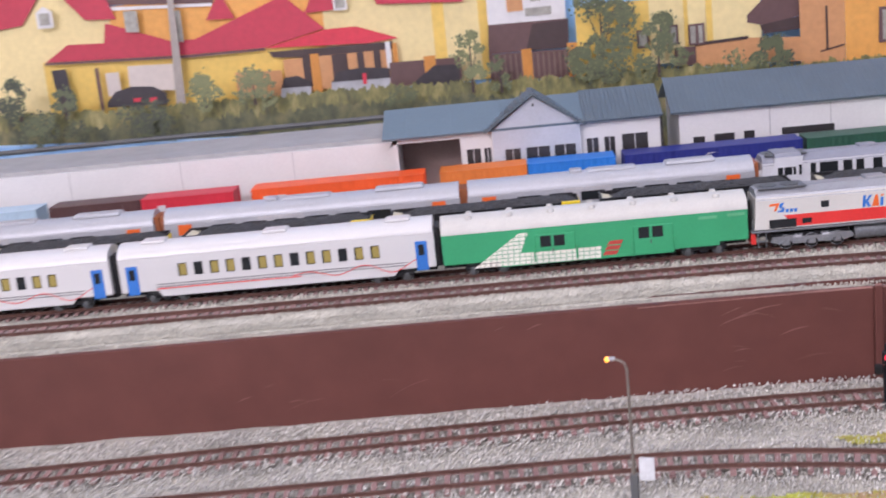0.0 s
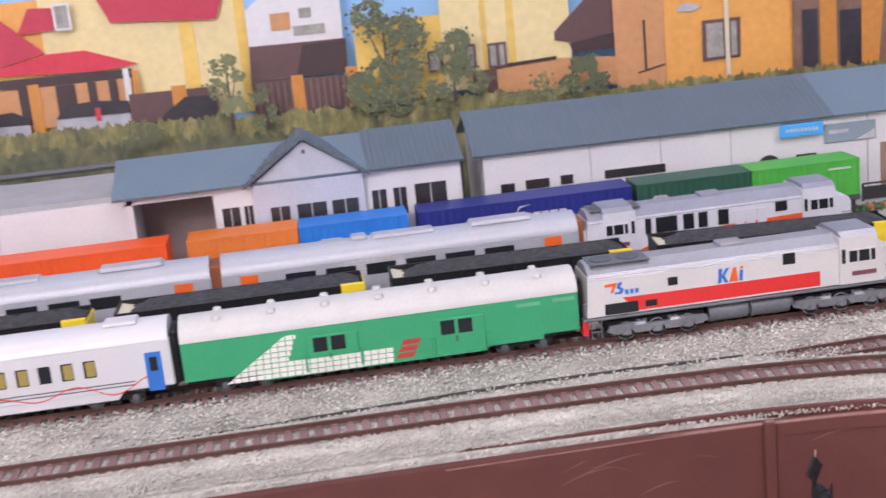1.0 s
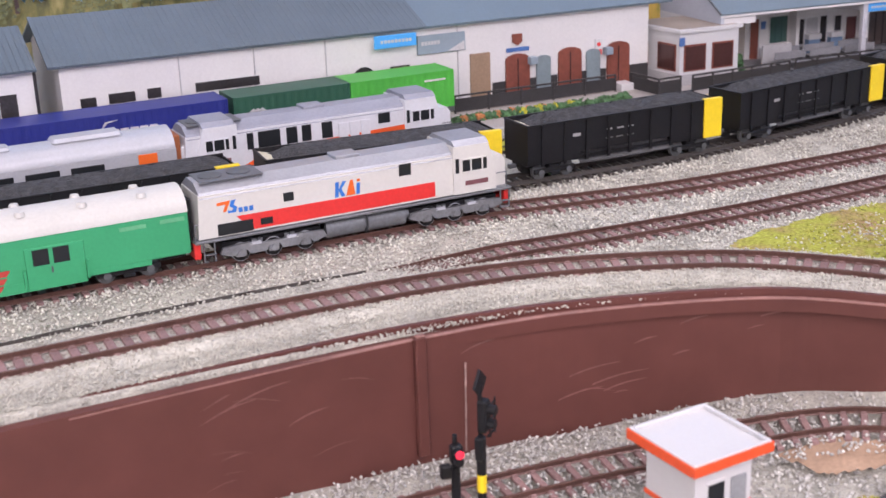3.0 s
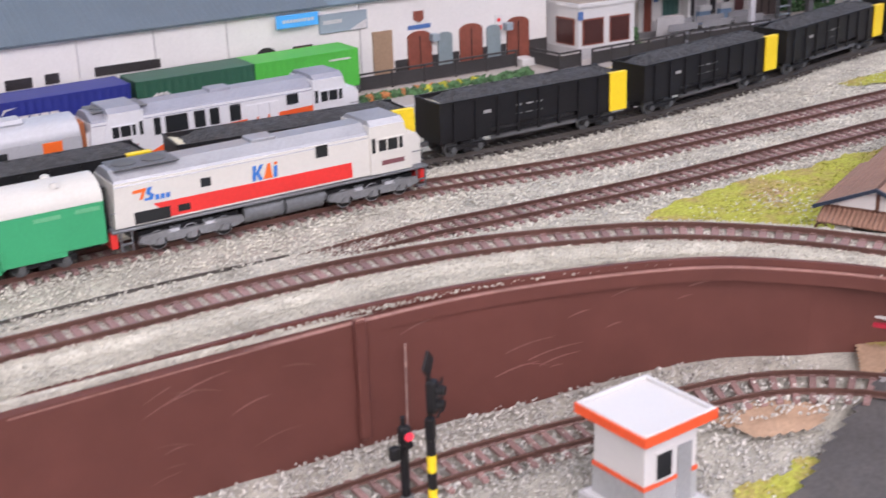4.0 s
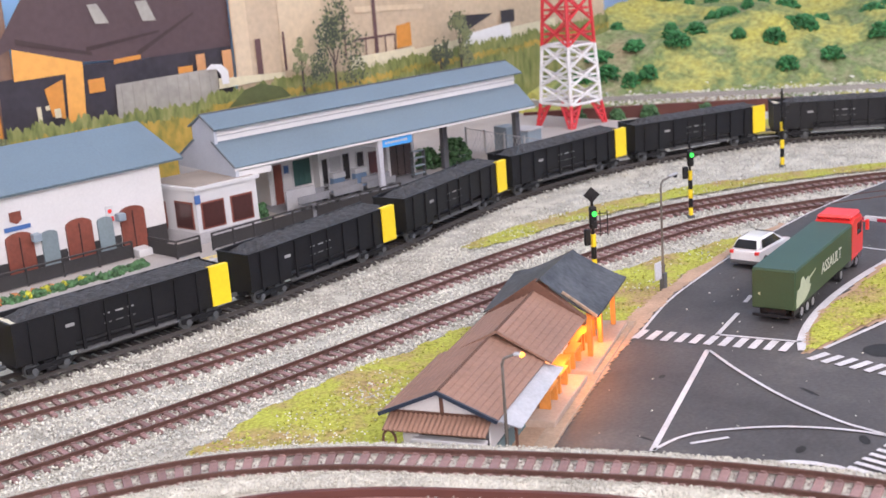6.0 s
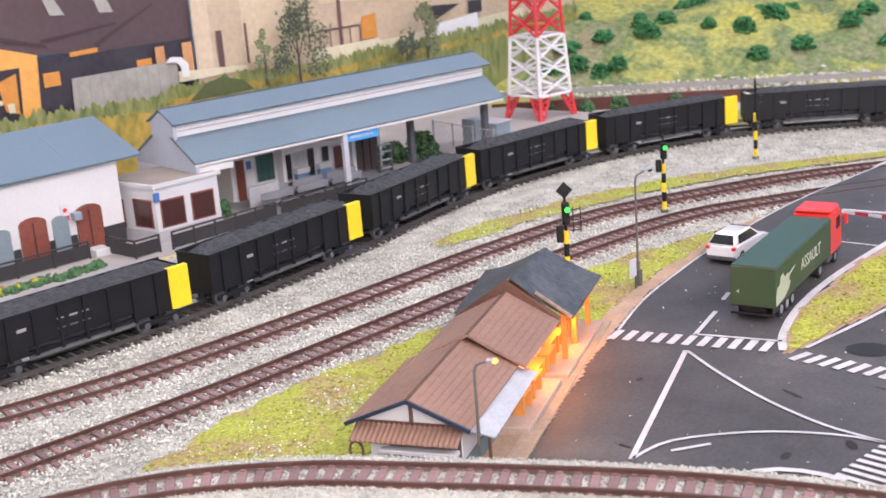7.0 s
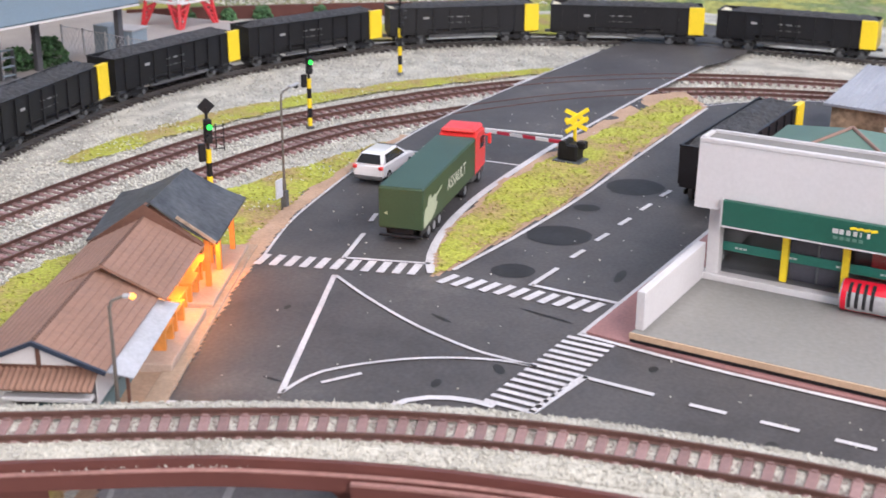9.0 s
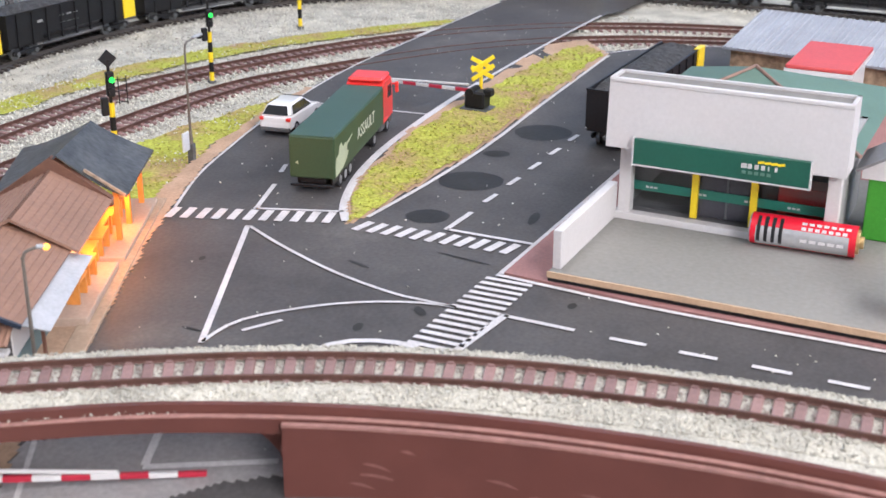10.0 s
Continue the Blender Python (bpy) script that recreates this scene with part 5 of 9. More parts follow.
bay = thing("signal_bay", 0, 0, 0, 0, "white bay office with three brown framed windows", "building")
POLY = [(38.5, 24.6), (38.75, 21.8), (39.0, 18.8), (44.3, 18.4), (44.5, 24.0)]
part("wall", Geo().prism(POLY, "z", 0.5, 4.7), WHITE, bay)
part("plinth", Geo().prism([(38.44, 24.6), (38.69, 21.8), (38.94, 18.74), (44.36, 18.34), (44.55, 24.0)], "z", 0.5, 1.5), PLINTH, bay)
part("parapet", Geo().prism([(38.2, 24.8), (38.5, 21.6), (38.8, 18.55), (44.5, 18.15), (44.7, 24.2)], "z", 4.7, 4.95), WHITE, bay)
part("flat_roof", Geo().prism([(38.6, 24.5), (39.1, 18.9), (44.2, 18.5), (44.4, 24.0)], "z", 4.9, 5.0), pm("tan_roof", (0.30, 0.25, 0.21), 0.8), bay)


def bay_window(x0, y0, x1, y1, z0, z1):
    a = math.degrees(math.atan2(y1 - y0, x1 - x0))
    L = math.hypot(x1 - x0, y1 - y0)
    w = part("window", Geo().box(0, L, -0.06, 0.02, z0, z1, 0.02), DOORB, bay, "brown framed window", loc=(x0, y0, 0), rz=a)
    part("pane", Geo().box(0.12, L - 0.12, -0.09, -0.03, z0 + 0.12, z1 - 0.12), pm("brown_glass", (0.07, 0.03, 0.028), 0.2), w)
    return w


bay_window(38.79, 21.3, 38.97, 19.2, 1.7, 3.8)
bay_window(39.35, 18.77, 41.35, 18.62, 1.7, 3.75)
bay_window(41.9, 18.58, 43.85, 18.44, 1.7, 3.75)
part("door", Geo().box(0, 1.7, -0.05, 0.03, 0.6, 3.6), DOORB, bay, "brown side door", loc=(38.54, 24.1, 0), rz=-85)
part("wall_sign", Geo().box(38.75, 39.25, 18.5, 18.62, 3.75, 4.4, 0.02), pm("dark_blue", (0.06, 0.14, 0.35), 0.5), bay)

st = thing("station_building", 42.0, 18.2, 0, -6.0, "white platform station with two tier blue grey roof", "building")
GRENDER = pm("grey_render", (0.46, 0.48, 0.53), 0.8, var=0.08)
DIMGREY = pm("platform_grey", (0.24, 0.24, 0.255), 0.75, var=0.2, coarse=0.5)
RX0, RX1 = 0.6, 32.4
part("wall", Geo().box(7.1, 22.4, 6.6, 9.6, 0.5, 5.4), CARD, st)
part("ceiling_board", Geo().box(RX0 + 0.3, RX1 - 0.4, 0.9, 9.8, 5.42, 5.5), CARD, st, "pale underside of the platform roof")
part("roof_slope", pitched(Geo(), (RX0, 3.5, 7.42), (RX1, 3.5, 7.42), (RX1 - 0.7, 0.4, 5.78), (RX0, 0.4, 5.78), 0.12), ROOFB, st)
part("clerestory", Geo().box(RX0 + 0.2, RX1 - 0.3, 3.45, 6.6, 7.2, 8.5), CARD, st, "white clerestory band")
part("clerestory_rail", Geo().box(RX0 + 0.15, RX1 - 0.25, 3.38, 3.46, 7.78, 7.86), PLINTH, st)
part("roof_slope", pitched(Geo(), (RX0, 5.0, 9.42), (RX1 + 0.2, 5.0, 9.42), (RX1 + 0.3, 2.95, 8.42), (RX0, 2.95, 8.42), 0.12), ROOFB, st)
part("roof_slope", pitched(Geo(), (RX0, 5.0, 9.42), (RX1 + 0.2, 5.0, 9.42), (RX1 + 0.2, 7.1, 8.42), (RX0, 7.1, 8.42), 0.12), ROOFB, st)
part("roof_slope", pitched(Geo(), (RX0, 6.5, 7.42), (RX1, 6.5, 7.42), (RX1, 9.8, 5.6), (RX0, 9.8, 5.6), 0.14), ROOFB, st)
part("ridge_edge", Geo().tube((RX0, 5.0, 9.45), (RX1 + 0.2, 5.0, 9.45), 0.07, 6), DGREY, st)
part("barge_edge", Geo().tube((RX0 - 0.02, 5.0, 9.42), (RX0 - 0.02, 2.95, 8.42), 0.07, 6).tube((RX0 - 0.02, 3.5, 7.44), (RX0 - 0.02, 0.4, 5.78), 0.07, 6), DGREY, st, "dark edge strip of the roof")
part("gable_wall", Geo().prism([(0.5, 5.0), (9.6, 5.0), (9.6, 5.5), (6.6, 7.3), (6.6, 8.4), (5.0, 9.28), (3.2, 8.4), (3.2, 7.2), (0.5, 5.7)], "x", RX0 + 0.1, RX0 + 0.35), GRENDER, st, "grey rendered gable end")
part("end_wall", Geo().box(RX0 + 0.35, 3.9, 0.6, 9, 4.9, 5.42).box(RX0 + 0.1, RX0 + 0.4, 4.4, 9.6, 0.5, 5.0), CARD, st)
part("fascia", Geo().box(RX0, RX1 - 0.7, 0.42, 0.5, 5.5, 5.66), CARD, st)
part("skirting", Geo().box(8.5, 18.6, 6.5, 6.62, 0.5, 1.5), PLINTH, st)
STEEL_G = pm("green_glass", (0.05, 0.11, 0.10), 0.25)
for a, b, z0, z1, m in ((7.5, 8.35, 0.65, 4.0, DOORB), (9.45, 11.2, 1.85, 4.05, STEEL_G), (12.0, 12.9, 0.9, 3.6, DARKW), (13.1, 14.3, 0.9, 3.65, PLINTH), (14.5, 15.2, 0.9, 3.7, DARKW), (16.0, 16.7, 0.8, 3.6, DARKW), (17.2, 18.3, 0.7, 3.4, pm("maroon_door", (0.10, 0.035, 0.035), 0.5)), (19.5, 22.0, 0.7, 3.6, pm("brown_shutter", (0.085, 0.062, 0.058), 0.5, var=0.3))):
    w = part("door" if z0 < 0.75 else "window", Geo().box(a, b, 6.5, 6.62, z0, z1, 0.02), m, st)
    part("frame", Geo().box(a - 0.08, b + 0.08, 6.45, 6.55, z1, z1 + 0.1).box(a - 0.08, a, 6.45, 6.55, z0, z1).box(b, b + 0.08, 6.45, 6.55, z0, z1), WHITE, w)
part("window_mullion", Geo().box(10.0, 10.06, 6.44, 6.52, 1.9, 4.0).box(10.6, 10.66, 6.44, 6.52, 1.9, 4.0), STEEL_G, st)
part("shutter_rib", Geo().box(20.3, 20.36, 6.44, 6.52, 0.7, 3.6).box(21.1, 21.16, 6.44, 6.52, 0.7, 3.6), DARKW, st)
part("wall_sign", Geo().box(8.6, 9.05, 6.5, 6.6, 3.1, 3.75, 0.02), pm("dark_blue", (0.06, 0.14, 0.35), 0.5), st)
for a in (13.0, 15.3):
    part("counter", Geo().box(a, a + 1.2, 5.9, 6.5, 0.6, 1.9, 0.04), pm("poster_blue", (0.16, 0.25, 0.38), 0.5), st, "blue and white ticket counter")
    part("counter_top", Geo().box(a - 0.05, a + 1.25, 5.8, 6.5, 1.9, 2.35, 0.04), WHITE, st)
part("low_wall", Geo().box(6.6, 9.4, 3.3, 3.5, 0.6, 2.4, 0.02), PLINTH, st, "grey low screen wall on the platform")
for x in (11.45, 18.6):
    part("recess_cheek", Geo().box(x, x + 0.32, 5.6, 6.6, 0.6, 4.6), CARD, st)
GCOL = pm("grey_column", (0.50, 0.50, 0.54), 0.7)
# Column colour with the roof's shade put in.
DCOL = pm("shaded_column", (0.10, 0.10, 0.11), 0.7)
part("column", Geo().box(14.15, 14.62, 0.6, 1.0, 0.5, 5.5, 0.04), GCOL, st, "pale grey front column")
part("cross_beam", Geo().prism([(1.0, 5.4), (6.5, 5.4), (6.5, 4.5), (1.0, 4.9)], "x", 14.2, 14.5), GCOL, st)
dcol = Geo().box(-0.27, 0.27, -0.27, 0.27, 0.5, 5.45, 0.04).mesh("column", DCOL)
for x, y in ((25.0, 5.5), (31.6, 3.0)):
    part("column", dcol, DCOL, st, "column painted dark for the shade under the roof", loc=(x, y, 0))
part("beam", Geo().box(22.4, RX1 - 0.6, 5.3, 5.6, 4.9, 5.42), CARD, st)
part("sign_board", Geo().box(14.4, 17.7, 0.62, 0.75, 4.78, 5.5, 0.03), SIGNB, st, "bright blue hanging station sign")
tb = Geo()
text_bars(tb, 14.9, 0.615, 5.05, 9, 0.2, 0.18, 0.06)
part("sign_text", tb, LINE, st)
part("kiosk", Geo().box(31.8, 33.6, 4.6, 6.4, 0.6, 3.3, 0.05), SIGNG, st, "grey kiosk below the roof end")
shelf = thing("notice_rack", 63.6, 20.6, 0.65, -6, "grey standing rack with notices under the roof", "rack")
for z in (0.3, 1.0, 1.7, 2.3):
    part("shelf", Geo().box(-0.7, 0.7, -0.2, 0.2, z, z + 0.1, 0.02), SIGNG, shelf)
for x in (-0.7, 0.6):
    part("upright", Geo().box(x, x + 0.1, -0.2, 0.2, 0, 2.4), DGREY, shelf)


def platform_bench(x, y):
    b = thing("platform_bench", x, y, 0.65, -6, "grey slatted bench on the shaded platform", "bench", "platform benches")
    for k in range(3):
        part("seat_slat", Geo().box(-1.5, 1.5, -0.32 + k * 0.22, -0.14 + k * 0.22, 0.5, 0.58, 0.02), DIMGREY, b)
    part("backrest", Geo().box(-1.5, 1.5, 0.36, 0.44, 0.7, 1.3, 0.02), DIMGREY, b)
    for q in (-1.3, 0, 1.3):
        part("leg", Geo().box(q - 0.06, q + 0.06, -0.3, 0.35, 0, 0.5), DGREY, b)


for k in range(3):
    platform_bench(51.6 + 3.4 * k, 20.9 - 0.36 * k)
    platform_bench(50.6 + 3.4 * k, 19.1 - 0.36 * k)
# Thin dark sheet on the slab, painting the roof's shade.
part("shade_sheet", Geo().box(47.5, 64, 18.6, 26.5, 0.65, 0.662), DIMGREY, plat, "dark grey sheet painting the shade under the platform roof")

# ---- road markings ----
def flat_strip(g, pts, w, z=0.06):
    c = np.array(pts, float)
    t, n = normals(c) if len(c) > 2 else (None, None)
    if t is None:
        d = (c[1] - c[0]) / np.linalg.norm(c[1] - c[0])
        n = np.array([[-d[1], d[0]]] * 2)
    a, b = c + n * w / 2, c - n * w / 2
    za, zb = ground_z(a) + z, ground_z(b) + z
    v = [(*p, h) for p, h in zip(a, za)] + [(*p, h) for p, h in zip(b, zb)]
    k = len(c)
    return g.add(v, [(i, i + 1, k + i + 1, k + i) for i in range(k - 1)])


marks = thing("road_markings", 0, 0, 0, 0, "worn white painted road markings", "road marking", kind="structure")


def mark(name, pts, w):
    c = spline(pts, 0.8) if len(pts) > 2 else np.array(pts, float)
    return part(name, flat_strip(Geo(), c, w), LINE, marks)


def zebra(p0, p1, n, length, ang, w=0.42):
    d = (math.cos(radians(ang)) * length / 2, math.sin(radians(ang)) * length / 2)
    for k in range(n):
        u = (k + 0.5) / n
        x, y = p0[0] + (p1[0] - p0[0]) * u, p0[1] + (p1[1] - p0[1]) * u
        mark("zebra_bar", [(x - d[0], y - d[1]), (x + d[0], y + d[1])], w)


zebra((41.25, -19.0), (43.9, -27.3), 11, 1.5, 12)
zebra((43.4, -28.6), (43.4, -37.0), 11, 1.35, -14)
zebra((40.0, -37.9), (32.2, -37.3), 14, 2.2, 88, 0.28)
zebra((25.95, -25.35), (27.65, -28.85), 6, 1.3, 24, 0.36)
mark("island_line", [(41.2, -23.8), (29.2, -28.8)], 0.27)
mark("island_line", [(41.2, -23.9), (39.5, -26.7), (37.7, -30.3), (36.6, -33.6), (36.4, -35.4), (36.3, -36.8)], 0.19)
mark("island_line", [(29.3, -28.8), (30.9, -28.9), (32.2, -29.5), (34.1, -31.3), (35.3, -33.1), (36.1, -35.1), (36.3, -36.8)], 0.19)
mark("scuff", [(30.8, -29.7), (32.3, -30.7)], 0.2)
mark("kerb_arc", [(30.2, -33.2), (31.0, -33.5), (31.7, -34.2), (32.2, -35.5), (32.2, -36.8)], 0.35)
mark("stop_line", [(43.5, -22.9), (44.85, -27.2)], 0.22)
mark("lane_line", [(43.4, -22.95), (47.2, -21.9)], 0.26)
mark("lane_line", [(49.1, -21.2), (50.4, -20.8)], 0.26)
mark("lane_line", [(52.6, -20.2), (53.9, -19.9)], 0.26)
mark("stop_line", [(44.6, -32.9), (44.4, -37.4)], 0.26)
mark("lane_line", [(44.5, -32.9), (47.3, -33.15)], 0.28)
for k in range(8):
    mark("lane_dash", [(49.0 + k * 3.02, -33.2 - 0.19 * k), (50.4 + k * 3.02, -33.35 - 0.19 * k)], 0.28)
mark("stop_line", [(32.4, -38.3), (36.4, -38.95)], 0.36)
mark("lane_line", [(36.3, -38.9), (36.1, -42.0)], 0.26)
for k in range(9):
    mark("lane_dash", [(35.95 - 0.11 * k, -43.5 - k * 2.83), (35.9 - 0.11 * k, -45.0 - k * 2.83)], 0.26)
mark("edge_line", [(23.6, -30.9), (21.2, -31.7)], 0.3)
mark("stop_line", [(21.1, -31.7), (22.85, -35.85)], 0.26)
mark("edge_line", [(21.8, -26.9), (17.4, -29.2)], 0.2)
mark("edge_line", [(41.9, -19.1), (47.0, -17.3), (52.0, -16.2), (57.6, -15.2), (67.0, -14.2), (74, -14.0), (84, -14.4), (100, -15.3)], 0.16)
mark("edge_line", [(40.4, -37.25), (44.6, -37.55), (55.4, -38.2), (84, -39.9)], 0.3)
mark("edge_line", [(40.25, -37.1), (39.45, -44.3), (39.05, -53.8), (38.6, -70)], 0.26)
mark("edge_line", [(44.6, -28.65), (50.7, -29.35), (58.4, -29.85), (68.4, -29.9), (83.5, -30.1)], 0.24)
mark("edge_line", [(43.7, -27.9), (45.2, -27.0), (47.5, -26.1), (50.2, -25.35), (53.6, -24.75), (57.7, -24.35), (64.6, -24.1), (72, -24.1)], 0.45)
mark("edge_line", [(72, -24.1), (77.5, -24.3), (85.5, -24.6), (97.8, -25.4)], 0.25)
mark("cross_line", [(62.5, -14.7), (63.0, -24.0)], 0.2)
mark("edge_line", [(84.0, -29.6), (87.6, -33), (90.0, -38), (90.8, -46)], 0.18)
mark("crossing_edge", [(83.6, -14.1), (89.5, -14.6)], 0.25)
OIL = pm("oil_stain", (0.024, 0.023, 0.023), 0.6, spec=0.25, var=0.25, fine=3, coarse=0.5)


def stain(x, y, rx, ry, rz):
    ring = [(x + math.cos(a) * rx * k * math.cos(rz) - math.sin(a) * ry * k * math.sin(rz), y + math.cos(a) * rx * k * math.sin(rz) + math.sin(a) * ry * k * math.cos(rz))
            for a, k in ((i * math.pi / 12, 1 + 0.07 * noise.noise((i * 0.7, x, y))) for i in range(24))]
    part("stain", Geo().add([(px, py, 0.02) for px, py in ring], [tuple(range(24))]), OIL, marks, "round dark oil stain on the asphalt")


for x, y, rx, ry in ((62.2, -32.0, 1.7, 1.75), (52.0, -31.3, 1.6, 1.75), (46.0, -31.3, 1.0, 1.1), (57.1, -29.95 - 0.9, 0.6, 0.8)):
    stain(x, y, rx, ry, 0.3)
for x, y, rx, ry, rz in ((39.0, -30.9, 0.7, 0.12, 1.2), (36.8, -24.0, 0.28, 0.14, 0.2), (35.4, -35.5, 0.5, 0.22, 0.7), (41.5, -35.0, 1.5, 0.1, 1.4), (30.2, -27.7, 0.5, 0.09, 1.5), (38.4, -41.2, 0.3, 0.2, 0), (34.2, -47.2, 0.35, 0.25, 0.4), (47.8, -36.3, 0.9, 0.25, 0.1), (33.0, -33.8, 0.4, 0.2, 0.2)):
    stain(x, y, rx, ry, rz)
rd = np.random.default_rng(31)
dxy = np.stack([rd.uniform(18, 100, 900), rd.uniform(-60, -14, 900)], 1)
dxy = dxy[on_road(dxy)]
scatter("road_grit", dxy[::2], ground_z(dxy[::2]) + 0.02, 0.055, STONE, "pale grit lying on the road")

# ---- verges and soil ----
ISLAND = [(43.6, -28.15), (45.4, -27.2), (47.7, -26.4), (50.4, -25.75), (53.8, -25.2), (58, -24.95), (65, -25.0), (74, -25.6), (83.5, -26.2), (86.0, -27.6), (83.5, -29.6), (68.4, -29.5), (58.4, -29.45), (50.7, -28.95), (45, -28.4)]


def mound(name, poly, h, m, label, ragged=0.25, step=0.2):
    p = np.array(poly)
    x0, y0, x1, y1 = p[:, 0].min() - 1, p[:, 1].min() - 1, p[:, 0].max() + 1, p[:, 1].max() + 1
    return sheet(name, x0, x1, y0, y1, step, h, m, label, inside=fuzzy(poly, ragged), wob=0.1)


SOILP = [(43.2, -28.2), (45.2, -27.1), (47.5, -26.2), (50.2, -25.45), (53.6, -24.9), (57.7, -24.5), (64.6, -24.25), (77.5, -24.45), (85.5, -24.8), (88, -27), (84, -30.0), (68.4, -29.7), (58.4, -29.65), (50.7, -29.15), (44.6, -28.5)]
GRASS_HOUSE = [(11.5, -13.0), (17, -11.2), (22, -10.0), (28.5, -9.2), (36, -9.6), (46, -9.7), (58, -11.3), (66, -13.2), (57, -14.2), (50.8, -15.0), (45, -16.6), (42, -17.6), (38, -15.4), (30, -16.5), (24, -20), (20.5, -23.0), (18, -21), (15.5, -17.8)]
GRASS_STRIP = [(50, 3.4), (58, 3.6), (66, 2.4), (76, -1.4), (84, -6.4), (90, -11.5), (93, -14.3), (91.5, -15.4), (86, -11), (78, -5.4), (70, -1.9), (60, 0.5), (52, 1.4)]
SOIL_HOUSE = [(24.5, -26.1), (33, -22.4), (38.4, -20.2), (41.8, -19.0), (46.9, -17.2), (51.9, -16.1), (57.5, -15.1), (66, -14.1), (66, -13.6), (57, -14.4), (51, -15.2), (46, -16.3), (42, -17.4), (36, -18.6), (28, -22), (23, -25.4)]
FAR_GRASS = [(60, 13), (72, 14.5), (84, 12), (95, 6.5), (102, 0.5), (108, -9), (111, -18), (113, -30), (119, -30), (120, -8), (112, 4), (100, 12), (86, 18), (62, 17.5)]
LOW_GRASS = [(6.6, -30.5), (9.6, -29.8), (11.3, -32.2), (8.8, -34.8), (5.3, -34.6)]
LOW_GRASS_B = [(-14, -32.2), (-3, -33.5), (3, -37.5), (-2, -40), (-15, -35.5)]
LOW_GRASS_D = [(17.2, -25.6), (20.2, -23.8), (21.4, -24.9), (19.9, -26.0), (18.6, -27.4), (17.6, -27.2)]
LOW_SOIL = [(15.4, -28.4), (16.4, -27.0), (18.8, -25.0), (20.4, -24.0), (22.9, -26.1), (21.9, -26.7), (19.6, -27.9), (17.3, -29.05)]
LOW_GRASS_C = [(-6.5, -26.6), (0.2, -26.2), (0.4, -27.5), (-6, -27.7)]
mound("soil_island", SOILP, 0.03, SAND, "pale sandy soil round the traffic island")
mound("soil_crossing", LOW_SOIL, -0.05, SAND, "sandy verge beside the lower crossing")
mound("soil_hut", [(9.0, -26.3), (11.2, -26.6), (13.2, -28.6), (11.6, -29.3), (9.4, -28.4)], -0.05, SAND, "sandy patch beside the lower road")
mound("soil_verge", SOIL_HOUSE, 0.05, SAND, "pale sandy verge beside the road")
for nm, poly, h in (("grass_island", ISLAND, 0.09), ("grass_house", GRASS_HOUSE, -0.26), ("grass_strip", GRASS_STRIP, -0.26), ("grass_far", FAR_GRASS, -0.2), ("grass_low", LOW_GRASS, -0.24), ("grass_low_b", LOW_GRASS_B, -0.24), ("grass_low_c", LOW_GRASS_C, -0.24), ("grass_crossing", LOW_GRASS_D, 0.0)):
    mound(nm, poly, h, FLOCK, "yellow green flocked grass", 0.7 if h < 0 else 0.35)


def blades(name, polys, density, m, label, hgt=0.12):
    xs, zs = [], []
    for poly, z in polys:
        p = np.array(poly)
        lo, hi = p.min(0), p.max(0)
        n = int((hi - lo).prod() * density)
        xy = rng.uniform(lo, hi, (n, 2))
        xy = xy[fuzzy(poly, 0.6)(xy)]
        xs.append(xy), zs.append(ground_z(xy) + z)
    xy, z = np.vstack(xs), np.concatenate(zs)
    n = len(xy)
    a = rng.uniform(0, 6.28, n)
    h = hgt * rng.uniform(0.4, 1.3, n)
    w = rng.uniform(0.05, 0.12, n)
    ln = rng.normal(0, 0.1, (n, 2))
    v = np.empty((n, 3, 3))
    v[:, 0] = np.c_[xy[:, 0] + np.cos(a) * w, xy[:, 1] + np.sin(a) * w, z]
    v[:, 1] = np.c_[xy[:, 0] - np.cos(a) * w, xy[:, 1] - np.sin(a) * w, z]
    v[:, 2] = np.c_[xy + ln, z + h]
    me = bpy.data.meshes.new(name)
    me.from_pydata((v.reshape(-1, 3) * CM).tolist(), [], np.arange(3 * n).reshape(n, 3).tolist())
    me.materials.append(m)
    return tagged(new(name, me), label, "grass", kind="stuff")


mound("soil_patch", [(-7.2, -9.6), (-5.0, -8.9), (-2.8, -9.3), (-3.4, -10.4), (-6.2, -10.6)], -0.28, pm("pink_soil", (0.42, 0.25, 0.23), 0.9, var=0.25), "pinkish powder patch on the ballast", 0.5)
blades("grass_tufts", [(ISLAND, 0.09), (GRASS_HOUSE, -0.27), (GRASS_STRIP, -0.27), (LOW_GRASS, -0.24), (LOW_GRASS_B, -0.24), (LOW_GRASS_C, -0.24)], 14, TUFT, "yellow green grass flock tufts")


def clumps(name, spots, m, label, category="bush", kind="stuff"):
    """Bushes of many small leaf clumps. spots: (x, y, z, radius, height)."""
    pts, zz = [], []
    for x, y, z, r, h in spots:
        n = int(150 * max(1, r))
        a, b = rng.uniform(0, 6.28, n), rng.uniform(0, 1, n)
        rad = r * np.sqrt(rng.uniform(0, 1, n)) * (1 - 0.6 * b**2)
        pts.append(np.c_[x + rad * np.cos(a), y + rad * np.sin(a)])
        zz.append(z + h * b)
    return scatter(name, np.vstack(pts), np.concatenate(zz), 0.24, m, label, 0.9)


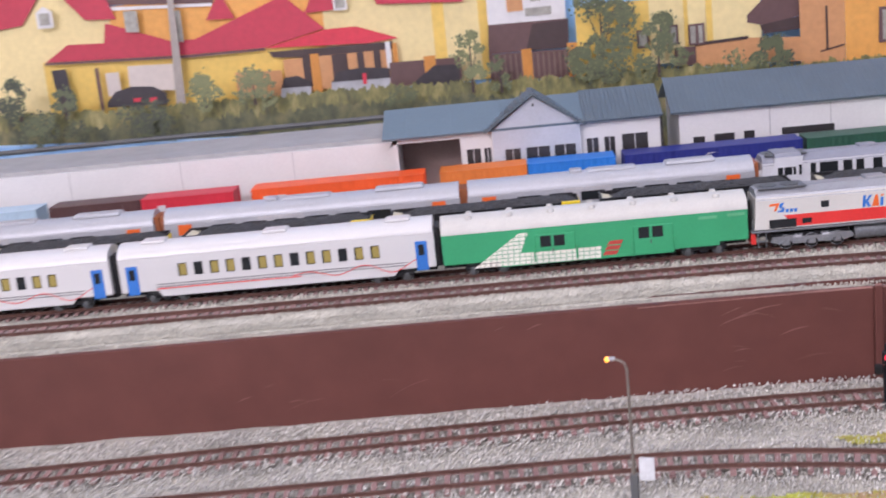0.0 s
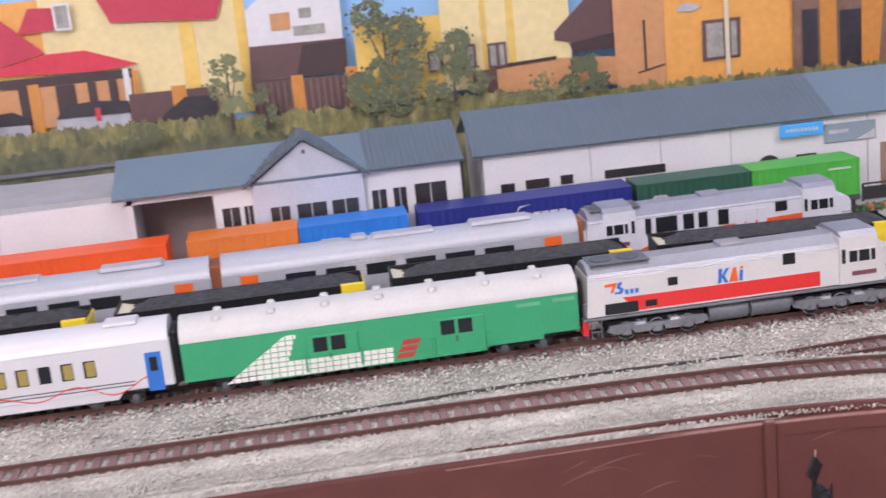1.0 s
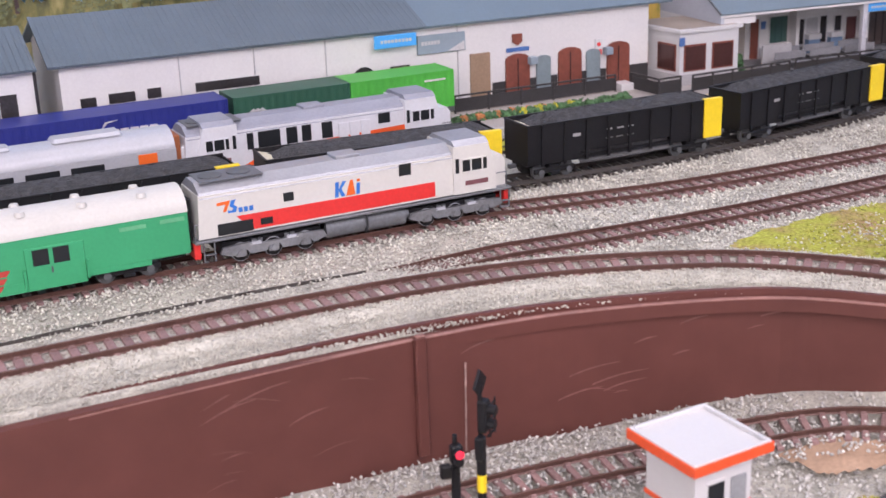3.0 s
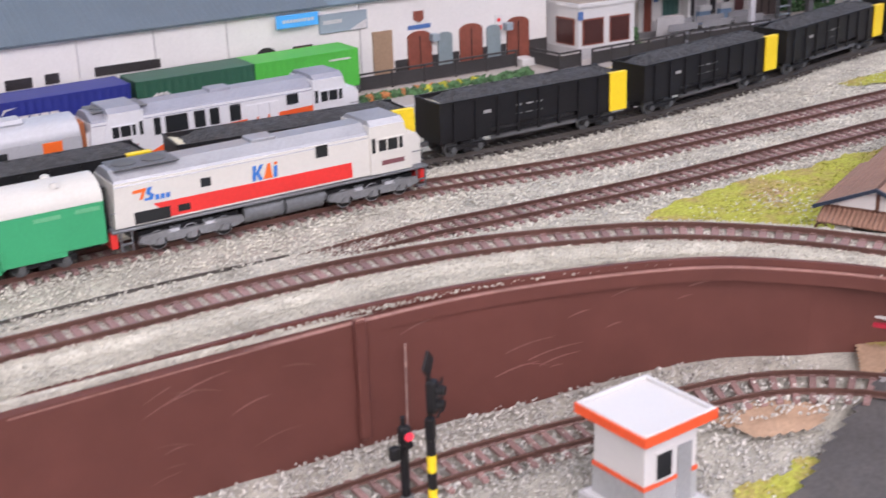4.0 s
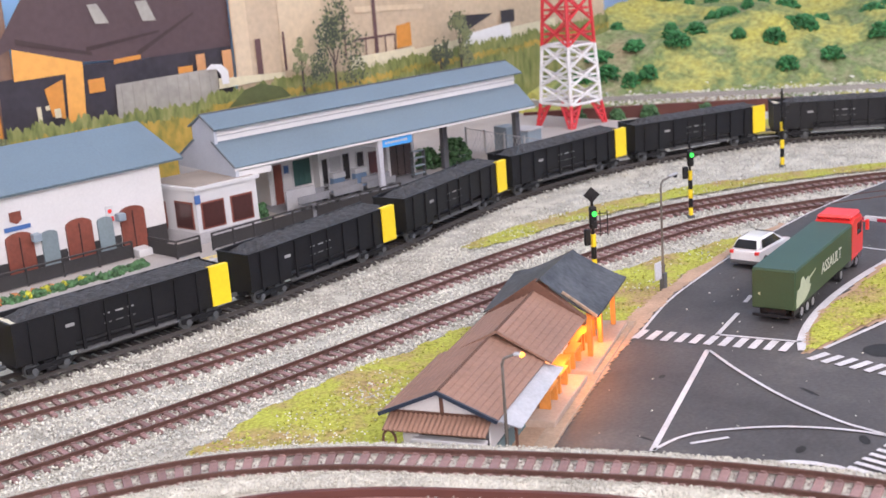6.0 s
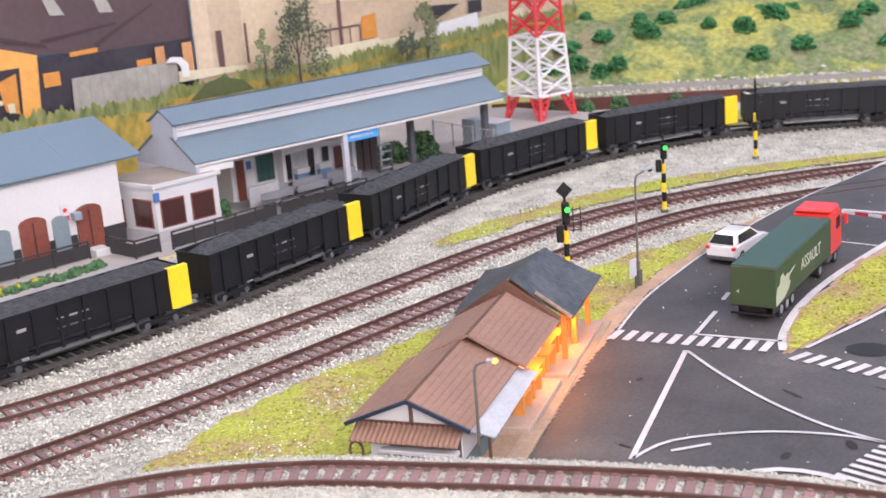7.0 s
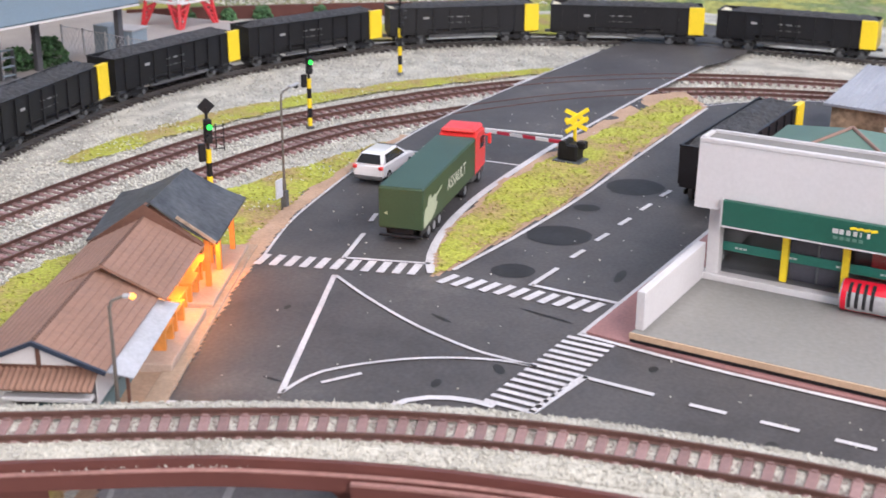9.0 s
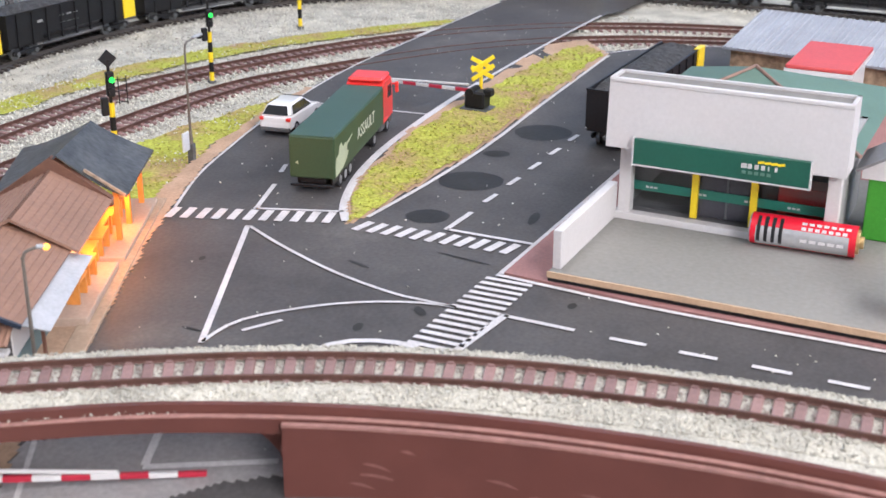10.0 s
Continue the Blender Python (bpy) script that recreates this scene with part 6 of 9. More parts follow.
LEAF = pm("leaf_green", (0.055, 0.13, 0.05), 0.8, var=0.2, island=0.5, bump=0)
LEAFO = pm("orange_flowers", (0.40, 0.15, 0.05), 0.8, var=0.2, island=0.4, bump=0)
LEAFY = pm("yellow_leaf", (0.42, 0.40, 0.03), 0.8, var=0.2, island=0.4, bump=0)
clumps("flower_bed_green", [(19.5 + k * 0.8, 18.0 - k * 0.03 + random.uniform(-0.3, 0.3), 0.0, 0.8, 0.9) for k in range(18)], LEAF, "dense green planting in the platform flower bed", "hedge")
clumps("flower_bed_flowers", [(19.8 + k * 1.3, 18.0, 0.3, 0.3, 0.6) for k in range(6)], LEAFO, "orange flowers in the platform bed", "flowers")
clumps("flower_bed_yellow", [(24.5 + k * 1.3, 17.8, 0.4, 0.3, 0.5) for k in range(4)], LEAFY, "yellow shrubs in the platform bed", "flowers")
mound("grass_bed", [(17, 12.5), (26, 11.6), (34, 12.5), (35, 16.5), (20, 17.5)], -0.15, FLOCK, "yellow green grass beside the platform", 0.3)
clumps("platform_shrub", [(69.5, 22, 0.5, 1.8, 2.4), (67.0, 23, 0.5, 1.4, 1.8), (46.5, 21.0, 0.6, 0.5, 1.2)], LEAF, "dark green shrubs behind the platform roof")

# ---- restaurant with brown roofs beside the road ----
BROOF = pm("brown_tile_roof", (0.26, 0.148, 0.105), 0.65, var=0.16, fine=4, coarse=0.35, bump=0.4, dist=0.05)
RIDGEB = pm("ridge_brown", (0.13, 0.07, 0.05), 0.7, var=0.2)
SLATE = pm("black_slate_roof", (0.060, 0.061, 0.063), 0.45, var=0.6, fine=3, coarse=0.5, bump=0.5, dist=0.06)
NAVY = pm("navy_trim", (0.022, 0.032, 0.055), 0.5)
OWOOD = pm("orange_wood", (0.62, 0.24, 0.05), 0.5, var=0.15, fine=4)
TIMB = pm("brown_timber", (0.13, 0.06, 0.04), 0.6, var=0.2)
PAVE = pm("pink_paving", (0.40, 0.30, 0.24), 0.8, var=0.12)
hs = thing("roadside_restaurant", 21.4, -23.7, 0, 24, "roadside restaurant with brown gabled roofs and white gable", "building")
part("wall", Geo().box(1.95, 14.6, -1.55, 2.3, -0.4, 2.55).prism([(-2.0, 2.5), (2.9, 2.5), (0.5, 3.5)], "x", 1.75, 1.95), CARD, hs)
part("plinth", Geo().box(1.9, 7.5, -1.62, 2.36, -0.5, 0.9), pm("teal_plinth", (0.12, 0.19, 0.2), 0.6), hs)
# brown roofs: a lower front one and a wider rear one; local x runs along the ridge
for x0, x1, yr, zr, ze, yl, yw, n in ((1.3, 8.7, 0.5, 3.72, 2.6, 3.25, -2.15, 16), (8.35, 15.0, 0.15, 4.05, 2.62, 2.95, -2.55, 14)):
    for side, y in (("l", yl), ("r", yw)):
        slope = part("roof_slope", pitched(Geo(), (x0, yr, zr), (x1, yr - 0.05, zr), (x1, y, ze), (x0, y, ze), 0.12), BROOF, hs, "brown tiled roof slope")
        rows = Geo()
        for k in range(1, 9):
            u = k / 9
            yy, zz = yr + (y - yr) * u, zr + (ze - zr) * u
            d = 0.03 if y > yr else -0.03
            rows.add([(x0 + 0.02, yy, zz + 0.004), (x1 - 0.02, yy, zz + 0.004), (x1 - 0.02, yy + d, zz + 0.022), (x0 + 0.02, yy + d, zz + 0.022), (x1 - 0.02, yy + 2 * d, zz - 0.03), (x0 + 0.02, yy + 2 * d, zz - 0.03)], [(0, 1, 2, 3), (3, 2, 4, 5)])
        part("tile_course", rows, BROOF, slope)
    rt = Geo().cyl(0, 0, 0, 0.075, 0.2, "x", 8, 0.06).mesh("ridge_tile", RIDGEB)
    for k in range(int((x1 - x0) / 0.23)):
        part("ridge_tile", rt, RIDGEB, hs, loc=(x0 + k * 0.23, yr, zr + 0.0))
part("barge_board", pitched(pitched(Geo(), (1.18, 0.5, 3.78), (1.32, 0.5, 3.78), (1.32, 3.3, 2.62), (1.18, 3.3, 2.62), 0.16), (1.18, 0.5, 3.78), (1.32, 0.5, 3.78), (1.32, -2.2, 2.62), (1.18, -2.2, 2.62), 0.16), NAVY, hs, "dark blue barge boards")
part("gable_timber", Geo().box(1.68, 1.76, 0.42, 0.58, 2.5, 3.5).box(1.68, 1.76, -1.9, 2.8, 2.48, 2.6), TIMB, hs)
part("porch_roof", pitched(Geo(), (1.75, -1.75, 2.5), (1.75, 2.95, 2.5), (0.72, 2.95, 2.05), (0.72, -1.75, 2.05), 0.06), BROOF, hs, "brown corrugated porch roof")
rib_me = Geo().add([(1.75, -0.09, 2.5), (1.75, 0.0, 2.58), (1.75, 0.09, 2.5), (0.7, -0.09, 2.04), (0.7, 0.0, 2.12), (0.7, 0.09, 2.04)], [(0, 1, 4, 3), (1, 2, 5, 4), (0, 2, 1), (3, 4, 5), (0, 3, 5, 2)]).mesh("corrugation", BROOF)
for k in range(21):
    part("corrugation", rib_me, BROOF, hs, loc=(0, -1.65 + k * 0.225, 0))
part("porch_wall", Geo().box(1.25, 1.95, 1.45, 2.2, -0.5, 2.1), CARD, hs)
# Solid box whose near-black colour paints the shade inside the porch.
part("porch_front", Geo().box(1.5, 1.95, -1.5, 1.45, -0.5, 2.1), pm("porch_shadow", (0.06, 0.058, 0.06), 0.8), hs, "porch front painted dark for the shade inside")
part("porch_window", Geo().box(1.43, 1.5, -0.5, 0.7, 0.3, 1.2), pm("teal_window", (0.03, 0.07, 0.08), 0.3), hs)
part("porch_counter", Geo().box(0.85, 1.35, -1.65, 1.7, 1.5, 1.68, 0.03), WHITE, hs)
ring = Geo()
for k in range(14):
    a, b = 2 * math.pi * k / 14, 2 * math.pi * (k + 1) / 14
    ring.tube((1.0, 2.75 + 0.3 * math.cos(a), 1.5 + 0.42 * math.sin(a)), (1.0, 2.75 + 0.3 * math.cos(b), 1.5 + 0.42 * math.sin(b)), 0.06, 5)
part("wheel_ornament", ring, TIMB, hs, "brown wooden wheel at the porch corner")
part("awning", pitched(Geo(), (1.6, -1.95, 2.5), (8.6, -1.85, 2.5), (9.2, -2.85, 2.08), (2.2, -2.9, 1.95), 0.06), pm("grey_white_sheet", (0.40, 0.41, 0.44), 0.5, var=0.14, coarse=0.6), hs, "grey white sheet awning")
for x in (3.4, 8.4):
    part("awning_post", Geo().box(x - 0.06, x + 0.06, -2.3, -2.18, -0.1, 2.2), TIMB, hs)
# open dining hall under the slate roof
for side, pts_ in (("l", ((14.6, -0.2, 4.75), (20.9, -0.3, 4.55), (22.2, 3.6, 2.75), (14.9, 3.05, 2.75))), ("r", ((14.6, -0.2, 4.75), (20.9, -0.3, 4.55), (21.9, -3.05, 2.75), (15.3, -3.05, 2.6)))):
    a, b, c, d = (Vector(q) for q in pts_)
    bm_ = Geo()
    N = 9
    vv = []
    for layer_ in (0.0, -0.1):
        for i in range(N + 1):
            for j in range(N + 1):
                q = a.lerp(b, i / N).lerp(d.lerp(c, i / N), j / N)
                vv.append((q.x, q.y, q.z + layer_ + (0.06 * noise.noise((q.x * 0.7, q.y * 0.9, 2)) - 0.16 * math.sin(math.pi * j / N)) * (1 if 0 < j else 0)))
    M = (N + 1) ** 2
    ff = [(i * (N + 1) + j, (i + 1) * (N + 1) + j, (i + 1) * (N + 1) + j + 1, i * (N + 1) + j + 1) for i in range(N) for j in range(N)]
    ff += [tuple(M + q for q in f[::-1]) for f in ff[: N * N]]
    rim = [i * (N + 1) for i in range(N + 1)] + [N * (N + 1) + j for j in range(1, N + 1)] + [i * (N + 1) + N for i in range(N - 1, -1, -1)] + [j for j in range(N - 1, 0, -1)]
    ff += [(rim[k], rim[(k + 1) % len(rim)], M + rim[(k + 1) % len(rim)], M + rim[k]) for k in range(len(rim))]
    part("roof_slope", bm_.add(vv, ff), SLATE, hs, "sagging black slate roof slope", smooth=True)
part("roof_edge", pitched(Geo(), (15.0, -1.3, 3.98), (15.12, -1.3, 3.98), (15.3, -3.05, 2.68), (15.18, -3.05, 2.68), 0.14), pm("worn_wood", (0.30, 0.22, 0.16), 0.7, var=0.5, fine=3), hs, "worn pale wooden roof edge")
part("rear_wall", Geo().box(15.2, 21.2, 1.2, 2.6, -0.3, 2.7), OWOOD, hs, "orange inner wall")
for x in (15.6, 17.8, 20.8):
    part("post", Geo().box(x - 0.13, x + 0.13, -2.6, -2.35, -0.1, 2.8, 0.02), OWOOD, hs)
part("inner_gable", Geo().prism([(-2.5, 2.3), (2.9, 2.3), (2.9, 2.7), (0.1, 4.65), (-2.5, 2.7)], "x", 14.6, 15.0), TIMB, hs)
part("cross_beam", Geo().box(15.5, 20.9, -2.6, -2.4, 2.5, 2.75, 0.02), OWOOD, hs)
part("pavement", Geo().box(6.6, 12.6, -3.05, -1.5, -0.3, 0.42, 0.04), PAVE, hs, "pale raised terrace slab")
part("pavement", Geo().box(13.4, 21.4, -3.15, -1.2, -0.3, 0.3, 0.04), PAVE, hs, "pale raised terrace slab")
part("kerb", Geo().box(2.0, 22.0, -3.5, -2.6, -0.3, 0.12, 0.03), pm("brown_kerb", (0.34, 0.25, 0.18), 0.8, var=0.2), hs)
for x, y, z in ((8.6, -2.2, 0.42), (10.6, -2.15, 0.42), (12.1, -1.9, 0.42), (14.2, -1.9, 0.3), (15.6, -1.6, 0.3), (17.0, -1.7, 0.3), (19.3, -1.7, 0.3)):
    t = thing("cafe_table", 0, 0, 0, 0, "orange wooden cafe table on the terrace", "table", "cafe tables")
    t.matrix_basis = Matrix.Translation(Vector((21.4, -23.7, z)) * CM) @ Matrix.Rotation(radians(24), 4, "Z") @ Matrix.Translation(Vector((x, y, 0)) * CM)
    part("tabletop", Geo().box(-0.75, 0.75, -0.3, 0.3, 0.82, 0.95, 0.02), OWOOD, t)
    for sx in (-0.6, 0.6):
        part("leg", Geo().box(sx - 0.1, sx + 0.1, -0.26, 0.26, 0, 0.84), OWOOD, t)
lampd = bpy.data.lights.new("cafe_lamp", "POINT")
lampd.energy, lampd.color, lampd.shadow_soft_size = 0.05, (1.0, 0.30, 0.02), 0.009
lo = new("cafe_lamp", lampd)
lo.location = Vector((21.4, -23.7, 0)) * CM + Matrix.Rotation(radians(24), 3, "Z") @ (Vector((16.8, -2.1, 1.9)) * CM)
lampd2 = lampd.copy()
lampd2.energy = 0.03
lo2 = new("cafe_lamp", lampd2)
lo2.location = Vector((21.4, -23.7, 0)) * CM + Matrix.Rotation(radians(24), 3, "Z") @ (Vector((11.6, -2.45, 1.7)) * CM)

# ---- lamps, signals, barriers ----
POLE = pm("pole_grey", (0.17, 0.15, 0.13), 0.45, 0.3)
GLOW = glow("warm_bulb", (1.0, 0.42, 0.05), 1.7)
GREENL = glow("green_signal", (0.01, 0.75, 0.06), 1.3)
REDL = glow("red_signal", (0.8, 0.03, 0.06), 0.5)


def street_lamp(x, y, z, h, rz, lit, label, board=False):
    s = thing("street_lamp", x, y, z, rz, label, "street lamp", "street lamps")
    part("pole", Geo().cyl(0, 0, 0, 0.13, h * 0.25, "z", 10, 0.11).cyl(0, 0, h * 0.25, 0.08, h * 0.7, "z", 8, 0.06), POLE, s)
    arm = Geo()
    pts = [(0, 0, h * 0.93), (0.08, 0, h * 0.98), (0.3, 0, h), (0.6 if lit else 1.5, 0, h + 0.1)]
    for a, b in zip(pts, pts[1:]):
        arm.tube(a, b, 0.06, 8)
    part("arm", arm, POLE, s)
    hd = part("head", Geo().box(0.5 if lit else 1.0, 0.85 if lit else 2.0, -0.11, 0.11, h + 0.02, h + 0.16, 0.04), pm("lamp_head", (0.42, 0.43, 0.45), 0.4, 0.3), s)
    if lit:
        part("bulb", Geo().cyl(0.85, 0, h - 0.04, 0.08, 0.1, "z", 12, 0.15).cyl(0.85, 0, h + 0.06, 0.15, 0.1, "z", 12, 0.08), GLOW, hd, "glowing amber bulb")
    else:
        part("bulb", Geo().cyl(1.75, 0, h - 0.1, 0.14, 0.13, "z", 10), GLASS, hd)
    if board:
        part("notice_board", Geo().box(-0.95, -0.25, -0.05, 0.05, 0.9, 2.0, 0.02), pm("board_grey", (0.55, 0.57, 0.6), 0.5), s, "grey notice board")
        part("base_box", Geo().box(-0.18, 0.18, -0.18, 0.18, 0, 1.2, 0.03), DGREY, s)
    return s


street_lamp(49.1, -15.5, -0.2, 6.9, 5, False, "grey street lamp with notice board on the verge", True)
street_lamp(24.0, -25.1, -0.2, 5.5, -55, True, "lit street lamp beside the brown roofed restaurant")
street_lamp(-16.9, -32.4, -2.5, 6.6, 165, True, "lit street lamp on the lower gravel level", True)


def colour_light(x, y, z, h, rz, label, top, ladder=True, light=GREENL, banded=True):
    s = thing("railway_signal", x, y, z, rz, label, "railway signal", "railway signals")
    bands = 5
    ph = h * 0.62
    for k in range(bands):
        part("pole_band", Geo().cyl(0, 0, ph * k / bands, 0.17, ph / bands, "z", 10), YELLOW if banded and k % 2 == 0 else BLACK, s)
    part("pole", Geo().cyl(0, 0, ph, 0.09, h - ph, "z", 8), BLACK, s)
    hd = part("head", Geo().box(-0.22, 0.22, -0.3, 0.05, h * 0.68, h * 0.9, 0.06), BLACK, s)
    part("visor", Geo().cyl(0, -0.55, h * 0.84, 0.17, 0.26, "y", 10).cyl(0, -0.55, h * 0.74, 0.17, 0.26, "y", 10), BLACK, hd)
    part("lens", Geo().cyl(0, -0.6, h * 0.84, 0.16, 0.08, "y", 14), light, hd)
    if top:
        part("diamond_board", Geo().prism([(-0.5, h + 0.05), (0, h - 0.45), (0.5, h + 0.05), (0, h + 0.55)], "y", -0.05, 0.05), BLACK, s)
    part("small_head", Geo().box(-0.6, -0.2, -0.3, 0, h * 0.52, h * 0.68, 0.05), BLACK, s)
    if ladder:
        g = Geo().box(0.4, 0.45, -0.2, -0.15, h * 0.6, h * 0.85).box(0.85, 0.9, -0.2, -0.15, h * 0.6, h * 0.85)
        for k in range(3):
            g.box(0.2, 0.9, -0.2, -0.15, h * (0.62 + 0.1 * k), h * (0.62 + 0.1 * k) + 0.05)
        part("cage", g, BLACK, s)
    part("foot", Geo().box(-0.25, 0.25, -0.25, 0.25, -0.15, 0.1, 0.03), DGREY, s)
    return s


colour_light(46.6, -12.2, -0.3, 6.3, -38, "black and yellow railway signal showing green", True)
colour_light(65.8, -6.3, -0.3, 5.7, -40, "black and yellow railway signal showing green, no board", False, False)
colour_light(84.4, -3.2, -0.3, 6.2, 40, "black and yellow railway signal with diamond board", True, False, BLACK)
colour_light(-2.4, -24.4, -2.5, 5.4, 38, "black and yellow railway signal on the lower level", True, True, BLACK)
colour_light(-2.9, -23.4, -2.5, 3.2, -10, "small black railway signal showing red", False, False, REDL, False)


BOOMR = pm("boom_crimson", (0.42, 0.02, 0.045), 0.45, var=0.1)


def barrier(x, y, z, rz, L, label, side=0.0):
    b = thing("crossing_barrier", x, y, z, rz, label, "barrier", "level crossing barriers")
    n = 9
    for k in range(n):
        part("boom_band", Geo().box(0.4 + L * k / n, 0.4 + L * (k + 1) / n, -0.09, 0.09, 1.02 - 0.01 * k, 1.24 - 0.015 * k, 0.02), BOOMR if k % 2 == 0 else WHITE, b)
    part("boom_rod", Geo().tube((0.4, 0.0, 1.5), (0.4 + L * 0.66, 0.0, 1.2), 0.08, 8), WHITE, b, "thin white upper rod of the boom")
    part("motor_box", Geo().box(-0.9, 0.5, side - 0.55, side + 0.55, 0.1, 1.2, 0.12).cyl(0.1, side - 0.6, 1.1, 0.3, 1.2, "y", 10), BLACK, b)
    part("counterweight", Geo().box(-1.3, -0.7, side - 0.3, side + 0.3, 0.9, 1.4, 0.08), BLACK, b)
    part("base", Geo().box(-1.2, 0.7, side - 0.75, side + 0.75, 0.0, 0.1, 0.02), DGREY, b)
    if side:
        part("axle", Geo().tube((0.4, 0.0, 1.13), (0.4, side, 1.13), 0.1, 8), BLACK, b)
    return b


barrier(65.5, -26.2, 0.08, 86, 8.6, "red and white crossing barrier lowered across the road")
barrier(17.4, -26.15, -1.25, -62.7, 8.4, "red and white barrier at the lower crossing", 1.7)
cb = thing("crossbuck_sign", 66.4, -26.3, 0.08, -45, "yellow double crossbuck warning sign", "road sign")
part("post", Geo().cyl(0, 0, 0, 0.12, 2.85, "z", 10), YELLOW, cb)
for z in (2.2, 2.78):
    for a in (28, -28):
        g = Geo().box(-0.88, 0.88, -0.06, 0.06, -0.14, 0.14, 0.02)
        g.move(Matrix.Translation((0, -0.15 if a > 0 else -0.27, z)) @ Matrix.Rotation(radians(a), 4, "Y"))
        part("cross_board", g, YELLOW, cb)

# ---- vehicles ----
TYRE = pm("tyre", (0.018, 0.018, 0.02), 0.8)
RIM = pm("rim", (0.45, 0.45, 0.47), 0.35, 0.8)


def wheel(parent, x, y, r, w=0.35):
    t = part("tyre", Geo().cyl(x, y - w / 2, r, r, w, "y", 18), TYRE, parent)
    part("rim", Geo().cyl(x, y - w / 2 - 0.02, r, r * 0.58, w + 0.04, "y", 14), RIM, t)


tk = thing("articulated_lorry", 46.8, -24.4, 0, 11.3, "dark green box trailer lorry with red cab", "lorry")
tk.scale = (0.82, 0.82, 0.82)
TGREEN = pm("trailer_green", (0.034, 0.068, 0.030), 0.5, var=0.08, coarse=0.3)
TTOP = pm("trailer_top", (0.036, 0.078, 0.055), 0.5, var=0.1, coarse=0.3)
part("trailer_box", Geo().box(0, 13.0, -1.5, 1.5, 1.0, 3.75, 0.08), TGREEN, tk)
part("trailer_roof", Geo().box(0.05, 12.95, -1.45, 1.45, 3.74, 3.82, 0.03), TTOP, tk)
part("chassis", Geo().box(0.2, 12.5, -0.8, 0.8, 0.65, 1.02).box(-0.1, 0.15, -1.45, 1.45, 0.45, 0.62, 0.03).box(0.1, 5.0, -1.35, -1.25, 0.6, 1.0), BLACK, tk)
part("decal", Geo().prism([(0.25, 1.1), (1.9, 1.25), (2.9, 1.6), (3.3, 2.0), (2.9, 2.15), (3.1, 2.5), (2.6, 2.75), (2.0, 2.6), (1.7, 3.0), (1.2, 2.9), (1.0, 2.4), (0.4, 2.3), (0.2, 1.7)], "y", -1.515, -1.49).prism([(2.9, 2.4), (4.3, 2.75), (4.3, 2.85), (2.9, 2.6)], "y", -1.515, -1.49), pm("decal_pale", (0.42, 0.46, 0.33), 0.6), tk, "pale tank silhouette decal")
fc = bpy.data.curves.new("lettering", "FONT")
fc.body, fc.size, fc.extrude = "ASSAULT", 1.15 * CM, 0.0001
fo = new("lettering", fc)
fo.parent = tk
fo.location, fo.rotation_euler = Vector((5.6, -1.52, 2.0)) * CM, (radians(90), 0, 0)
fc.materials.append(pm("lettering_pale", (0.55, 0.56, 0.48), 0.6))
part("cab", soften(Geo().prism([(13.3, 0.9), (16.3, 0.9), (16.3, 2.4), (16.0, 3.9), (13.9, 4.0), (13.3, 3.7)], "y", -1.4, 1.4), 0.1), REDP, tk, "glossy red cab")
part("cab_roof", Geo().box(13.4, 15.9, -1.3, 1.3, 3.9, 4.25, 0.15), REDP, tk)
part("windscreen", Geo().prism([(16.28, 2.5), (16.33, 2.5), (16.05, 3.7), (16.0, 3.7)], "y", -1.25, 1.25), GLASS, tk)
part("side_window", Geo().box(14.7, 15.8, -1.42, 1.42, 2.5, 3.4, 0.02), GLASS, tk)
part("cab_base", Geo().box(13.0, 16.4, -1.3, 1.3, 0.35, 0.95, 0.08), DGREY, tk)
for s in (-1, 1):
    part("mirror", Geo().box(16.0, 16.3, s * 1.75 - 0.12, s * 1.75 + 0.12, 2.6, 3.4, 0.04).box(16.05, 16.2, min(s * 1.4, s * 1.7), max(s * 1.4, s * 1.7), 3.2, 3.3), REDP, tk)
    part("fender", Geo().box(13.2, 14.8, s * 1.32 - 0.12, s * 1.32 + 0.12, 0.9, 1.2, 0.05), REDP, tk)
    for x in (1.7, 2.9, 4.1, 10.7, 14.6):
        wheel(tk, x, s * 1.2, 0.5)
part("rear_mark", Geo().prism([(0.9, 1.9), (1.1, 2.02), (0.9, 2.15)], "x", -0.03, 0.0), pm("pale_mark", (0.40, 0.42, 0.28), 0.6), tk)

car = thing("white_hatchback", 55.1, -17.45, 0, 6, "small white hatchback car on the road", "car")
CARW = pm("car_white", (0.76, 0.76, 0.77), 0.2, var=0.03, bump=0)
part("body", soften(Geo().prism([(0.0, 0.35), (5.1, 0.35), (5.15, 0.85), (4.3, 1.12), (3.7, 1.2), (0.05, 1.25), (-0.05, 0.85)], "y", -1.0, 1.0), 0.13, 3), CARW, car, smooth=True)
part("cabin", soften(Geo().add([(0.1, -0.95, 1.2), (3.9, -0.95, 1.15), (3.9, 0.95, 1.15), (0.1, 0.95, 1.2), (0.65, -0.72, 1.82), (2.7, -0.72, 1.85), (2.7, 0.72, 1.85), (0.65, 0.72, 1.82)], [(0, 1, 5, 4), (1, 2, 6, 5), (2, 3, 7, 6), (3, 0, 4, 7), (4, 5, 6, 7), (3, 2, 1, 0)]), 0.12, 3), CARW, car, smooth=True)
part("rear_window", Geo().add([(0.16, -0.8, 1.25), (0.16, 0.8, 1.25), (0.55, 0.62, 1.72), (0.55, -0.62, 1.72)], [(0, 1, 2, 3)]).move(Matrix.Translation((-0.05, 0, 0.04))), GLASS, car)
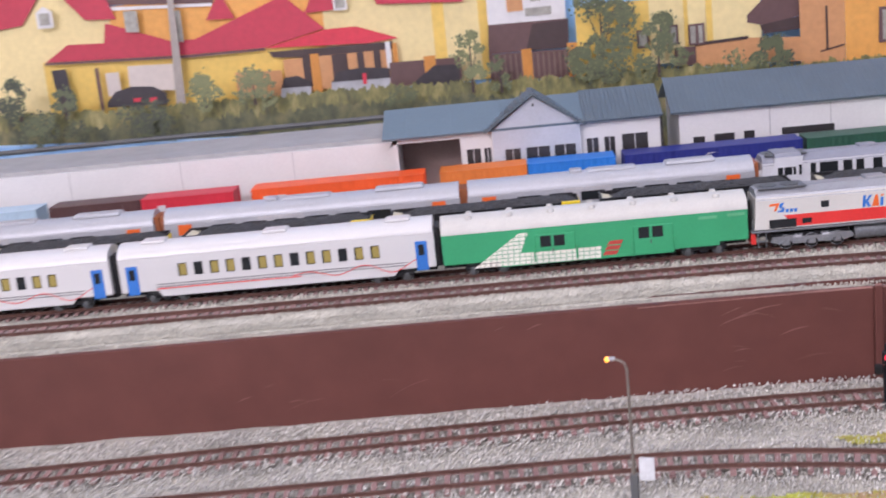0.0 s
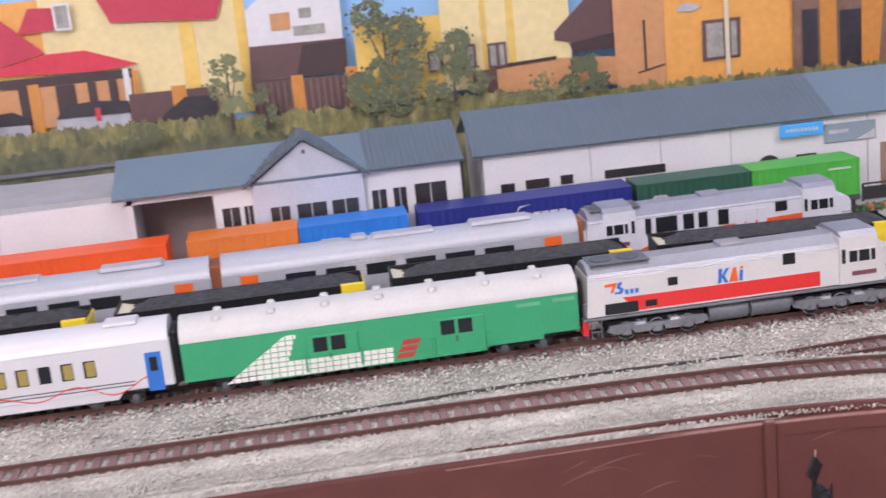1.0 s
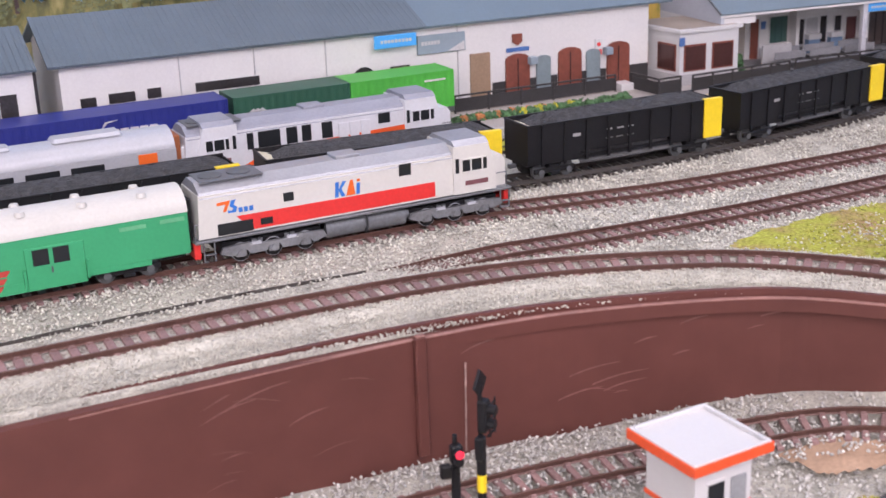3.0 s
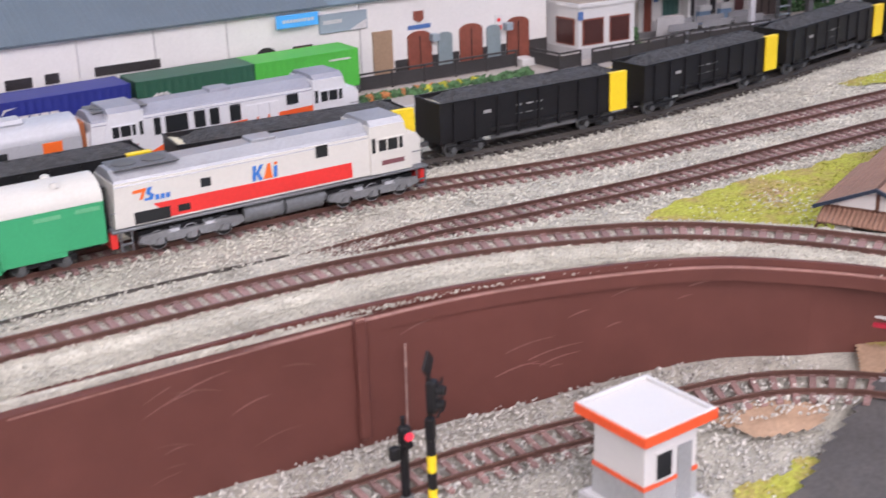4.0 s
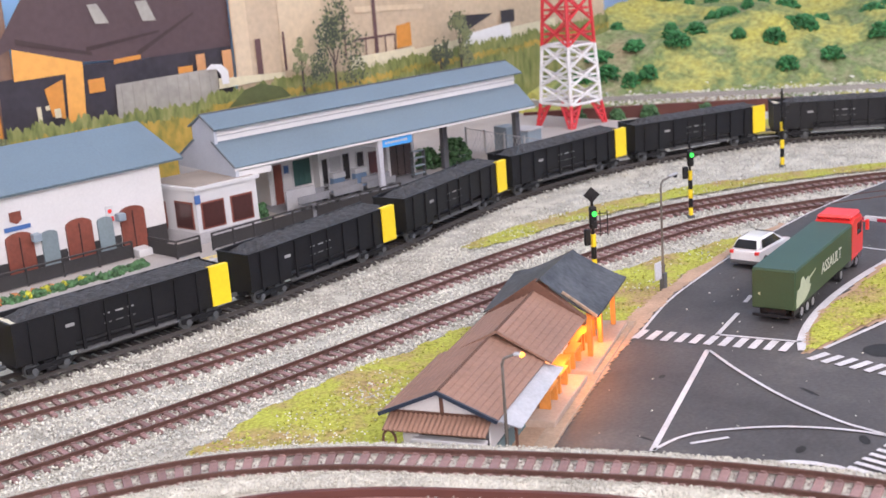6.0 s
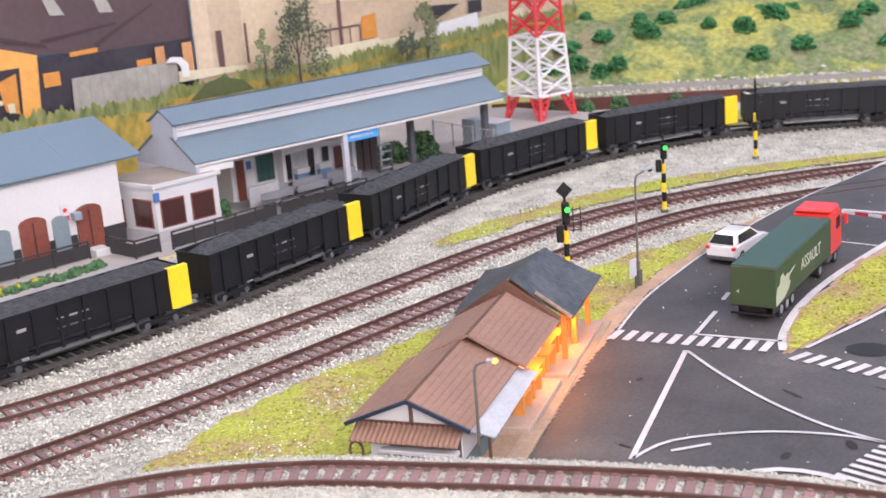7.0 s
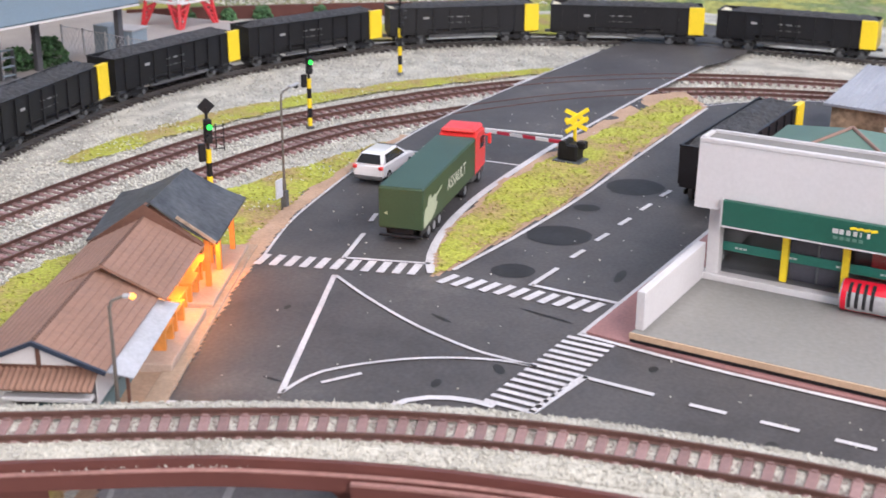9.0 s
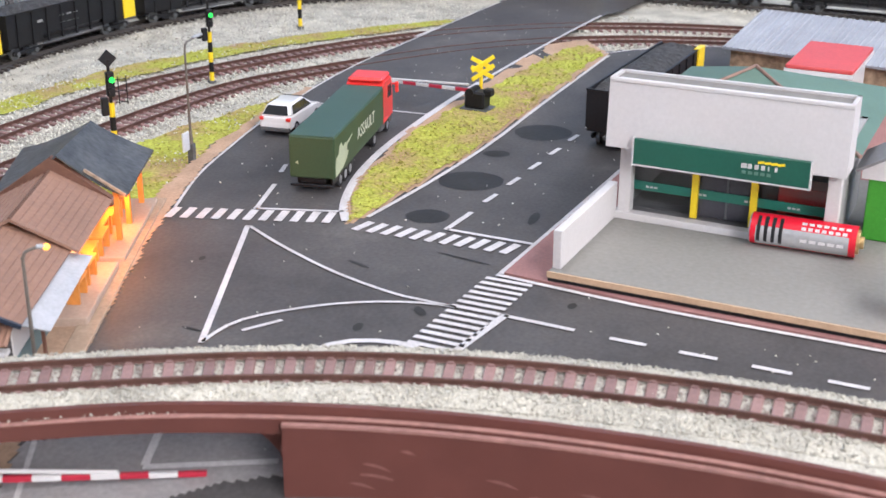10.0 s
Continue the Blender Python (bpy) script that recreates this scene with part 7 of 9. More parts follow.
part("windscreen", Geo().add([(3.85, -0.8, 1.22), (3.85, 0.8, 1.22), (2.85, 0.62, 1.78), (2.85, -0.62, 1.78)], [(0, 1, 2, 3)]).move(Matrix.Translation((0.05, 0, 0.04))), GLASS, car)
for s in (-1, 1):
    part("side_window", Geo().add([(0.6, s * 0.94, 1.25), (3.4, s * 0.94, 1.22), (2.65, s * 0.77, 1.75), (0.85, s * 0.78, 1.75)], [(0, 1, 2, 3)]).move(Matrix.Translation((0, s * 0.02, 0))), GLASS, car)
    part("tail_light", Geo().box(-0.06, 0.25, s * 0.85 - 0.13, s * 0.85 + 0.13, 0.95, 1.15, 0.03), REDP, car)
    for x in (0.95, 4.1):
        wheel(car, x, s * 0.88, 0.38, 0.25)
part("bumper", Geo().box(-0.08, 0.1, -0.95, 0.95, 0.3, 0.55, 0.04), DGREY, car)

fv = thing("fire_engine", 41.2, -56.5, 0.62, 80, "red and white fire engine on the forecourt", "vehicle")
part("body", Geo().box(-2.6, 2.6, -1.2, 1.2, 0.4, 1.6, 0.1), REDP, fv)
part("cabin", Geo().box(-2.5, 2.5, -1.15, 1.15, 1.6, 2.8, 0.12), WHITE, fv)
part("window", Geo().box(-2.0, 2.0, -1.18, 1.18, 1.8, 2.5, 0.03), GLASS, fv)
for s in (-1, 1):
    for x in (-1.6, 1.6):
        wheel(fv, x, s * 1.05, 0.45, 0.3)

# ---- bank with forecourt ----
DGREEN = pm("bank_green", (0.012, 0.095, 0.065), 0.4, var=0.08)
FORE = pm("forecourt_grey", (0.235, 0.23, 0.215), 0.75, var=0.12, fine=4, coarse=0.12)
ROOFG = pm("green_roof", (0.095, 0.17, 0.135), 0.6, var=0.08)
PINK = pm("pink_kerb", (0.30, 0.15, 0.14), 0.7, var=0.15)
pv = thing("pavement", 0, 0, 0, 0, "pinkish brown pavement strip along the forecourt", "pavement", kind="structure")
part("slab", Geo().prism([(40.45, -37.4), (55.4, -38.35), (84, -40.1), (84, -82), (38.3, -82), (39.2, -53.8), (39.6, -44.3)], "z", -0.4, 0.14), PINK, pv)
BANKW = pm("bank_white", (0.56, 0.545, 0.55), 0.5, var=0.05, coarse=0.2, bump=0.04)
bk = thing("bank_branch", 40.3, -39.5, 0.14, -93.2, "white bank branch with dark green fascia sign", "building")
# local x runs along the front (towards the camera's right), local y into the building
part("forecourt", Geo().box(0, 17, 0, 19, 0, 0.5, 0.03), FORE, bk, "grey concrete forecourt slab")
# A thin black box paints the shadow line below the plywood.
part("shadow_strip", Geo().box(-0.02, 17.02, -0.03, 0.0, 0.02, 0.2), BLACK, bk, "black strip painting the shadow under the plywood edge")
part("slab_edge", Geo().box(-0.05, 17.05, -0.09, 0.0, 0.2, 0.47), pm("plywood_edge", (0.50, 0.35, 0.23), 0.7), bk, "raw plywood slab edge")
part("side_wall", Geo().box(0.05, 0.45, 0.3, 7.8, 0.5, 2.3, 0.03), BANKW, bk)
part("step", Geo().box(0.3, 10.6, 7.6, 8.2, 0.5, 0.85, 0.03), BANKW, bk)
part("floor", Geo().box(0.4, 10.6, 8.0, 15, 0.5, 0.8), pm("lobby_floor", (0.12, 0.12, 0.13), 0.4), bk)
for x in (0.5, 10.2):
    part("pillar", Geo().box(x, x + 0.6, 7.8, 8.4, 0.5, 4.6, 0.03), BANKW, bk)
part("fascia", Geo().prism([(7.0, 4.25), (8.9, 4.25), (8.9, 7.4), (7.15, 7.4)], "x", 0.0, 11.05), BANKW, bk, "tall white fascia")
part("fascia_top", Geo().box(0.2, 10.85, 7.35, 8.7, 7.4, 7.44), pm("roof_felt", (0.20, 0.19, 0.18), 0.8), bk)
part("fascia_lip", Geo().box(0.0, 11.05, 7.1, 7.35, 7.36, 7.56, 0.03).box(0.0, 11.05, 8.7, 8.9, 7.36, 7.56).box(0.0, 0.2, 7.2, 8.9, 7.36, 7.56).box(10.85, 11.05, 7.2, 8.9, 7.36, 7.56), BANKW, bk)
sg = part("sign_board", Geo().box(1.45, 9.55, 6.7, 6.95, 3.65, 4.88, 0.03), DGREEN, bk, "dark green sign board")
part("sign_border", Geo().box(1.38, 9.62, 6.72, 6.93, 3.58, 3.66).box(1.38, 1.46, 6.72, 6.93, 3.65, 4.9).box(9.54, 9.62, 6.72, 6.93, 3.65, 4.9), BANKW, sg)
lg = Geo()
for k, w in enumerate((0.42, 0.3, 0.3, 0.28, 0.1, 0.2)):
    lg.box(6.5 + k * 0.3, 6.5 + k * 0.3 + w * 0.6, 6.66, 6.71, 4.22, 4.44, 0.01)
part("sign_letters", lg, LINE, sg, "plain white bars of a brand name")
lg = Geo()
for k in range(5):
    lg.box(6.55 + k * 0.28, 6.55 + k * 0.28 + 0.18, 6.66, 6.71, 3.96, 4.1)
part("sign_letters", lg, pm("sign_dim", (0.12, 0.22, 0.18), 0.5), sg)
lg = Geo()
for k in range(4):
    lg.prism([(7.25 + k * 0.3, 4.5), (7.53 + k * 0.3, 4.55), (7.5 + k * 0.3, 4.66), (7.23 + k * 0.3, 4.6)], "y", 6.66, 6.71)
part("sign_wave", lg, YELLOW, sg, "golden wave shapes")
pane = Geo().box(0, 2.9, 8.75, 8.8, 0.85, 4.4).mesh("glass_pane", glassy("shop_glass", (0.82, 0.86, 0.86), 0.03, 1.0))
for x in (1.0, 7.2):
    part("glass_pane", pane, GLASS, bk, loc=(x, 0, 0)).visible_shadow = False
part("door", Geo().box(4.2, 6.9, 8.8, 8.9, 0.85, 4.4), pm("door_grey", (0.06, 0.06, 0.075), 0.25), bk, "dark glass double door")
part("door_frame", Geo().box(5.5, 5.6, 8.74, 8.82, 0.85, 4.4), DGREY, bk)
part("green_band", Geo().box(1.0, 10.1, 8.68, 8.74, 1.75, 2.2), pm("band_green", (0.02, 0.16, 0.12), 0.35), bk)
tb = Geo()
for x in (1.6, 4.0, 6.4, 8.4):
    text_bars(tb, x, 8.675, 1.9, 3, 0.16, 0.1, 0.05)
part("band_marks", tb, LINE, bk)
for x in (4.05, 6.85):
    part("yellow_post", Geo().box(x - 0.16, x + 0.16, 8.45, 8.7, 0.6, 4.4, 0.02), YELLOW, bk)
part("back_wall", Geo().box(0.4, 10.7, 14.6, 15, 0.5, 5.0).box(0.4, 0.7, 8.9, 15, 0.5, 5.0).box(10.4, 10.7, 8.9, 15, 0.5, 5.0), pm("inner_wall", (0.30, 0.30, 0.30), 0.8), bk)
part("counter", Geo().box(7.5, 9.8, 11, 12.5, 0.8, 2.2, 0.05), REDP, bk)
part("roof", Geo().add([(-0.2, 8.95, 4.7), (11.3, 8.95, 4.7), (11.3, 22.5, 4.7), (-0.2, 22.5, 4.7), (4.9, 15.6, 6.75)], [(0, 1, 4), (1, 2, 4), (2, 3, 4), (3, 0, 4), (3, 2, 1, 0)]), ROOFG, bk, "hipped green roof")
part("roof_hip", Geo().tube((4.9, 15.6, 6.78), (-0.2, 8.95, 4.75), 0.1), pm("hip_brown", (0.24, 0.15, 0.12), 0.7), bk)
part("roof_hip", Geo().tube((4.9, 15.6, 6.78), (11.3, 8.95, 4.75), 0.1), pm("hip_brown", (0.24, 0.15, 0.12), 0.7), bk)
at = thing("cash_machine_booth", 49.6, -52.9, 0.64, -93, "green and white cash machine booth beside the bank", "booth")
part("body", Geo().box(-1.2, 2.4, 0, 2.5, 0, 3.0, 0.05), pm("booth_green", (0.05, 0.30, 0.03), 0.45), at)
part("machine", Geo().box(-0.2, 0.6, -0.08, 0.05, 1.1, 2.0, 0.03), BANKW, at)
part("screen", Geo().box(0.0, 0.4, -0.1, -0.05, 1.55, 1.85).box(0.0, 0.4, -0.1, -0.05, 1.2, 1.3), DGREY, at)
part("gable", Geo().prism([(-1.5, 3.0), (2.7, 3.0), (2.7, 3.4), (0.6, 4.7), (-1.5, 3.4)], "y", -0.2, 2.5), BANKW, at)
part("roof", pitched(pitched(Geo(), (0.6, -0.4, 4.85), (0.6, 3.2, 4.85), (3.0, 3.2, 3.4), (3.0, -0.4, 3.4), 0.12), (0.6, -0.4, 4.85), (0.6, 3.2, 4.85), (-1.8, 3.2, 3.4), (-1.8, -0.4, 3.4), 0.12), pm("grey_roof", (0.2, 0.2, 0.21), 0.7), at)
bt = thing("battery_cell", 47.25, -47.0, 0.66, -91, "red and silver cylindrical battery cell lying on its side", "battery")
BR, BL = 0.73, 4.75
part("sleeve", Geo().cyl(0.05, 0, BR, BR, BL - 0.1, "x", 32), pm("battery_red", (0.66, 0.015, 0.035), 0.2, var=0.03, bump=0), bt, "glossy red printed sleeve", smooth=True)
part("silver_panel", Geo().add([(x, -(BR + 0.012) * math.sin(a), BR + (BR + 0.012) * math.cos(a)) for x in (0.3, BL - 0.35) for a in np.linspace(1.05, 2.4, 9)], [(k, k + 1, k + 10, k + 9) for k in range(8)]), pm("battery_silver", (0.6, 0.6, 0.62), 0.25, 0.6), bt, "silver printed band", smooth=True)
g = Geo()
for k in range(4):
    x = 0.35 + k * 0.33
    g.add([(xx, -(BR + 0.02) * math.sin(a), BR + (BR + 0.02) * math.cos(a)) for xx in (x, x + 0.16) for a in np.linspace(0.35, 2.1, 9)], [(j, j + 1, j + 10, j + 9) for j in range(8)])
part("black_bar", g, BLACK, bt, "four black printed bars", smooth=True)
g = Geo()
for r_, (a0, n_, w_) in enumerate(((0.45, 7, 0.22), (0.8, 9, 0.2), (1.55, 6, 0.3))):
    for k in range(n_):
        x = 2.3 + k * (w_ + 0.1)
        if x + w_ < BL - 0.2:
            g.add([(xx, -(BR + 0.022) * math.sin(a), BR + (BR + 0.022) * math.cos(a)) for xx in (x, x + w_) for a in (a0, a0 + 0.1, a0 + 0.2)], [(0, 1, 4, 3), (1, 2, 5, 4)])
part("print_bar", g, LINE, bt, "illegible white print")
part("terminal", Geo().cyl(BL - 0.05, 0, BR, 0.55, 0.12, "x", 20).cyl(BL + 0.05, 0, BR, 0.28, 0.2, "x", 16), pm("gold_cap", (0.75, 0.55, 0.28), 0.3, 0.9), bt, "brass positive terminal")
part("end_cap", Geo().cyl(-0.02, 0, BR, BR * 0.92, 0.1, "x", 28), SILVER, bt)

# buildings behind the bank
kk = thing("red_roof_kiosk", 70.2, -47.5, 0.14, -4, "white kiosk with flat red roof", "building")
part("wall", Geo().box(-3.1, 3.2, -1.6, 1.7, 0, 3.9), WHITE, kk)
part("roof", Geo().box(-3.5, 3.6, -1.9, 2.0, 4.15, 4.4, 0.05), pm("red_flat_roof", (0.55, 0.07, 0.07), 0.55), kk)
part("roof_edge", Geo().box(-3.55, 3.65, -1.95, 2.05, 3.9, 4.15), WHITE, kk)
part("canopy", Geo().box(-6.0, -3.5, -1.7, 1.8, 3.3, 3.45), WHITE, kk)
part("sign_panel", Geo().box(-3.2, -3.1, -1.5, -0.1, 2.3, 3.3), WHITE, kk)
part("no_smoking_disc", Geo().cyl(-3.26, -0.8, 2.8, 0.42, 0.05, "x", 20), pm("notice_pink", (0.7, 0.5, 0.5), 0.6), kk)
wh = thing("stone_warehouse", 81.0, -45.5, 0.0, -10, "old stone warehouse with grey sheet roof", "building")
part("wall", Geo().box(-3.2, 4, -14, 5.0, 0, 2.6), pm("rough_stone", (0.33, 0.24, 0.16), 0.9, var=0.5, fine=2.5, coarse=0.7, bump=0.8, dist=0.1), wh)
ribbed(wh, (4.0, 5.4, 4.0), (4.0, -14.4, 4.0), (-3.8, -14.4, 2.7), (-3.8, 5.4, 2.7), pm("grey_sheet_roof", (0.30, 0.32, 0.36), 0.6, var=0.12), 46)
part("window", Geo().box(-3.3, -3.15, -8.2, -6.6, 0.6, 2.2), SIGNG, wh)
clumps("warehouse_shrub", [(70, -55, 0.2, 2.2, 3.0), (66, -57, 0.2, 1.6, 2.4)], LEAF, "green shrubs beside the booth")

# ---- crossing keeper's hut on the lower level ----
ht = thing("keepers_hut", 3.5, -28.75, -2.18, 3, "small white hut with flat roof and orange edge", "hut")
ht.scale = (0.87, 0.87, 0.87)
part("wall", Geo().box(-1.4, 1.4, -1.4, 1.4, 0.15, 3.7), WHITE, ht)
part("base_slab", Geo().box(-1.85, 1.85, -1.85, 1.85, -0.6, 0.15, 0.04), PLINTH, ht, "pale concrete base slab")
part("plinth", Geo().box(-1.44, 1.44, -1.44, 1.44, 0.15, 1.4), pm("hut_grey", (0.35, 0.36, 0.37), 0.6), ht)
part("orange_band", Geo().box(-1.46, 1.46, -1.46, 1.46, 1.4, 1.58), pm("hut_orange", (0.80, 0.10, 0.03), 0.45), ht)
part("roof", Geo().box(-1.88, 1.88, -1.88, 1.88, 3.7, 3.98), WHITE, ht)
for k in range(4):
    a = Geo().box(-1.9, 1.74, -1.9, -1.74, 3.98, 4.15, 0.02).move(Matrix.Rotation(math.pi / 2 * k, 4, "Z"))
    part("parapet", a, WHITE, ht)
    a = Geo().box(-1.96, 1.9, -1.97, -1.9, 3.68, 4.08).move(Matrix.Rotation(math.pi / 2 * k, 4, "Z"))
    part("roof_edge", a, pm("hut_orange", (0.80, 0.10, 0.03), 0.45), ht, "orange roof edge")
part("door", Geo().box(0.35, 1.1, -1.5, -1.4, 0.2, 2.8, 0.02), pm("hut_door", (0.28, 0.29, 0.30), 0.5), ht)
part("window", Geo().box(-0.75, 0.0, -1.49, -1.4, 1.7, 2.8, 0.02), GLASS, ht)
part("window_frame", Geo().box(-0.85, 0.1, -1.47, -1.4, 1.6, 1.7).box(-0.85, 0.1, -1.47, -1.4, 2.8, 2.9), WHITE, ht)
part("floor_slab", Geo().box(-1.7, 1.7, -2.1, 1.7, 0, 0.18, 0.03), WHITE, ht)

# ---- fenced compound of the radio mast ----
PADM = pm("pink_concrete", (0.50, 0.39, 0.36), 0.8, var=0.15, coarse=0.2)
cpd = thing("mast_compound", 0, 0, 0, 0, "pinkish concrete pad with pale kerb and wire mesh fence", "compound")
part("pad", Geo().prism([(72.2, 13.1), (80, 12.5), (87.5, 11.0), (95, 20), (94, 31), (74.4, 26)], "z", -0.4, 0.32), PADM, cpd)
part("kerb", Geo().prism([(72.0, 12.9), (80, 12.3), (87.5, 10.8), (87.6, 11.1), (80, 12.6), (72.3, 13.2)], "z", -0.4, 0.42), PLINTH, cpd)
MESHW = pm("mesh_wire", (0.45, 0.45, 0.46), 0.5, 0.4)
for (ax, ay), (bx, by) in (((72.4, 13.3), (74.4, 25)), ((72.4, 13.3), (79.5, 12.9))):
    n = 4
    for k in range(n + 1):
        x, y = ax + (bx - ax) * k / n, ay + (by - ay) * k / n
        part("fence_post", Geo().cyl(x, y, 0.3, 0.09, 2.7, "z", 8), MESHW, cpd)
    g = Geo()
    m = 22
    for k in range(m):
        for d in (-1, 1):
            u0, u1 = k / m, min(1, max(0, (k + 3 * d) / m))
            z1 = 0.4 + 2.4 * abs(u1 - u0) * m / 3
            g.tube((ax + (bx - ax) * u0, ay + (by - ay) * u0, 0.4), (ax + (bx - ax) * u1, ay + (by - ay) * u1, z1 + 0.01), 0.018, 3)
    g.tube((ax, ay, 2.85), (bx, by, 2.85), 0.04, 5)
    part("wire_mesh", g, MESHW, cpd)["kind"] = "stuff"
ec = thing("equipment_cabinet", 76.2, 19.5, 0.32, 5, "grey equipment cabinet inside the mast fence", "cabinet")
part("body", Geo().box(-1.1, 1.1, -1.6, 1.6, 0, 2.5, 0.06), SIGNG, ec)
part("door", Geo().box(-1.16, -1.08, -1.3, 1.3, 0.2, 2.3, 0.02), SIGNG, ec)
part("roof", Geo().box(-1.25, 1.25, -1.75, 1.75, 2.5, 2.65, 0.03), PLINTH, ec)

# ---- red and white lattice mast ----
TR, TW = pm("mast_red", (0.62, 0.04, 0.05), 0.5), pm("mast_white", (0.72, 0.71, 0.71), 0.5)
tw = thing("lattice_mast", 90.0, 24.6, -0.2, -6, "red and white steel lattice radio mast", "mast")
levels = [(0, 2.62), (3.2, 2.2), (9.1, 1.9), (17.0, 1.55), (25.0, 1.15)]
for k, ((z0, h0), (z1, h1)) in enumerate(zip(levels, levels[1:])):
    m = TW if k == 1 else TR
    cs0 = [(-h0, -h0), (h0, -h0), (h0, h0), (-h0, h0)]
    cs1 = [(-h1, -h1), (h1, -h1), (h1, h1), (-h1, h1)]
    for i in range(4):
        j = (i + 1) % 4
        A, B = [Vector((*cs0[q], z0)) for q in (i, j)]
        C, D = [Vector((*cs1[q], z1)) for q in (i, j)]
        part("leg", Geo().tube(A, C, 0.2), m, tw)
        g = Geo()
        if k == 0:
            for P, Q in ((A, C.lerp(D, 0.32)), (B, D.lerp(C, 0.32))):
                R = C if P is A else D
                g.tube(P, Q, 0.14, 5)
                for u in (0.25, 0.5, 0.75):
                    g.tube(P.lerp(R, u), P.lerp(Q, u + 0.12), 0.09, 4).tube(P.lerp(R, u), P.lerp(Q, u - 0.12), 0.09, 4)
        else:
            for u0, u1 in ((0.0, 0.3), (0.3, 0.62), (0.62, 1.0)):
                a, b, c, d = A.lerp(C, u0), B.lerp(D, u0), A.lerp(C, u1), B.lerp(D, u1)
                mid_ = (a + b + c + d) / 4
                g.tube(a, d, 0.13, 5).tube(b, c, 0.13, 5)
                g.tube(a.lerp(c, 0.5), mid_, 0.08, 4).tube(b.lerp(d, 0.5), mid_, 0.08, 4)
                g.tube(a.lerp(c, 0.28), a.lerp(d, 0.28), 0.07, 4).tube(b.lerp(d, 0.28), b.lerp(c, 0.28), 0.07, 4)
        part("brace", g, m, tw)
        part("girt", Geo().tube(C, D, 0.16, 5), TW if k < 2 else TR, tw)
part("base", Geo().box(-3.8, 3.8, -3.8, 3.8, 0.0, 0.62, 0.05), CONC, tw)

# ---- printed backdrop of a housing estate, behind the station ----
bd = thing("backdrop", 0, 0, 0, 0, "printed picture board of yellow houses, trees and grass", "backdrop", kind="structure")
BY = 45.0
part("board", Geo().box(-135, 118, BY, BY + 1, -1, 70), pm("print_sky", (0.30, 0.55, 0.85), 0.55, var=0.15, fine=0.1, coarse=0.03, bump=0), bd)
layer = [0]
rb = random.Random(8)


def print_mat(name, col, var=0.12, coarse=0.12):
    return pm("print_" + name, col, 0.5, var=var, fine=1.6, coarse=coarse, bump=0)


def flat(name, polys, m):
    """Flat shapes of one colour in the picture, each a hair in front of the one before; polygons of (x, z)."""
    layer[0] += 1
    v, f = [], []
    for p in polys:
        y = BY - 0.05 * layer[0] - (rb.uniform(0, 0.045) if len(polys) > 1 else 0)
        f.append(tuple(range(len(v), len(v) + len(p))))
        v += [(x * CM, y * CM, z * CM) for x, z in p]
    me = bpy.data.meshes.new(name)
    me.from_pydata(v, [], f)
    me.materials.append(m)
    ob = new(name, me)
    ob.parent = bd
    return ob


def rect(x0, x1, z0, z1):
    return [(x0, z0), (x1, z0), (x1, z1), (x0, z1)]


def streak_mat(name, stops, sx, sz):
    """Printed foliage: mottling drawn out upright, in several tones."""
    m, nt, bs = shader("print_" + name)
    N, L = nt.nodes.new, nt.links.new
    tc, mp, n1, cr = N("ShaderNodeTexCoord"), N("ShaderNodeMapping"), N("ShaderNodeTexNoise"), N("ShaderNodeValToRGB")
    mp.inputs["Scale"].default_value = (sx * 100, 1, sz * 100)
    n1.inputs["Scale"].default_value, n1.inputs["Detail"].default_value, n1.inputs["Roughness"].default_value = 1.0, 5, 0.62
    L(tc.outputs["Object"], mp.inputs["Vector"]), L(mp.outputs[0], n1.inputs["Vector"]), L(n1.outputs["Fac"], cr.inputs[0])
    el = cr.color_ramp.elements
    while len(el) < len(stops):
        el.new(0.5)
    for e, (pos, col) in zip(el, stops):
        e.position, e.color = pos, (*col, 1)
    L(cr.outputs[0], bs.inputs["Base Color"])
    bs.inputs["Roughness"].default_value = 0.5
    return m


YEL1, YEL2 = print_mat("pale_yellow", (0.80, 0.66, 0.33), 0.08, 0.05), print_mat("yellow", (0.80, 0.55, 0.13), 0.1, 0.06)
ORA, ORD = print_mat("orange", (0.78, 0.38, 0.09), 0.1, 0.06), print_mat("deep_orange", (0.62, 0.26, 0.05))
CLAY = print_mat("clay_orange", (0.60, 0.30, 0.13), 0.1, 0.08)
RED, RDD = print_mat("red_roof", (0.52, 0.04, 0.075), 0.1, 0.06), print_mat("bright_red", (0.66, 0.04, 0.07))
BRN, BRD = print_mat("brown", (0.13, 0.07, 0.068), 0.1, 0.08), print_mat("dark_brown", (0.06, 0.036, 0.036))
ROOFP = print_mat("brown_roof", (0.095, 0.060, 0.062), 0.14, 0.08)
BEI, PALE = print_mat("beige", (0.54, 0.42, 0.29), 0.14, 0.1), print_mat("pale_wall", (0.66, 0.60, 0.42), 0.1)
GRY, WHT = print_mat("grey_fence", (0.36, 0.34, 0.30), 0.16, 0.3), print_mat("white", (0.72, 0.71, 0.71), 0.06)
DRK, GLS = print_mat("dark", (0.040, 0.034, 0.042), 0.25, 0.3), print_mat("curtain", (0.34, 0.33, 0.29), 0.3, 0.5)
SIL = print_mat("silver", (0.46, 0.47, 0.50), 0.15, 0.3)

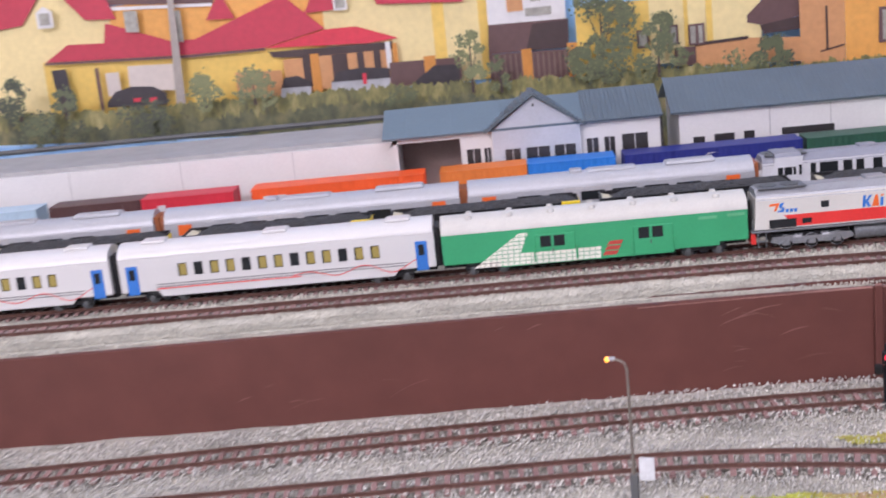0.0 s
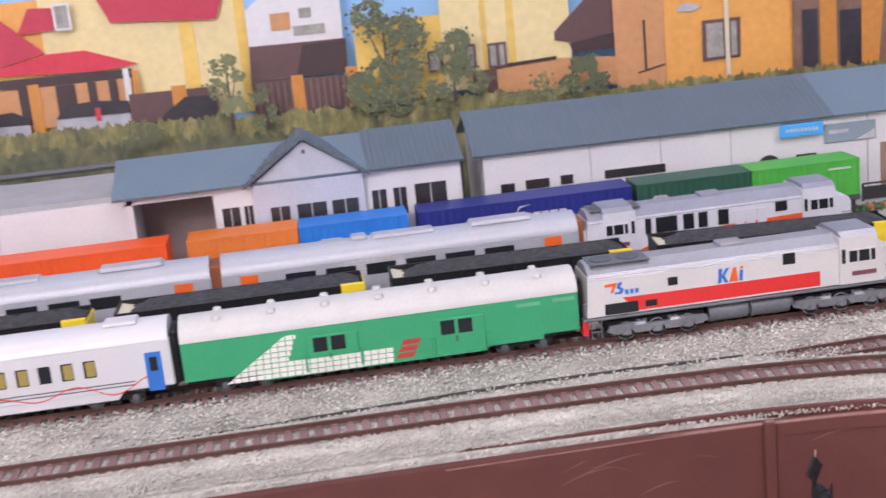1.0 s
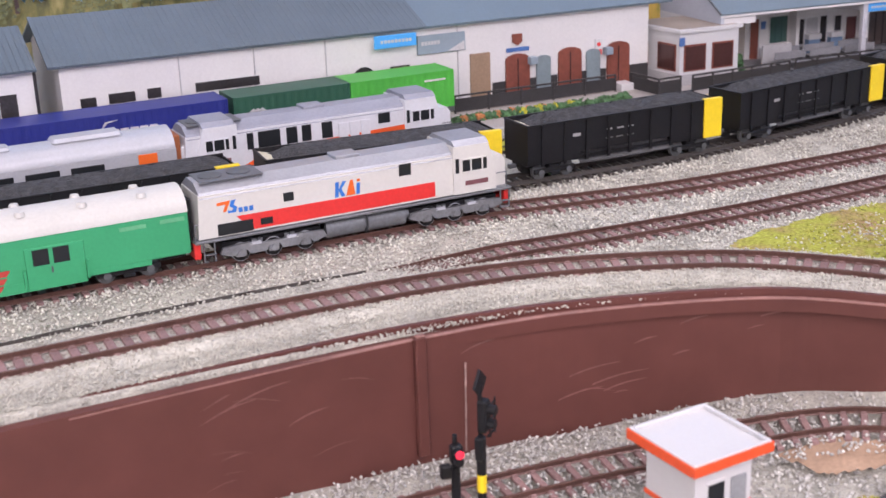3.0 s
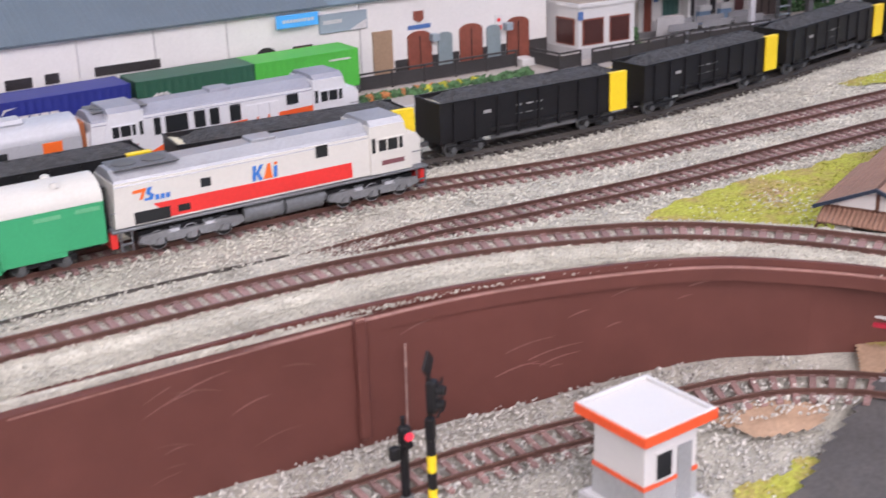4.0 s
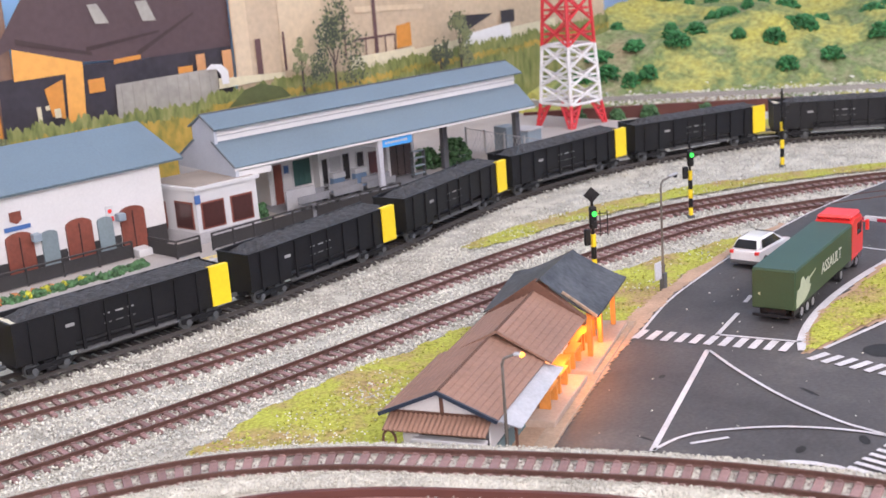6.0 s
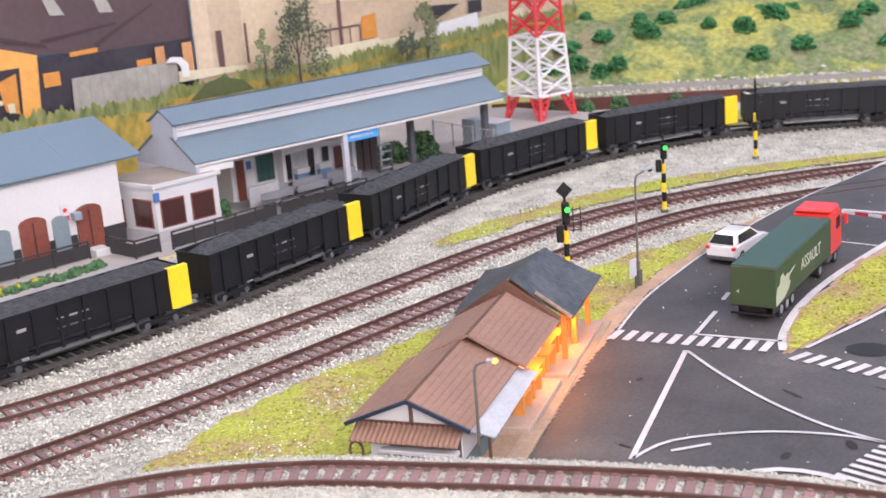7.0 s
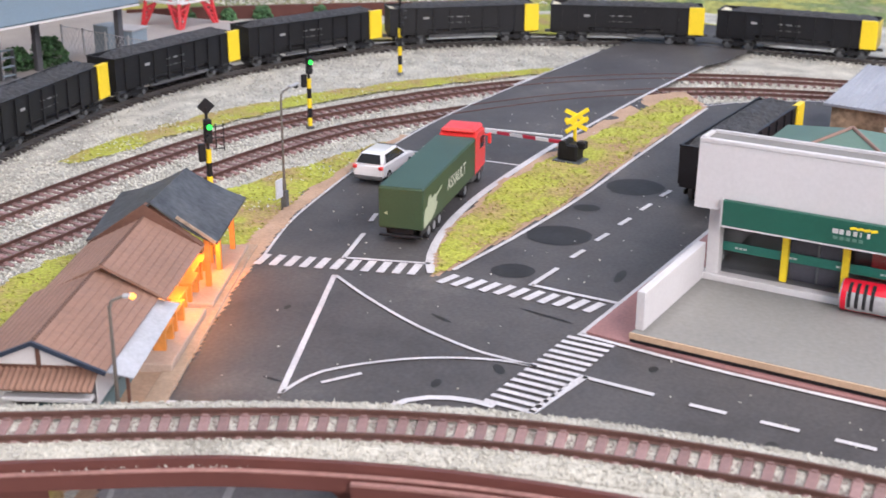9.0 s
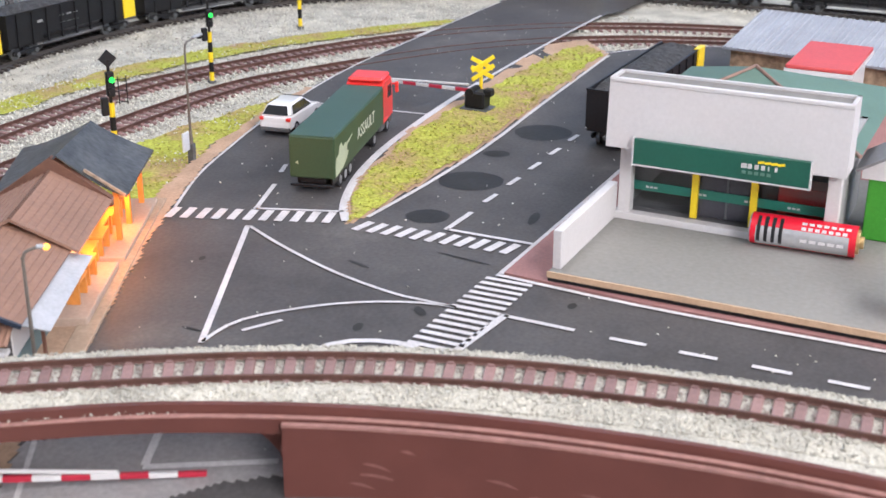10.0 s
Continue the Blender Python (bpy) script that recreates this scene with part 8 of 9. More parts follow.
# houses with red roofs
flat("print_wall", [rect(-92, -60.4, 9, 24)], YEL1)
flat("print_wall", [rect(-60.6, -38.4, 12, 20)], ORA)
flat("print_wall", [rect(-68.2, -53.0, 9, 15.0), [(-53, 9), (-39, 9), (-39, 15), (-53, 15)]], YEL2)
flat("print_wall", [[(-38.8, 9), (-22, 9), (-22, 19), (-38.6, 21)]], YEL1)
flat("print_wall_shade", [[(-22.9, 9), (-22, 9), (-22, 19), (-22.9, 19)], rect(-27.6, -26.4, 11, 18), rect(-60.6, -60.0, 12, 18)], YEL2)
flat("print_eave", [[(-60.8, 20.2), (-49.6, 19.3), (-49.6, 20.6), (-60.8, 21.4)]], BRN)
flat("print_gutter", [[(-60.4, 19.6), (-49.8, 19.05), (-49.8, 19.35), (-60.4, 19.95)]], WHT)
flat("print_roof", [[(-75, 18.4), (-69.6, 19.0), (-66.6, 22.8), (-66.4, 25), (-75, 25)]], RED)
flat("print_roof", [[(-66.4, 23.0), (-63.0, 18.9), (-59.8, 18.7), (-61.5, 23.5), (-66.4, 25)]], RED)
flat("print_roof", [[(-67.8, 15.0), (-65.2, 16.6), (-61.4, 16.4), (-61.0, 18.4), (-54.6, 16.0), (-52.0, 15.9), (-42.5, 19.4), (-38.6, 15.7), (-44.9, 14.35), (-52.5, 14.4)]], RED)
flat("print_roof", [[(-50.6, 17.7), (-48.9, 20.4), (-47.6, 17.6)]], RED)
flat("print_roof", [[(-40.5, 17.4), (-39.4, 19.4), (-36.3, 19.2), (-36.6, 17.5)]], RED)
flat("print_roof", [[(-33, 17.6), (-24.4, 17.0), (-23.2, 20), (-34, 20)]], RED)
flat("print_porch_roof", [[(-44.9, 14.3), (-38.6, 15.6), (-35.4, 15.6), (-31.2, 14.05), (-34.4, 13.8)]], RDD)
flat("print_roof_shade", [[(-67.8, 15.0), (-52.5, 14.4), (-44.9, 14.35), (-44.9, 14.1), (-52.5, 14.1), (-67.8, 14.75)]], BRN)
flat("print_porch_shade", [[(-44.6, 13.9), (-31.8, 13.75), (-31.8, 13.0), (-40, 12.9), (-44.2, 13.3)]], BRD)
flat("print_porch_inside", [rect(-43.2, -32.0, 9.6, 13.0)], CLAY)
flat("print_porch_dark", [rect(-41.2, -40.3, 10, 13.1), rect(-38.2, -36.6, 10.6, 13.0), rect(-35.6, -34.9, 10, 13.0), rect(-33.9, -33.2, 10, 13.0)], BRD)
flat("print_post", [rect(-40.4, -39.5, 9.0, 13.3), rect(-31.9, -31.4, 10.4, 13.6)], ORD)
flat("print_downpipe", [rect(-32.6, -32.1, 11, 13.8)], WHT)
flat("print_gable_window", [[(-67.8, 18.5), (-66.1, 18.5), (-66.1, 20.1), (-66.95, 20.7), (-67.8, 20.1)], rect(-37.4, -36.0, 17.4, 19.6)], WHT)
flat("print_gable_pane", [rect(-67.5, -66.4, 18.8, 20.0), rect(-37.2, -36.2, 17.6, 19.4), [(-58.8, 17.3), (-57.4, 17.2), (-57.4, 19.4), (-58.8, 19.4)], [(-54.2, 15.8), (-53.0, 15.8), (-53.0, 19), (-54.0, 19)]], GLS)
flat("print_garage", [[(-59.3, 11.4), (-54.6, 11.0), (-54.4, 13.7), (-59.2, 13.9)], rect(-61.6, -60.2, 11, 13.4)], print_mat("garage", (0.62, 0.55, 0.50), 0.06))
flat("print_dark_door", [[(-67.1, 14.2), (-65.6, 14.2), (-65.2, 10), (-66.8, 10)]], DRK)
flat("print_corner", [rect(-62.6, -62.2, 9.6, 14.0)], BRN)
flat("print_fence", [[(-48.2, 9.4), (-43.4, 9.4), (-43.4, 12.0), (-48.2, 12.2)]], CLAY)
flat("print_car", [[(-61.8, 9.9), (-55.6, 9.6), (-55.5, 10.8), (-56.8, 11.6), (-59.1, 11.8), (-60.8, 11.4), (-61.8, 10.4)]], DRK)
flat("print_car_light", [rect(-59.0, -58.2, 10.2, 10.6), rect(-57.4, -56.6, 10.0, 10.5)], RDD)
flat("print_van", [[(-38.5, 9.4), (-32.5, 9.0), (-32.4, 10.2), (-38.4, 10.4)], [(-43.8, 9.2), (-40.6, 9.0), (-40.6, 10.2), (-43.6, 10.2)]], SIL)
flat("print_van_top", [[(-38.4, 10.3), (-37.6, 11.3), (-35.3, 11.5), (-32.4, 11.2), (-32.4, 10.2)], [(-43.6, 10.2), (-43.2, 11.2), (-41.8, 11.3), (-40.6, 10.6), (-40.6, 10.1)]], DRK)
flat("print_van_lamp", [rect(-35.2, -34.8, 9.8, 10.9)], RDD)
flat("print_pole", [[(-54.6, 9.4), (-53.6, 9.4), (-53.3, 24), (-53.8, 24)]], print_mat("pole", (0.36, 0.32, 0.29)))
flat("print_fence", [[(-32.4, 9.3), (-25.0, 9.0), (-25.1, 11.6), (-32.3, 11.7)]], BRN)
flat("print_pillar", [rect(-28.8, -27.6, 9.6, 12.0)], ORD)
flat("print_car", [[(-30.2, 9.0), (-25.3, 8.8), (-25.3, 10.9), (-27.8, 11.0), (-29.6, 9.8)]], DRK)
# white house over the brown fence
flat("print_white_house", [[(-22, 14.3), (-14.2, 14.2), (-14.1, 18.6), (-20.4, 18.6), (-22, 17.4)]], WHT)
flat("print_white_window", [rect(-18.2, -15.6, 15.0, 15.8), rect(-17.6, -16.6, 16.4, 17.2)], GLS)
flat("print_red_sign", [rect(-20.0, -18.4, 15.6, 17.0)], CLAY)
flat("print_brown_roof", [[(-22.0, 14.5), (-14.0, 14.4), (-14.1, 11.5), (-22.2, 11.6)]], BRN)
flat("print_roof_dark", [[(-17.6, 14.2), (-14.0, 14.3), (-14.1, 11.5), (-18.4, 11.6)]], BRD)
flat("print_fence", [[(-22.2, 8.8), (-14.3, 8.6), (-14.3, 11.4), (-22.2, 11.6)]], BRN)
flat("print_slat", [rect(-21.8 + 0.55 * k, -21.62 + 0.55 * k, 8.9, 11.4) for k in range(14)], print_mat("fence_light", (0.20, 0.13, 0.11)))
flat("print_pillar", [rect(-18.9, -17.9, 8.6, 11.8), rect(-14.3, -13.2, 8.6, 12.0)], ORD)
# yellow house and orange house
flat("print_wall", [rect(-13.3, -5.9, 8, 15.5)], YEL2)
flat("print_wall", [rect(-6.0, 5.0, 9, 20)], YEL1)
flat("print_wall_shade", [rect(-0.4, 0.2, 9, 20), rect(-2.6, -2.2, 9, 20)], YEL2)
flat("print_brown_roof", [[(3.6, 12.3), (3.6, 13.0), (7.4, 16.4), (9.0, 16.6), (8.9, 12.5), (5.1, 11.9)]], BRN)
flat("print_roof_dark", [[(4.8, 11.9), (9.0, 12.5), (9.0, 11.2), (5.2, 11.0)]], BRD)
flat("print_low_wall", [[(-1.7, 8.4), (9, 8.0), (9, 10.4), (3.5, 10.8), (-1.6, 10.6)]], CLAY)
flat("print_brown_wall", [rect(-3.7, -1.6, 8.6, 10.5)], BRN)
flat("print_wall_cap", [[(-1.7, 10.5), (3.6, 10.7), (3.6, 11.0), (-1.7, 10.8)]], BRD)
flat("print_wall", [rect(8.7, 13.1, 6, 22)], CLAY)
flat("print_wall", [rect(13.1, 24.5, 6, 22)], ORA)
flat("print_wall_line", [rect(11.2, 11.4, 9, 13.2), [(10.6, 8.7), (13.0, 9.2), (13.0, 9.35), (10.6, 8.85)]], BRD)
flat("print_window_frame", [[(16.3, 9.1), (19.7, 9.2), (19.8, 12.6), (16.4, 12.6)], rect(-7.4, -6.2, 10.8, 12.6), rect(-5.1, -3.3, 10.8, 12.8), rect(-2.3, -0.7, 10.6, 12.7)], BRN)
flat("print_window_pane", [rect(16.7, 18.2, 9.4, 12.3), rect(18.9, 19.4, 9.4, 12.3), rect(-7.2, -6.4, 11, 12.4), rect(-4.9, -4.3, 11, 12.6), rect(-4.0, -3.5, 11, 12.6), rect(-2.1, -1.6, 10.8, 12.5), rect(-1.3, -0.9, 10.8, 12.5)], GLS)
flat("print_pole", [rect(18.35, 18.75, 7.4, 20)], PALE)
flat("print_blue_mark", [[(14.0, 13.6), (15.6, 13.5), (16.4, 13.9), (14.8, 14.3)]], SIL)
# shed row and dark brown roofs
flat("print_brown_wall", [rect(24.4, 38, 6, 22)], print_mat("wood_brown", (0.22, 0.13, 0.09), 0.2, 0.3))
flat("print_shed_dark", [rect(28.6, 30.6, 6.5, 12.2), rect(25.2, 26.6, 6.5, 12.6)], DRK)
flat("print_shed_post", [rect(26.8, 28.3, 6.5, 16), [(30.5, 6.5), (32.0, 6.5), (32.9, 16), (30.6, 16)], rect(35.2, 36.2, 6.5, 12.4)], ORD)
flat("print_roof_brown", [[(36, 14.0), (37.6, 16.0), (41, 20.5), (60.6, 20.5), (60.4, 12.1), (50, 12.3), (44.3, 12.8), (38, 14.7)]], ROOFP)
flat("print_roof_line", [[(45.0, 13.6), (52.6, 14.4), (52.6, 14.6), (45.0, 14.0)], [(50.2, 12.6), (56.5, 15.6), (56.5, 15.8), (50.0, 13.0)], [(38.5, 15.0), (45.5, 13.2), (45.5, 13.5), (38.5, 15.5)]], BRD)
flat("print_skylight", [[(51.0, 15.6), (52.4, 15.5), (51.6, 17.4), (50.4, 17.4)], [(46.2, 15.9), (47.6, 15.8), (46.6, 17.6), (45.6, 17.6)]], GRY)
flat("print_open_hall", [[(36.2, 7), (60, 7), (60.3, 12.2), (50.2, 12.3), (44.3, 12.6), (36.4, 12.2)]], DRK)
flat("print_orange_gable", [[(38.0, 14.7), (44.4, 12.8), (43.9, 6.8), (42.2, 6.8), (42.6, 12.0), (37.8, 12.0)]], ORA)
flat("print_inside", [[(40.4, 11.0), (42.2, 11.6), (42.0, 8.2), (40.8, 8.6)], rect(44.6, 46.2, 10.0, 11.2), [(47.4, 12.2), (50.2, 12.3), (50.2, 12.7), (47.4, 12.6)], rect(54, 55.6, 10.4, 11.0)], ORD)
flat("print_clutter", [[(39.4, 8.0), (39.8, 8.0), (39.8, 9.6), (39.4, 9.6)], rect(41.0, 41.6, 8.4, 9.2), rect(40.2, 40.6, 9.2, 9.6)], PALE)
flat("print_column", [rect(56.0, 57.0, 9.6, 11.9), rect(59.0, 60.1, 8.8, 11.9)], CLAY)
flat("print_grey_fence", [[(47.0, 7.0), (58.2, 7.0), (58.2, 10.4), (47.2, 10.4)]], GRY)
flat("print_fence_post", [rect(47.6 + 1.2 * k, 47.7 + 1.2 * k, 7.2, 10.3) for k in range(9)], print_mat("grey_dark", (0.30, 0.28, 0.25)))
# beige block
flat("print_beige_block", [rect(60.3, 118, 5, 24)], BEI)
flat("print_beige_light", [rect(66, 71.5, 9, 24), rect(60.4, 62.2, 9, 24), [(76, 13.6), (86, 13.0), (86, 13.5), (76, 14.2)]], print_mat("light_beige", (0.64, 0.51, 0.35), 0.12, 0.1))
flat("print_beige_dark", [rect(62.8, 63.5, 9.0, 12.5), rect(66.2, 66.5, 9, 12.8), rect(78.4, 78.9, 9, 18), rect(74.2, 74.4, 9, 16)], BRN)
flat("print_rail", [[(75.4, 10.7), (81.2, 10.7), (81.2, 10.9), (75.4, 10.95)]] + [rect(75.6 + 1.4 * k, 75.75 + 1.4 * k, 9.0, 10.8) for k in range(5)], BRN)
flat("print_orange_door", [[(81.5, 9.2), (83.7, 9.3), (83.7, 11.8), (81.6, 11.6)]], ORD)
flat("print_pale_wall", [[(58.0, 8.4), (66, 8.4), (66, 8.9), (58.0, 9.4)], [(74.6, 7.4), (84, 7.6), (84, 9.1), (74.8, 9.1)], [(84, 7.4), (108, 7.6), (108, 9.6), (84, 8.8)]], PALE)
flat("print_dark_gap", [[(91.6, 9.8), (92, 9.7), (96.8, 11.3), (91.6, 11.6)], rect(98.2, 100.5, 10.0, 11.4)], DRK)
flat("print_white_board", [[(91.8, 7.3), (99.9, 7.6), (99.6, 10.0), (91.8, 9.4)]], WHT)
flat("print_tarp", [[(56.6, 10.4), (57.2, 10.85), (58.4, 10.7), (59.1, 10.0), (59.1, 8.8), (58.3, 8.8), (58.2, 9.8), (57.8, 10.3)]], WHT)

# rough grass in front of the houses, with a ragged top
GRASS_L = streak_mat("rough_grass", [(0.30, (0.075, 0.075, 0.045)), (0.43, (0.14, 0.14, 0.06)), (0.53, (0.22, 0.205, 0.075)), (0.63, (0.33, 0.29, 0.12)), (0.75, (0.44, 0.37, 0.18))], 1.1, 0.45)
GRASS_H = streak_mat("hedge", [(0.32, (0.055, 0.065, 0.045)), (0.47, (0.11, 0.12, 0.065)), (0.62, (0.19, 0.175, 0.085)), (0.78, (0.28, 0.23, 0.13))], 0.7, 0.5)
GRASS_R = streak_mat("golden_grass", [(0.30, (0.12, 0.13, 0.035)), (0.43, (0.24, 0.22, 0.05)), (0.55, (0.42, 0.29, 0.055)), (0.68, (0.52, 0.34, 0.08)), (0.8, (0.40, 0.36, 0.13))], 0.7, 0.4)
GRASS_F = streak_mat("fresh_grass", [(0.32, (0.10, 0.13, 0.04)), (0.5, (0.21, 0.235, 0.075)), (0.68, (0.33, 0.32, 0.13))], 1.4, 0.45)


def grass_band(name, x0, x1, top, low, rag, m, step=0.16):
    """A band of printed grass whose top follows top(x) with ragged blades."""
    up, x = [], x0
    while x < x1:
        n = 0.6 * noise.noise((x * 0.5, 2.0, 9)) + 0.7 * noise.noise((x * 2.1, 5.0, 1)) + rb.uniform(-0.35, 0.5)
        up.append((x, top(x) + rag * n))
        x += step * rb.uniform(0.5, 1.5)
    v = [q for a in up for q in ((a[0], low), a)]
    layer[0] += 1
    y = BY - 0.05 * layer[0]
    me = bpy.data.meshes.new(name)
    me.from_pydata([(a * CM, y * CM, b * CM) for a, b in v], [], [(2 * i, 2 * i + 2, 2 * i + 3, 2 * i + 1) for i in range(len(up) - 1)])
    me.materials.append(m)
    ob = new(name, me)
    ob.parent = bd


def along_x(*keys):
    xs, zs = zip(*keys)
    return lambda x: float(np.interp(x, xs, zs))


TOP_L = along_x((-92, 10.8), (-73, 10.4), (-61, 9.9), (-45, 9.7), (-32, 9.7), (-22, 9.1), (-14, 8.9), (-7, 8.9), (-1.5, 8.7), (8, 7.9), (16, 7.9), (25, 7.7), (36, 7.6))
TOP_R = along_x((24, 7.7), (32, 7.8), (45, 7.5), (54, 7.0), (57, 7.5), (66, 7.8), (75, 7.4), (84, 7.8), (100, 7.8), (118, 8.4))
grass_band("print_grass", -92, 37, TOP_L, -1, 0.55, GRASS_L)
grass_band("print_hedge", -92, -26, lambda x: TOP_L(x) - 1.6, -1, 0.8, GRASS_H)
grass_band("print_hedge", -26, 12, lambda x: TOP_L(x) - 1.4 - 0.05 * (x + 26), -1, 0.7, GRASS_H)
grass_band("print_fresh_grass", 36, 118, lambda x: TOP_R(x) + 0.5, -1, 0.75, GRASS_F)
grass_band("print_golden_grass", 22, 118, lambda x: TOP_R(x) - 0.6, -1, 0.45, GRASS_R)
grass_band("print_fresh_grass", 62, 118, lambda x: TOP_R(x) - 1.2, -1, 0.5, GRASS_F)
flat("print_water_edge", [[(-92, 8.2), (-74, 7.5), (-56, 6.4), (-34.2, 5.5), (-34.0, 4.4), (-44.3, 4.8), (-74.2, 6.0), (-92, 6.6)]], streak_mat("pale_blue", [(0.35, (0.16, 0.32, 0.62)), (0.5, (0.28, 0.50, 0.78)), (0.65, (0.45, 0.62, 0.80))], 0.12, 1.2))


def print_tree(x, z0, w, h, cols, n, trunk=True, gaps=0.5):
    """A printed tree: forked stems and many small leaves, thicker in a few clumps, with gaps between."""
    if trunk:
        flat("print_trunk", [[(x - 0.16, z0), (x + 0.16, z0), (x + 0.06, z0 + h * 0.75), (x - 0.06, z0 + h * 0.75)], [(x, z0 + h * 0.3), (x + 0.1, z0 + h * 0.28), (x + w * 0.28, z0 + h * 0.8), (x + w * 0.27, z0 + h * 0.8)], [(x, z0 + h * 0.35), (x - 0.1, z0 + h * 0.33), (x - w * 0.26, z0 + h * 0.75), (x - w * 0.25, z0 + h * 0.75)]], BRD)
    lobes = []
    for k in range(9 if trunk else 6):
        v = rb.uniform(0.12, 0.9)
        half = w * 0.42 * math.sin(math.pi * min(1, v * 0.75 + 0.22))
        lobes.append((x + rb.uniform(-half, half), z0 + h * v, rb.uniform(0.16, 0.28) * w))
    for m in cols:
        ps = []
        for k in range(int(n * 2.2)):
            lx, lz, lr = rb.choice(lobes)
            a, r0 = rb.uniform(0, 6.28), lr * math.sqrt(rb.uniform(0, 1)) * (1 if rb.random() > 0.12 else 1.5)
            px, pz = lx + r0 * math.cos(a), lz + r0 * math.sin(a) * 0.9
            if noise.noise((px * 1.3, pz * 1.3, x)) < -0.25 * (1 + gaps) + 0.1:
                continue
            r, a0 = rb.uniform(0.08, 0.22), rb.uniform(0, 6.28)
            ps.append([(px + r * rb.uniform(0.6, 1) * math.cos(a0 + j * 1.2566), pz + r * rb.uniform(0.6, 1) * math.sin(a0 + j * 1.2566)) for j in range(5)])
        flat("print_leaves", ps, m)


TG = [print_mat("leaf_dark", (0.062, 0.075, 0.052)), print_mat("leaf_mid", (0.115, 0.135, 0.07)), print_mat("leaf_light", (0.20, 0.215, 0.10))]
print_tree(-11, 7.8, 6.6, 11.0, [TG[0], TG[1], TG[0], TG[2], TG[1]], 420)
print_tree(-5.6, 8.0, 4.8, 6.2, [TG[1], TG[2], TG[1]], 230)
print_tree(-24.0, 8.2, 3.0, 6.4, [TG[1], TG[2]], 170)
print_tree(-21.2, 8.0, 2.2, 3.8, [TG[2], TG[1]], 90)
print_tree(5.4, 8.2, 3.4, 2.8, [TG[0], TG[0], TG[1]], 200, False)
print_tree(-69.5, 9.6, 4.0, 4.4, [TG[1], TG[2], TG[0]], 150)
print_tree(-64.8, 9.5, 2.4, 3.4, [TG[0], TG[1]], 110)
print_tree(-50.6, 9.2, 3.6, 3.6, [TG[1], TG[2]], 150)
print_tree(-57.0, 7.2, 6.2, 3.0, [TG[1], TG[0]], 170, False)
print_tree(-45.6, 9.2, 4.0, 3.4, [TG[1], TG[2]], 140)
print_tree(-66.0, 7.8, 6.0, 2.4, [TG[0], TG[1]], 140, False)
print_tree(-31, 8.2, 3.0, 1.6, [TG[1]], 70, False)
print_tree(1.0, 7.4, 7.0, 1.8, [TG[1], TG[2]], 120, False)
print_tree(70.4, 6.4, 6.4, 8.6, [TG[1], TG[2], TG[0]], 230, gaps=1.2)
print_tree(66.0, 7.0, 2.0, 5.6, [TG[1], TG[2]], 60, gaps=1.2)
print_tree(88.2, 6.4, 3.4, 6.8, [TG[1], TG[0], TG[2]], 170, gaps=1.0)
print_tree(84.8, 6.6, 3.2, 3.6, [TG[1], TG[0]], 110)
print_tree(32.5, 6.4, 4.0, 1.6, [TG[1], TG[2]], 60, False)
flat("print_green_heap", [[(56.4, 7.0), (58.5, 8.4), (60.5, 8.7), (62.9, 8.0), (63.9, 7.0)]], print_mat("heap_green", (0.085, 0.10, 0.035), 0.25))

# ---- hillside beyond the curve ----
HILLM = ramp_mat("hill_grass", [(0.34, (0.30, 0.22, 0.15)), (0.42, (0.28, 0.28, 0.16)), (0.49, (0.16, 0.22, 0.09)), (0.55, (0.36, 0.36, 0.12)), (0.66, (0.44, 0.40, 0.09))], 0.07, bump=1.0, dist=0.25, fine=1.6)
nx, ny = 90, 70
pts = []
for j in range(ny + 1):
    for i in range(nx + 1):
        x, y = 88 + 97 * i / nx, 46 - 130 * j / ny
        d = (x - 104) * 0.80 + (y - 21) * 0.60 if y > -12 else (x - 128) * 0.9
        h = 1.2 * max(0, min(1, d / 1.0 + 0.5))
        if d > 9:
            h += 11.0 * (1 - math.exp(-(d - 9) / 18)) + 2.2 * noise.noise((x * 0.09, y * 0.09, 1)) * min(1, (d - 9) / 6) + 0.7 * noise.noise((x * 0.4, y * 0.4, 5))
        if y < -12:
            h *= max(0.0, 1 + (y + 12) / 40)
        pts.append((x, y, h - 0.55))
hill = Geo().add(pts, [(j * (nx + 1) + i, j * (nx + 1) + i + 1, (j + 1) * (nx + 1) + i + 1, (j + 1) * (nx + 1) + i) for j in range(ny) for i in range(nx)])
struct("hillside", hill, HILLM, "green and yellow model hillside", "hill", smooth=True)


def hill_z(x, y):
    i, j = (x - 88) / 97 * nx, (46 - y) / 130 * ny
    return pts[int(min(ny, max(0, round(j)))) * (nx + 1) + int(min(nx, max(0, round(i))))][2]


hb = []
while len(hb) < 80:
    x, y = random.uniform(104, 165), random.uniform(-12, 45)
    if (x - 104) * 0.8 + (y - 21) * 0.6 > 11:
        hb.append((x, y, hill_z(x, y) - 0.3, random.uniform(0.8, 2.0), random.uniform(0.8, 1.8)))
clumps("hill_bushes", hb, pm("bush_green", (0.035, 0.17, 0.055), 0.85, var=0.2, island=0.45, bump=0), "dark green bushes scattered on the hillside")
sp = [(random.uniform(100, 150), random.uniform(-12, 42)) for k in range(9000)]
sp = np.array([p for p in sp if -0.5 < (p[0] - 104) * 0.8 + (p[1] - 21) * 0.6 < 9])
scatter("hill_gravel", sp, np.array([hill_z(*p) + 0.03 for p in sp]), 0.2, STONE, "grey gravel track bed at the foot of the hill")
HLINE = spline([(98, 37), (108, 23), (114, 14), (120, 6), (126, -2), (131, -10)])
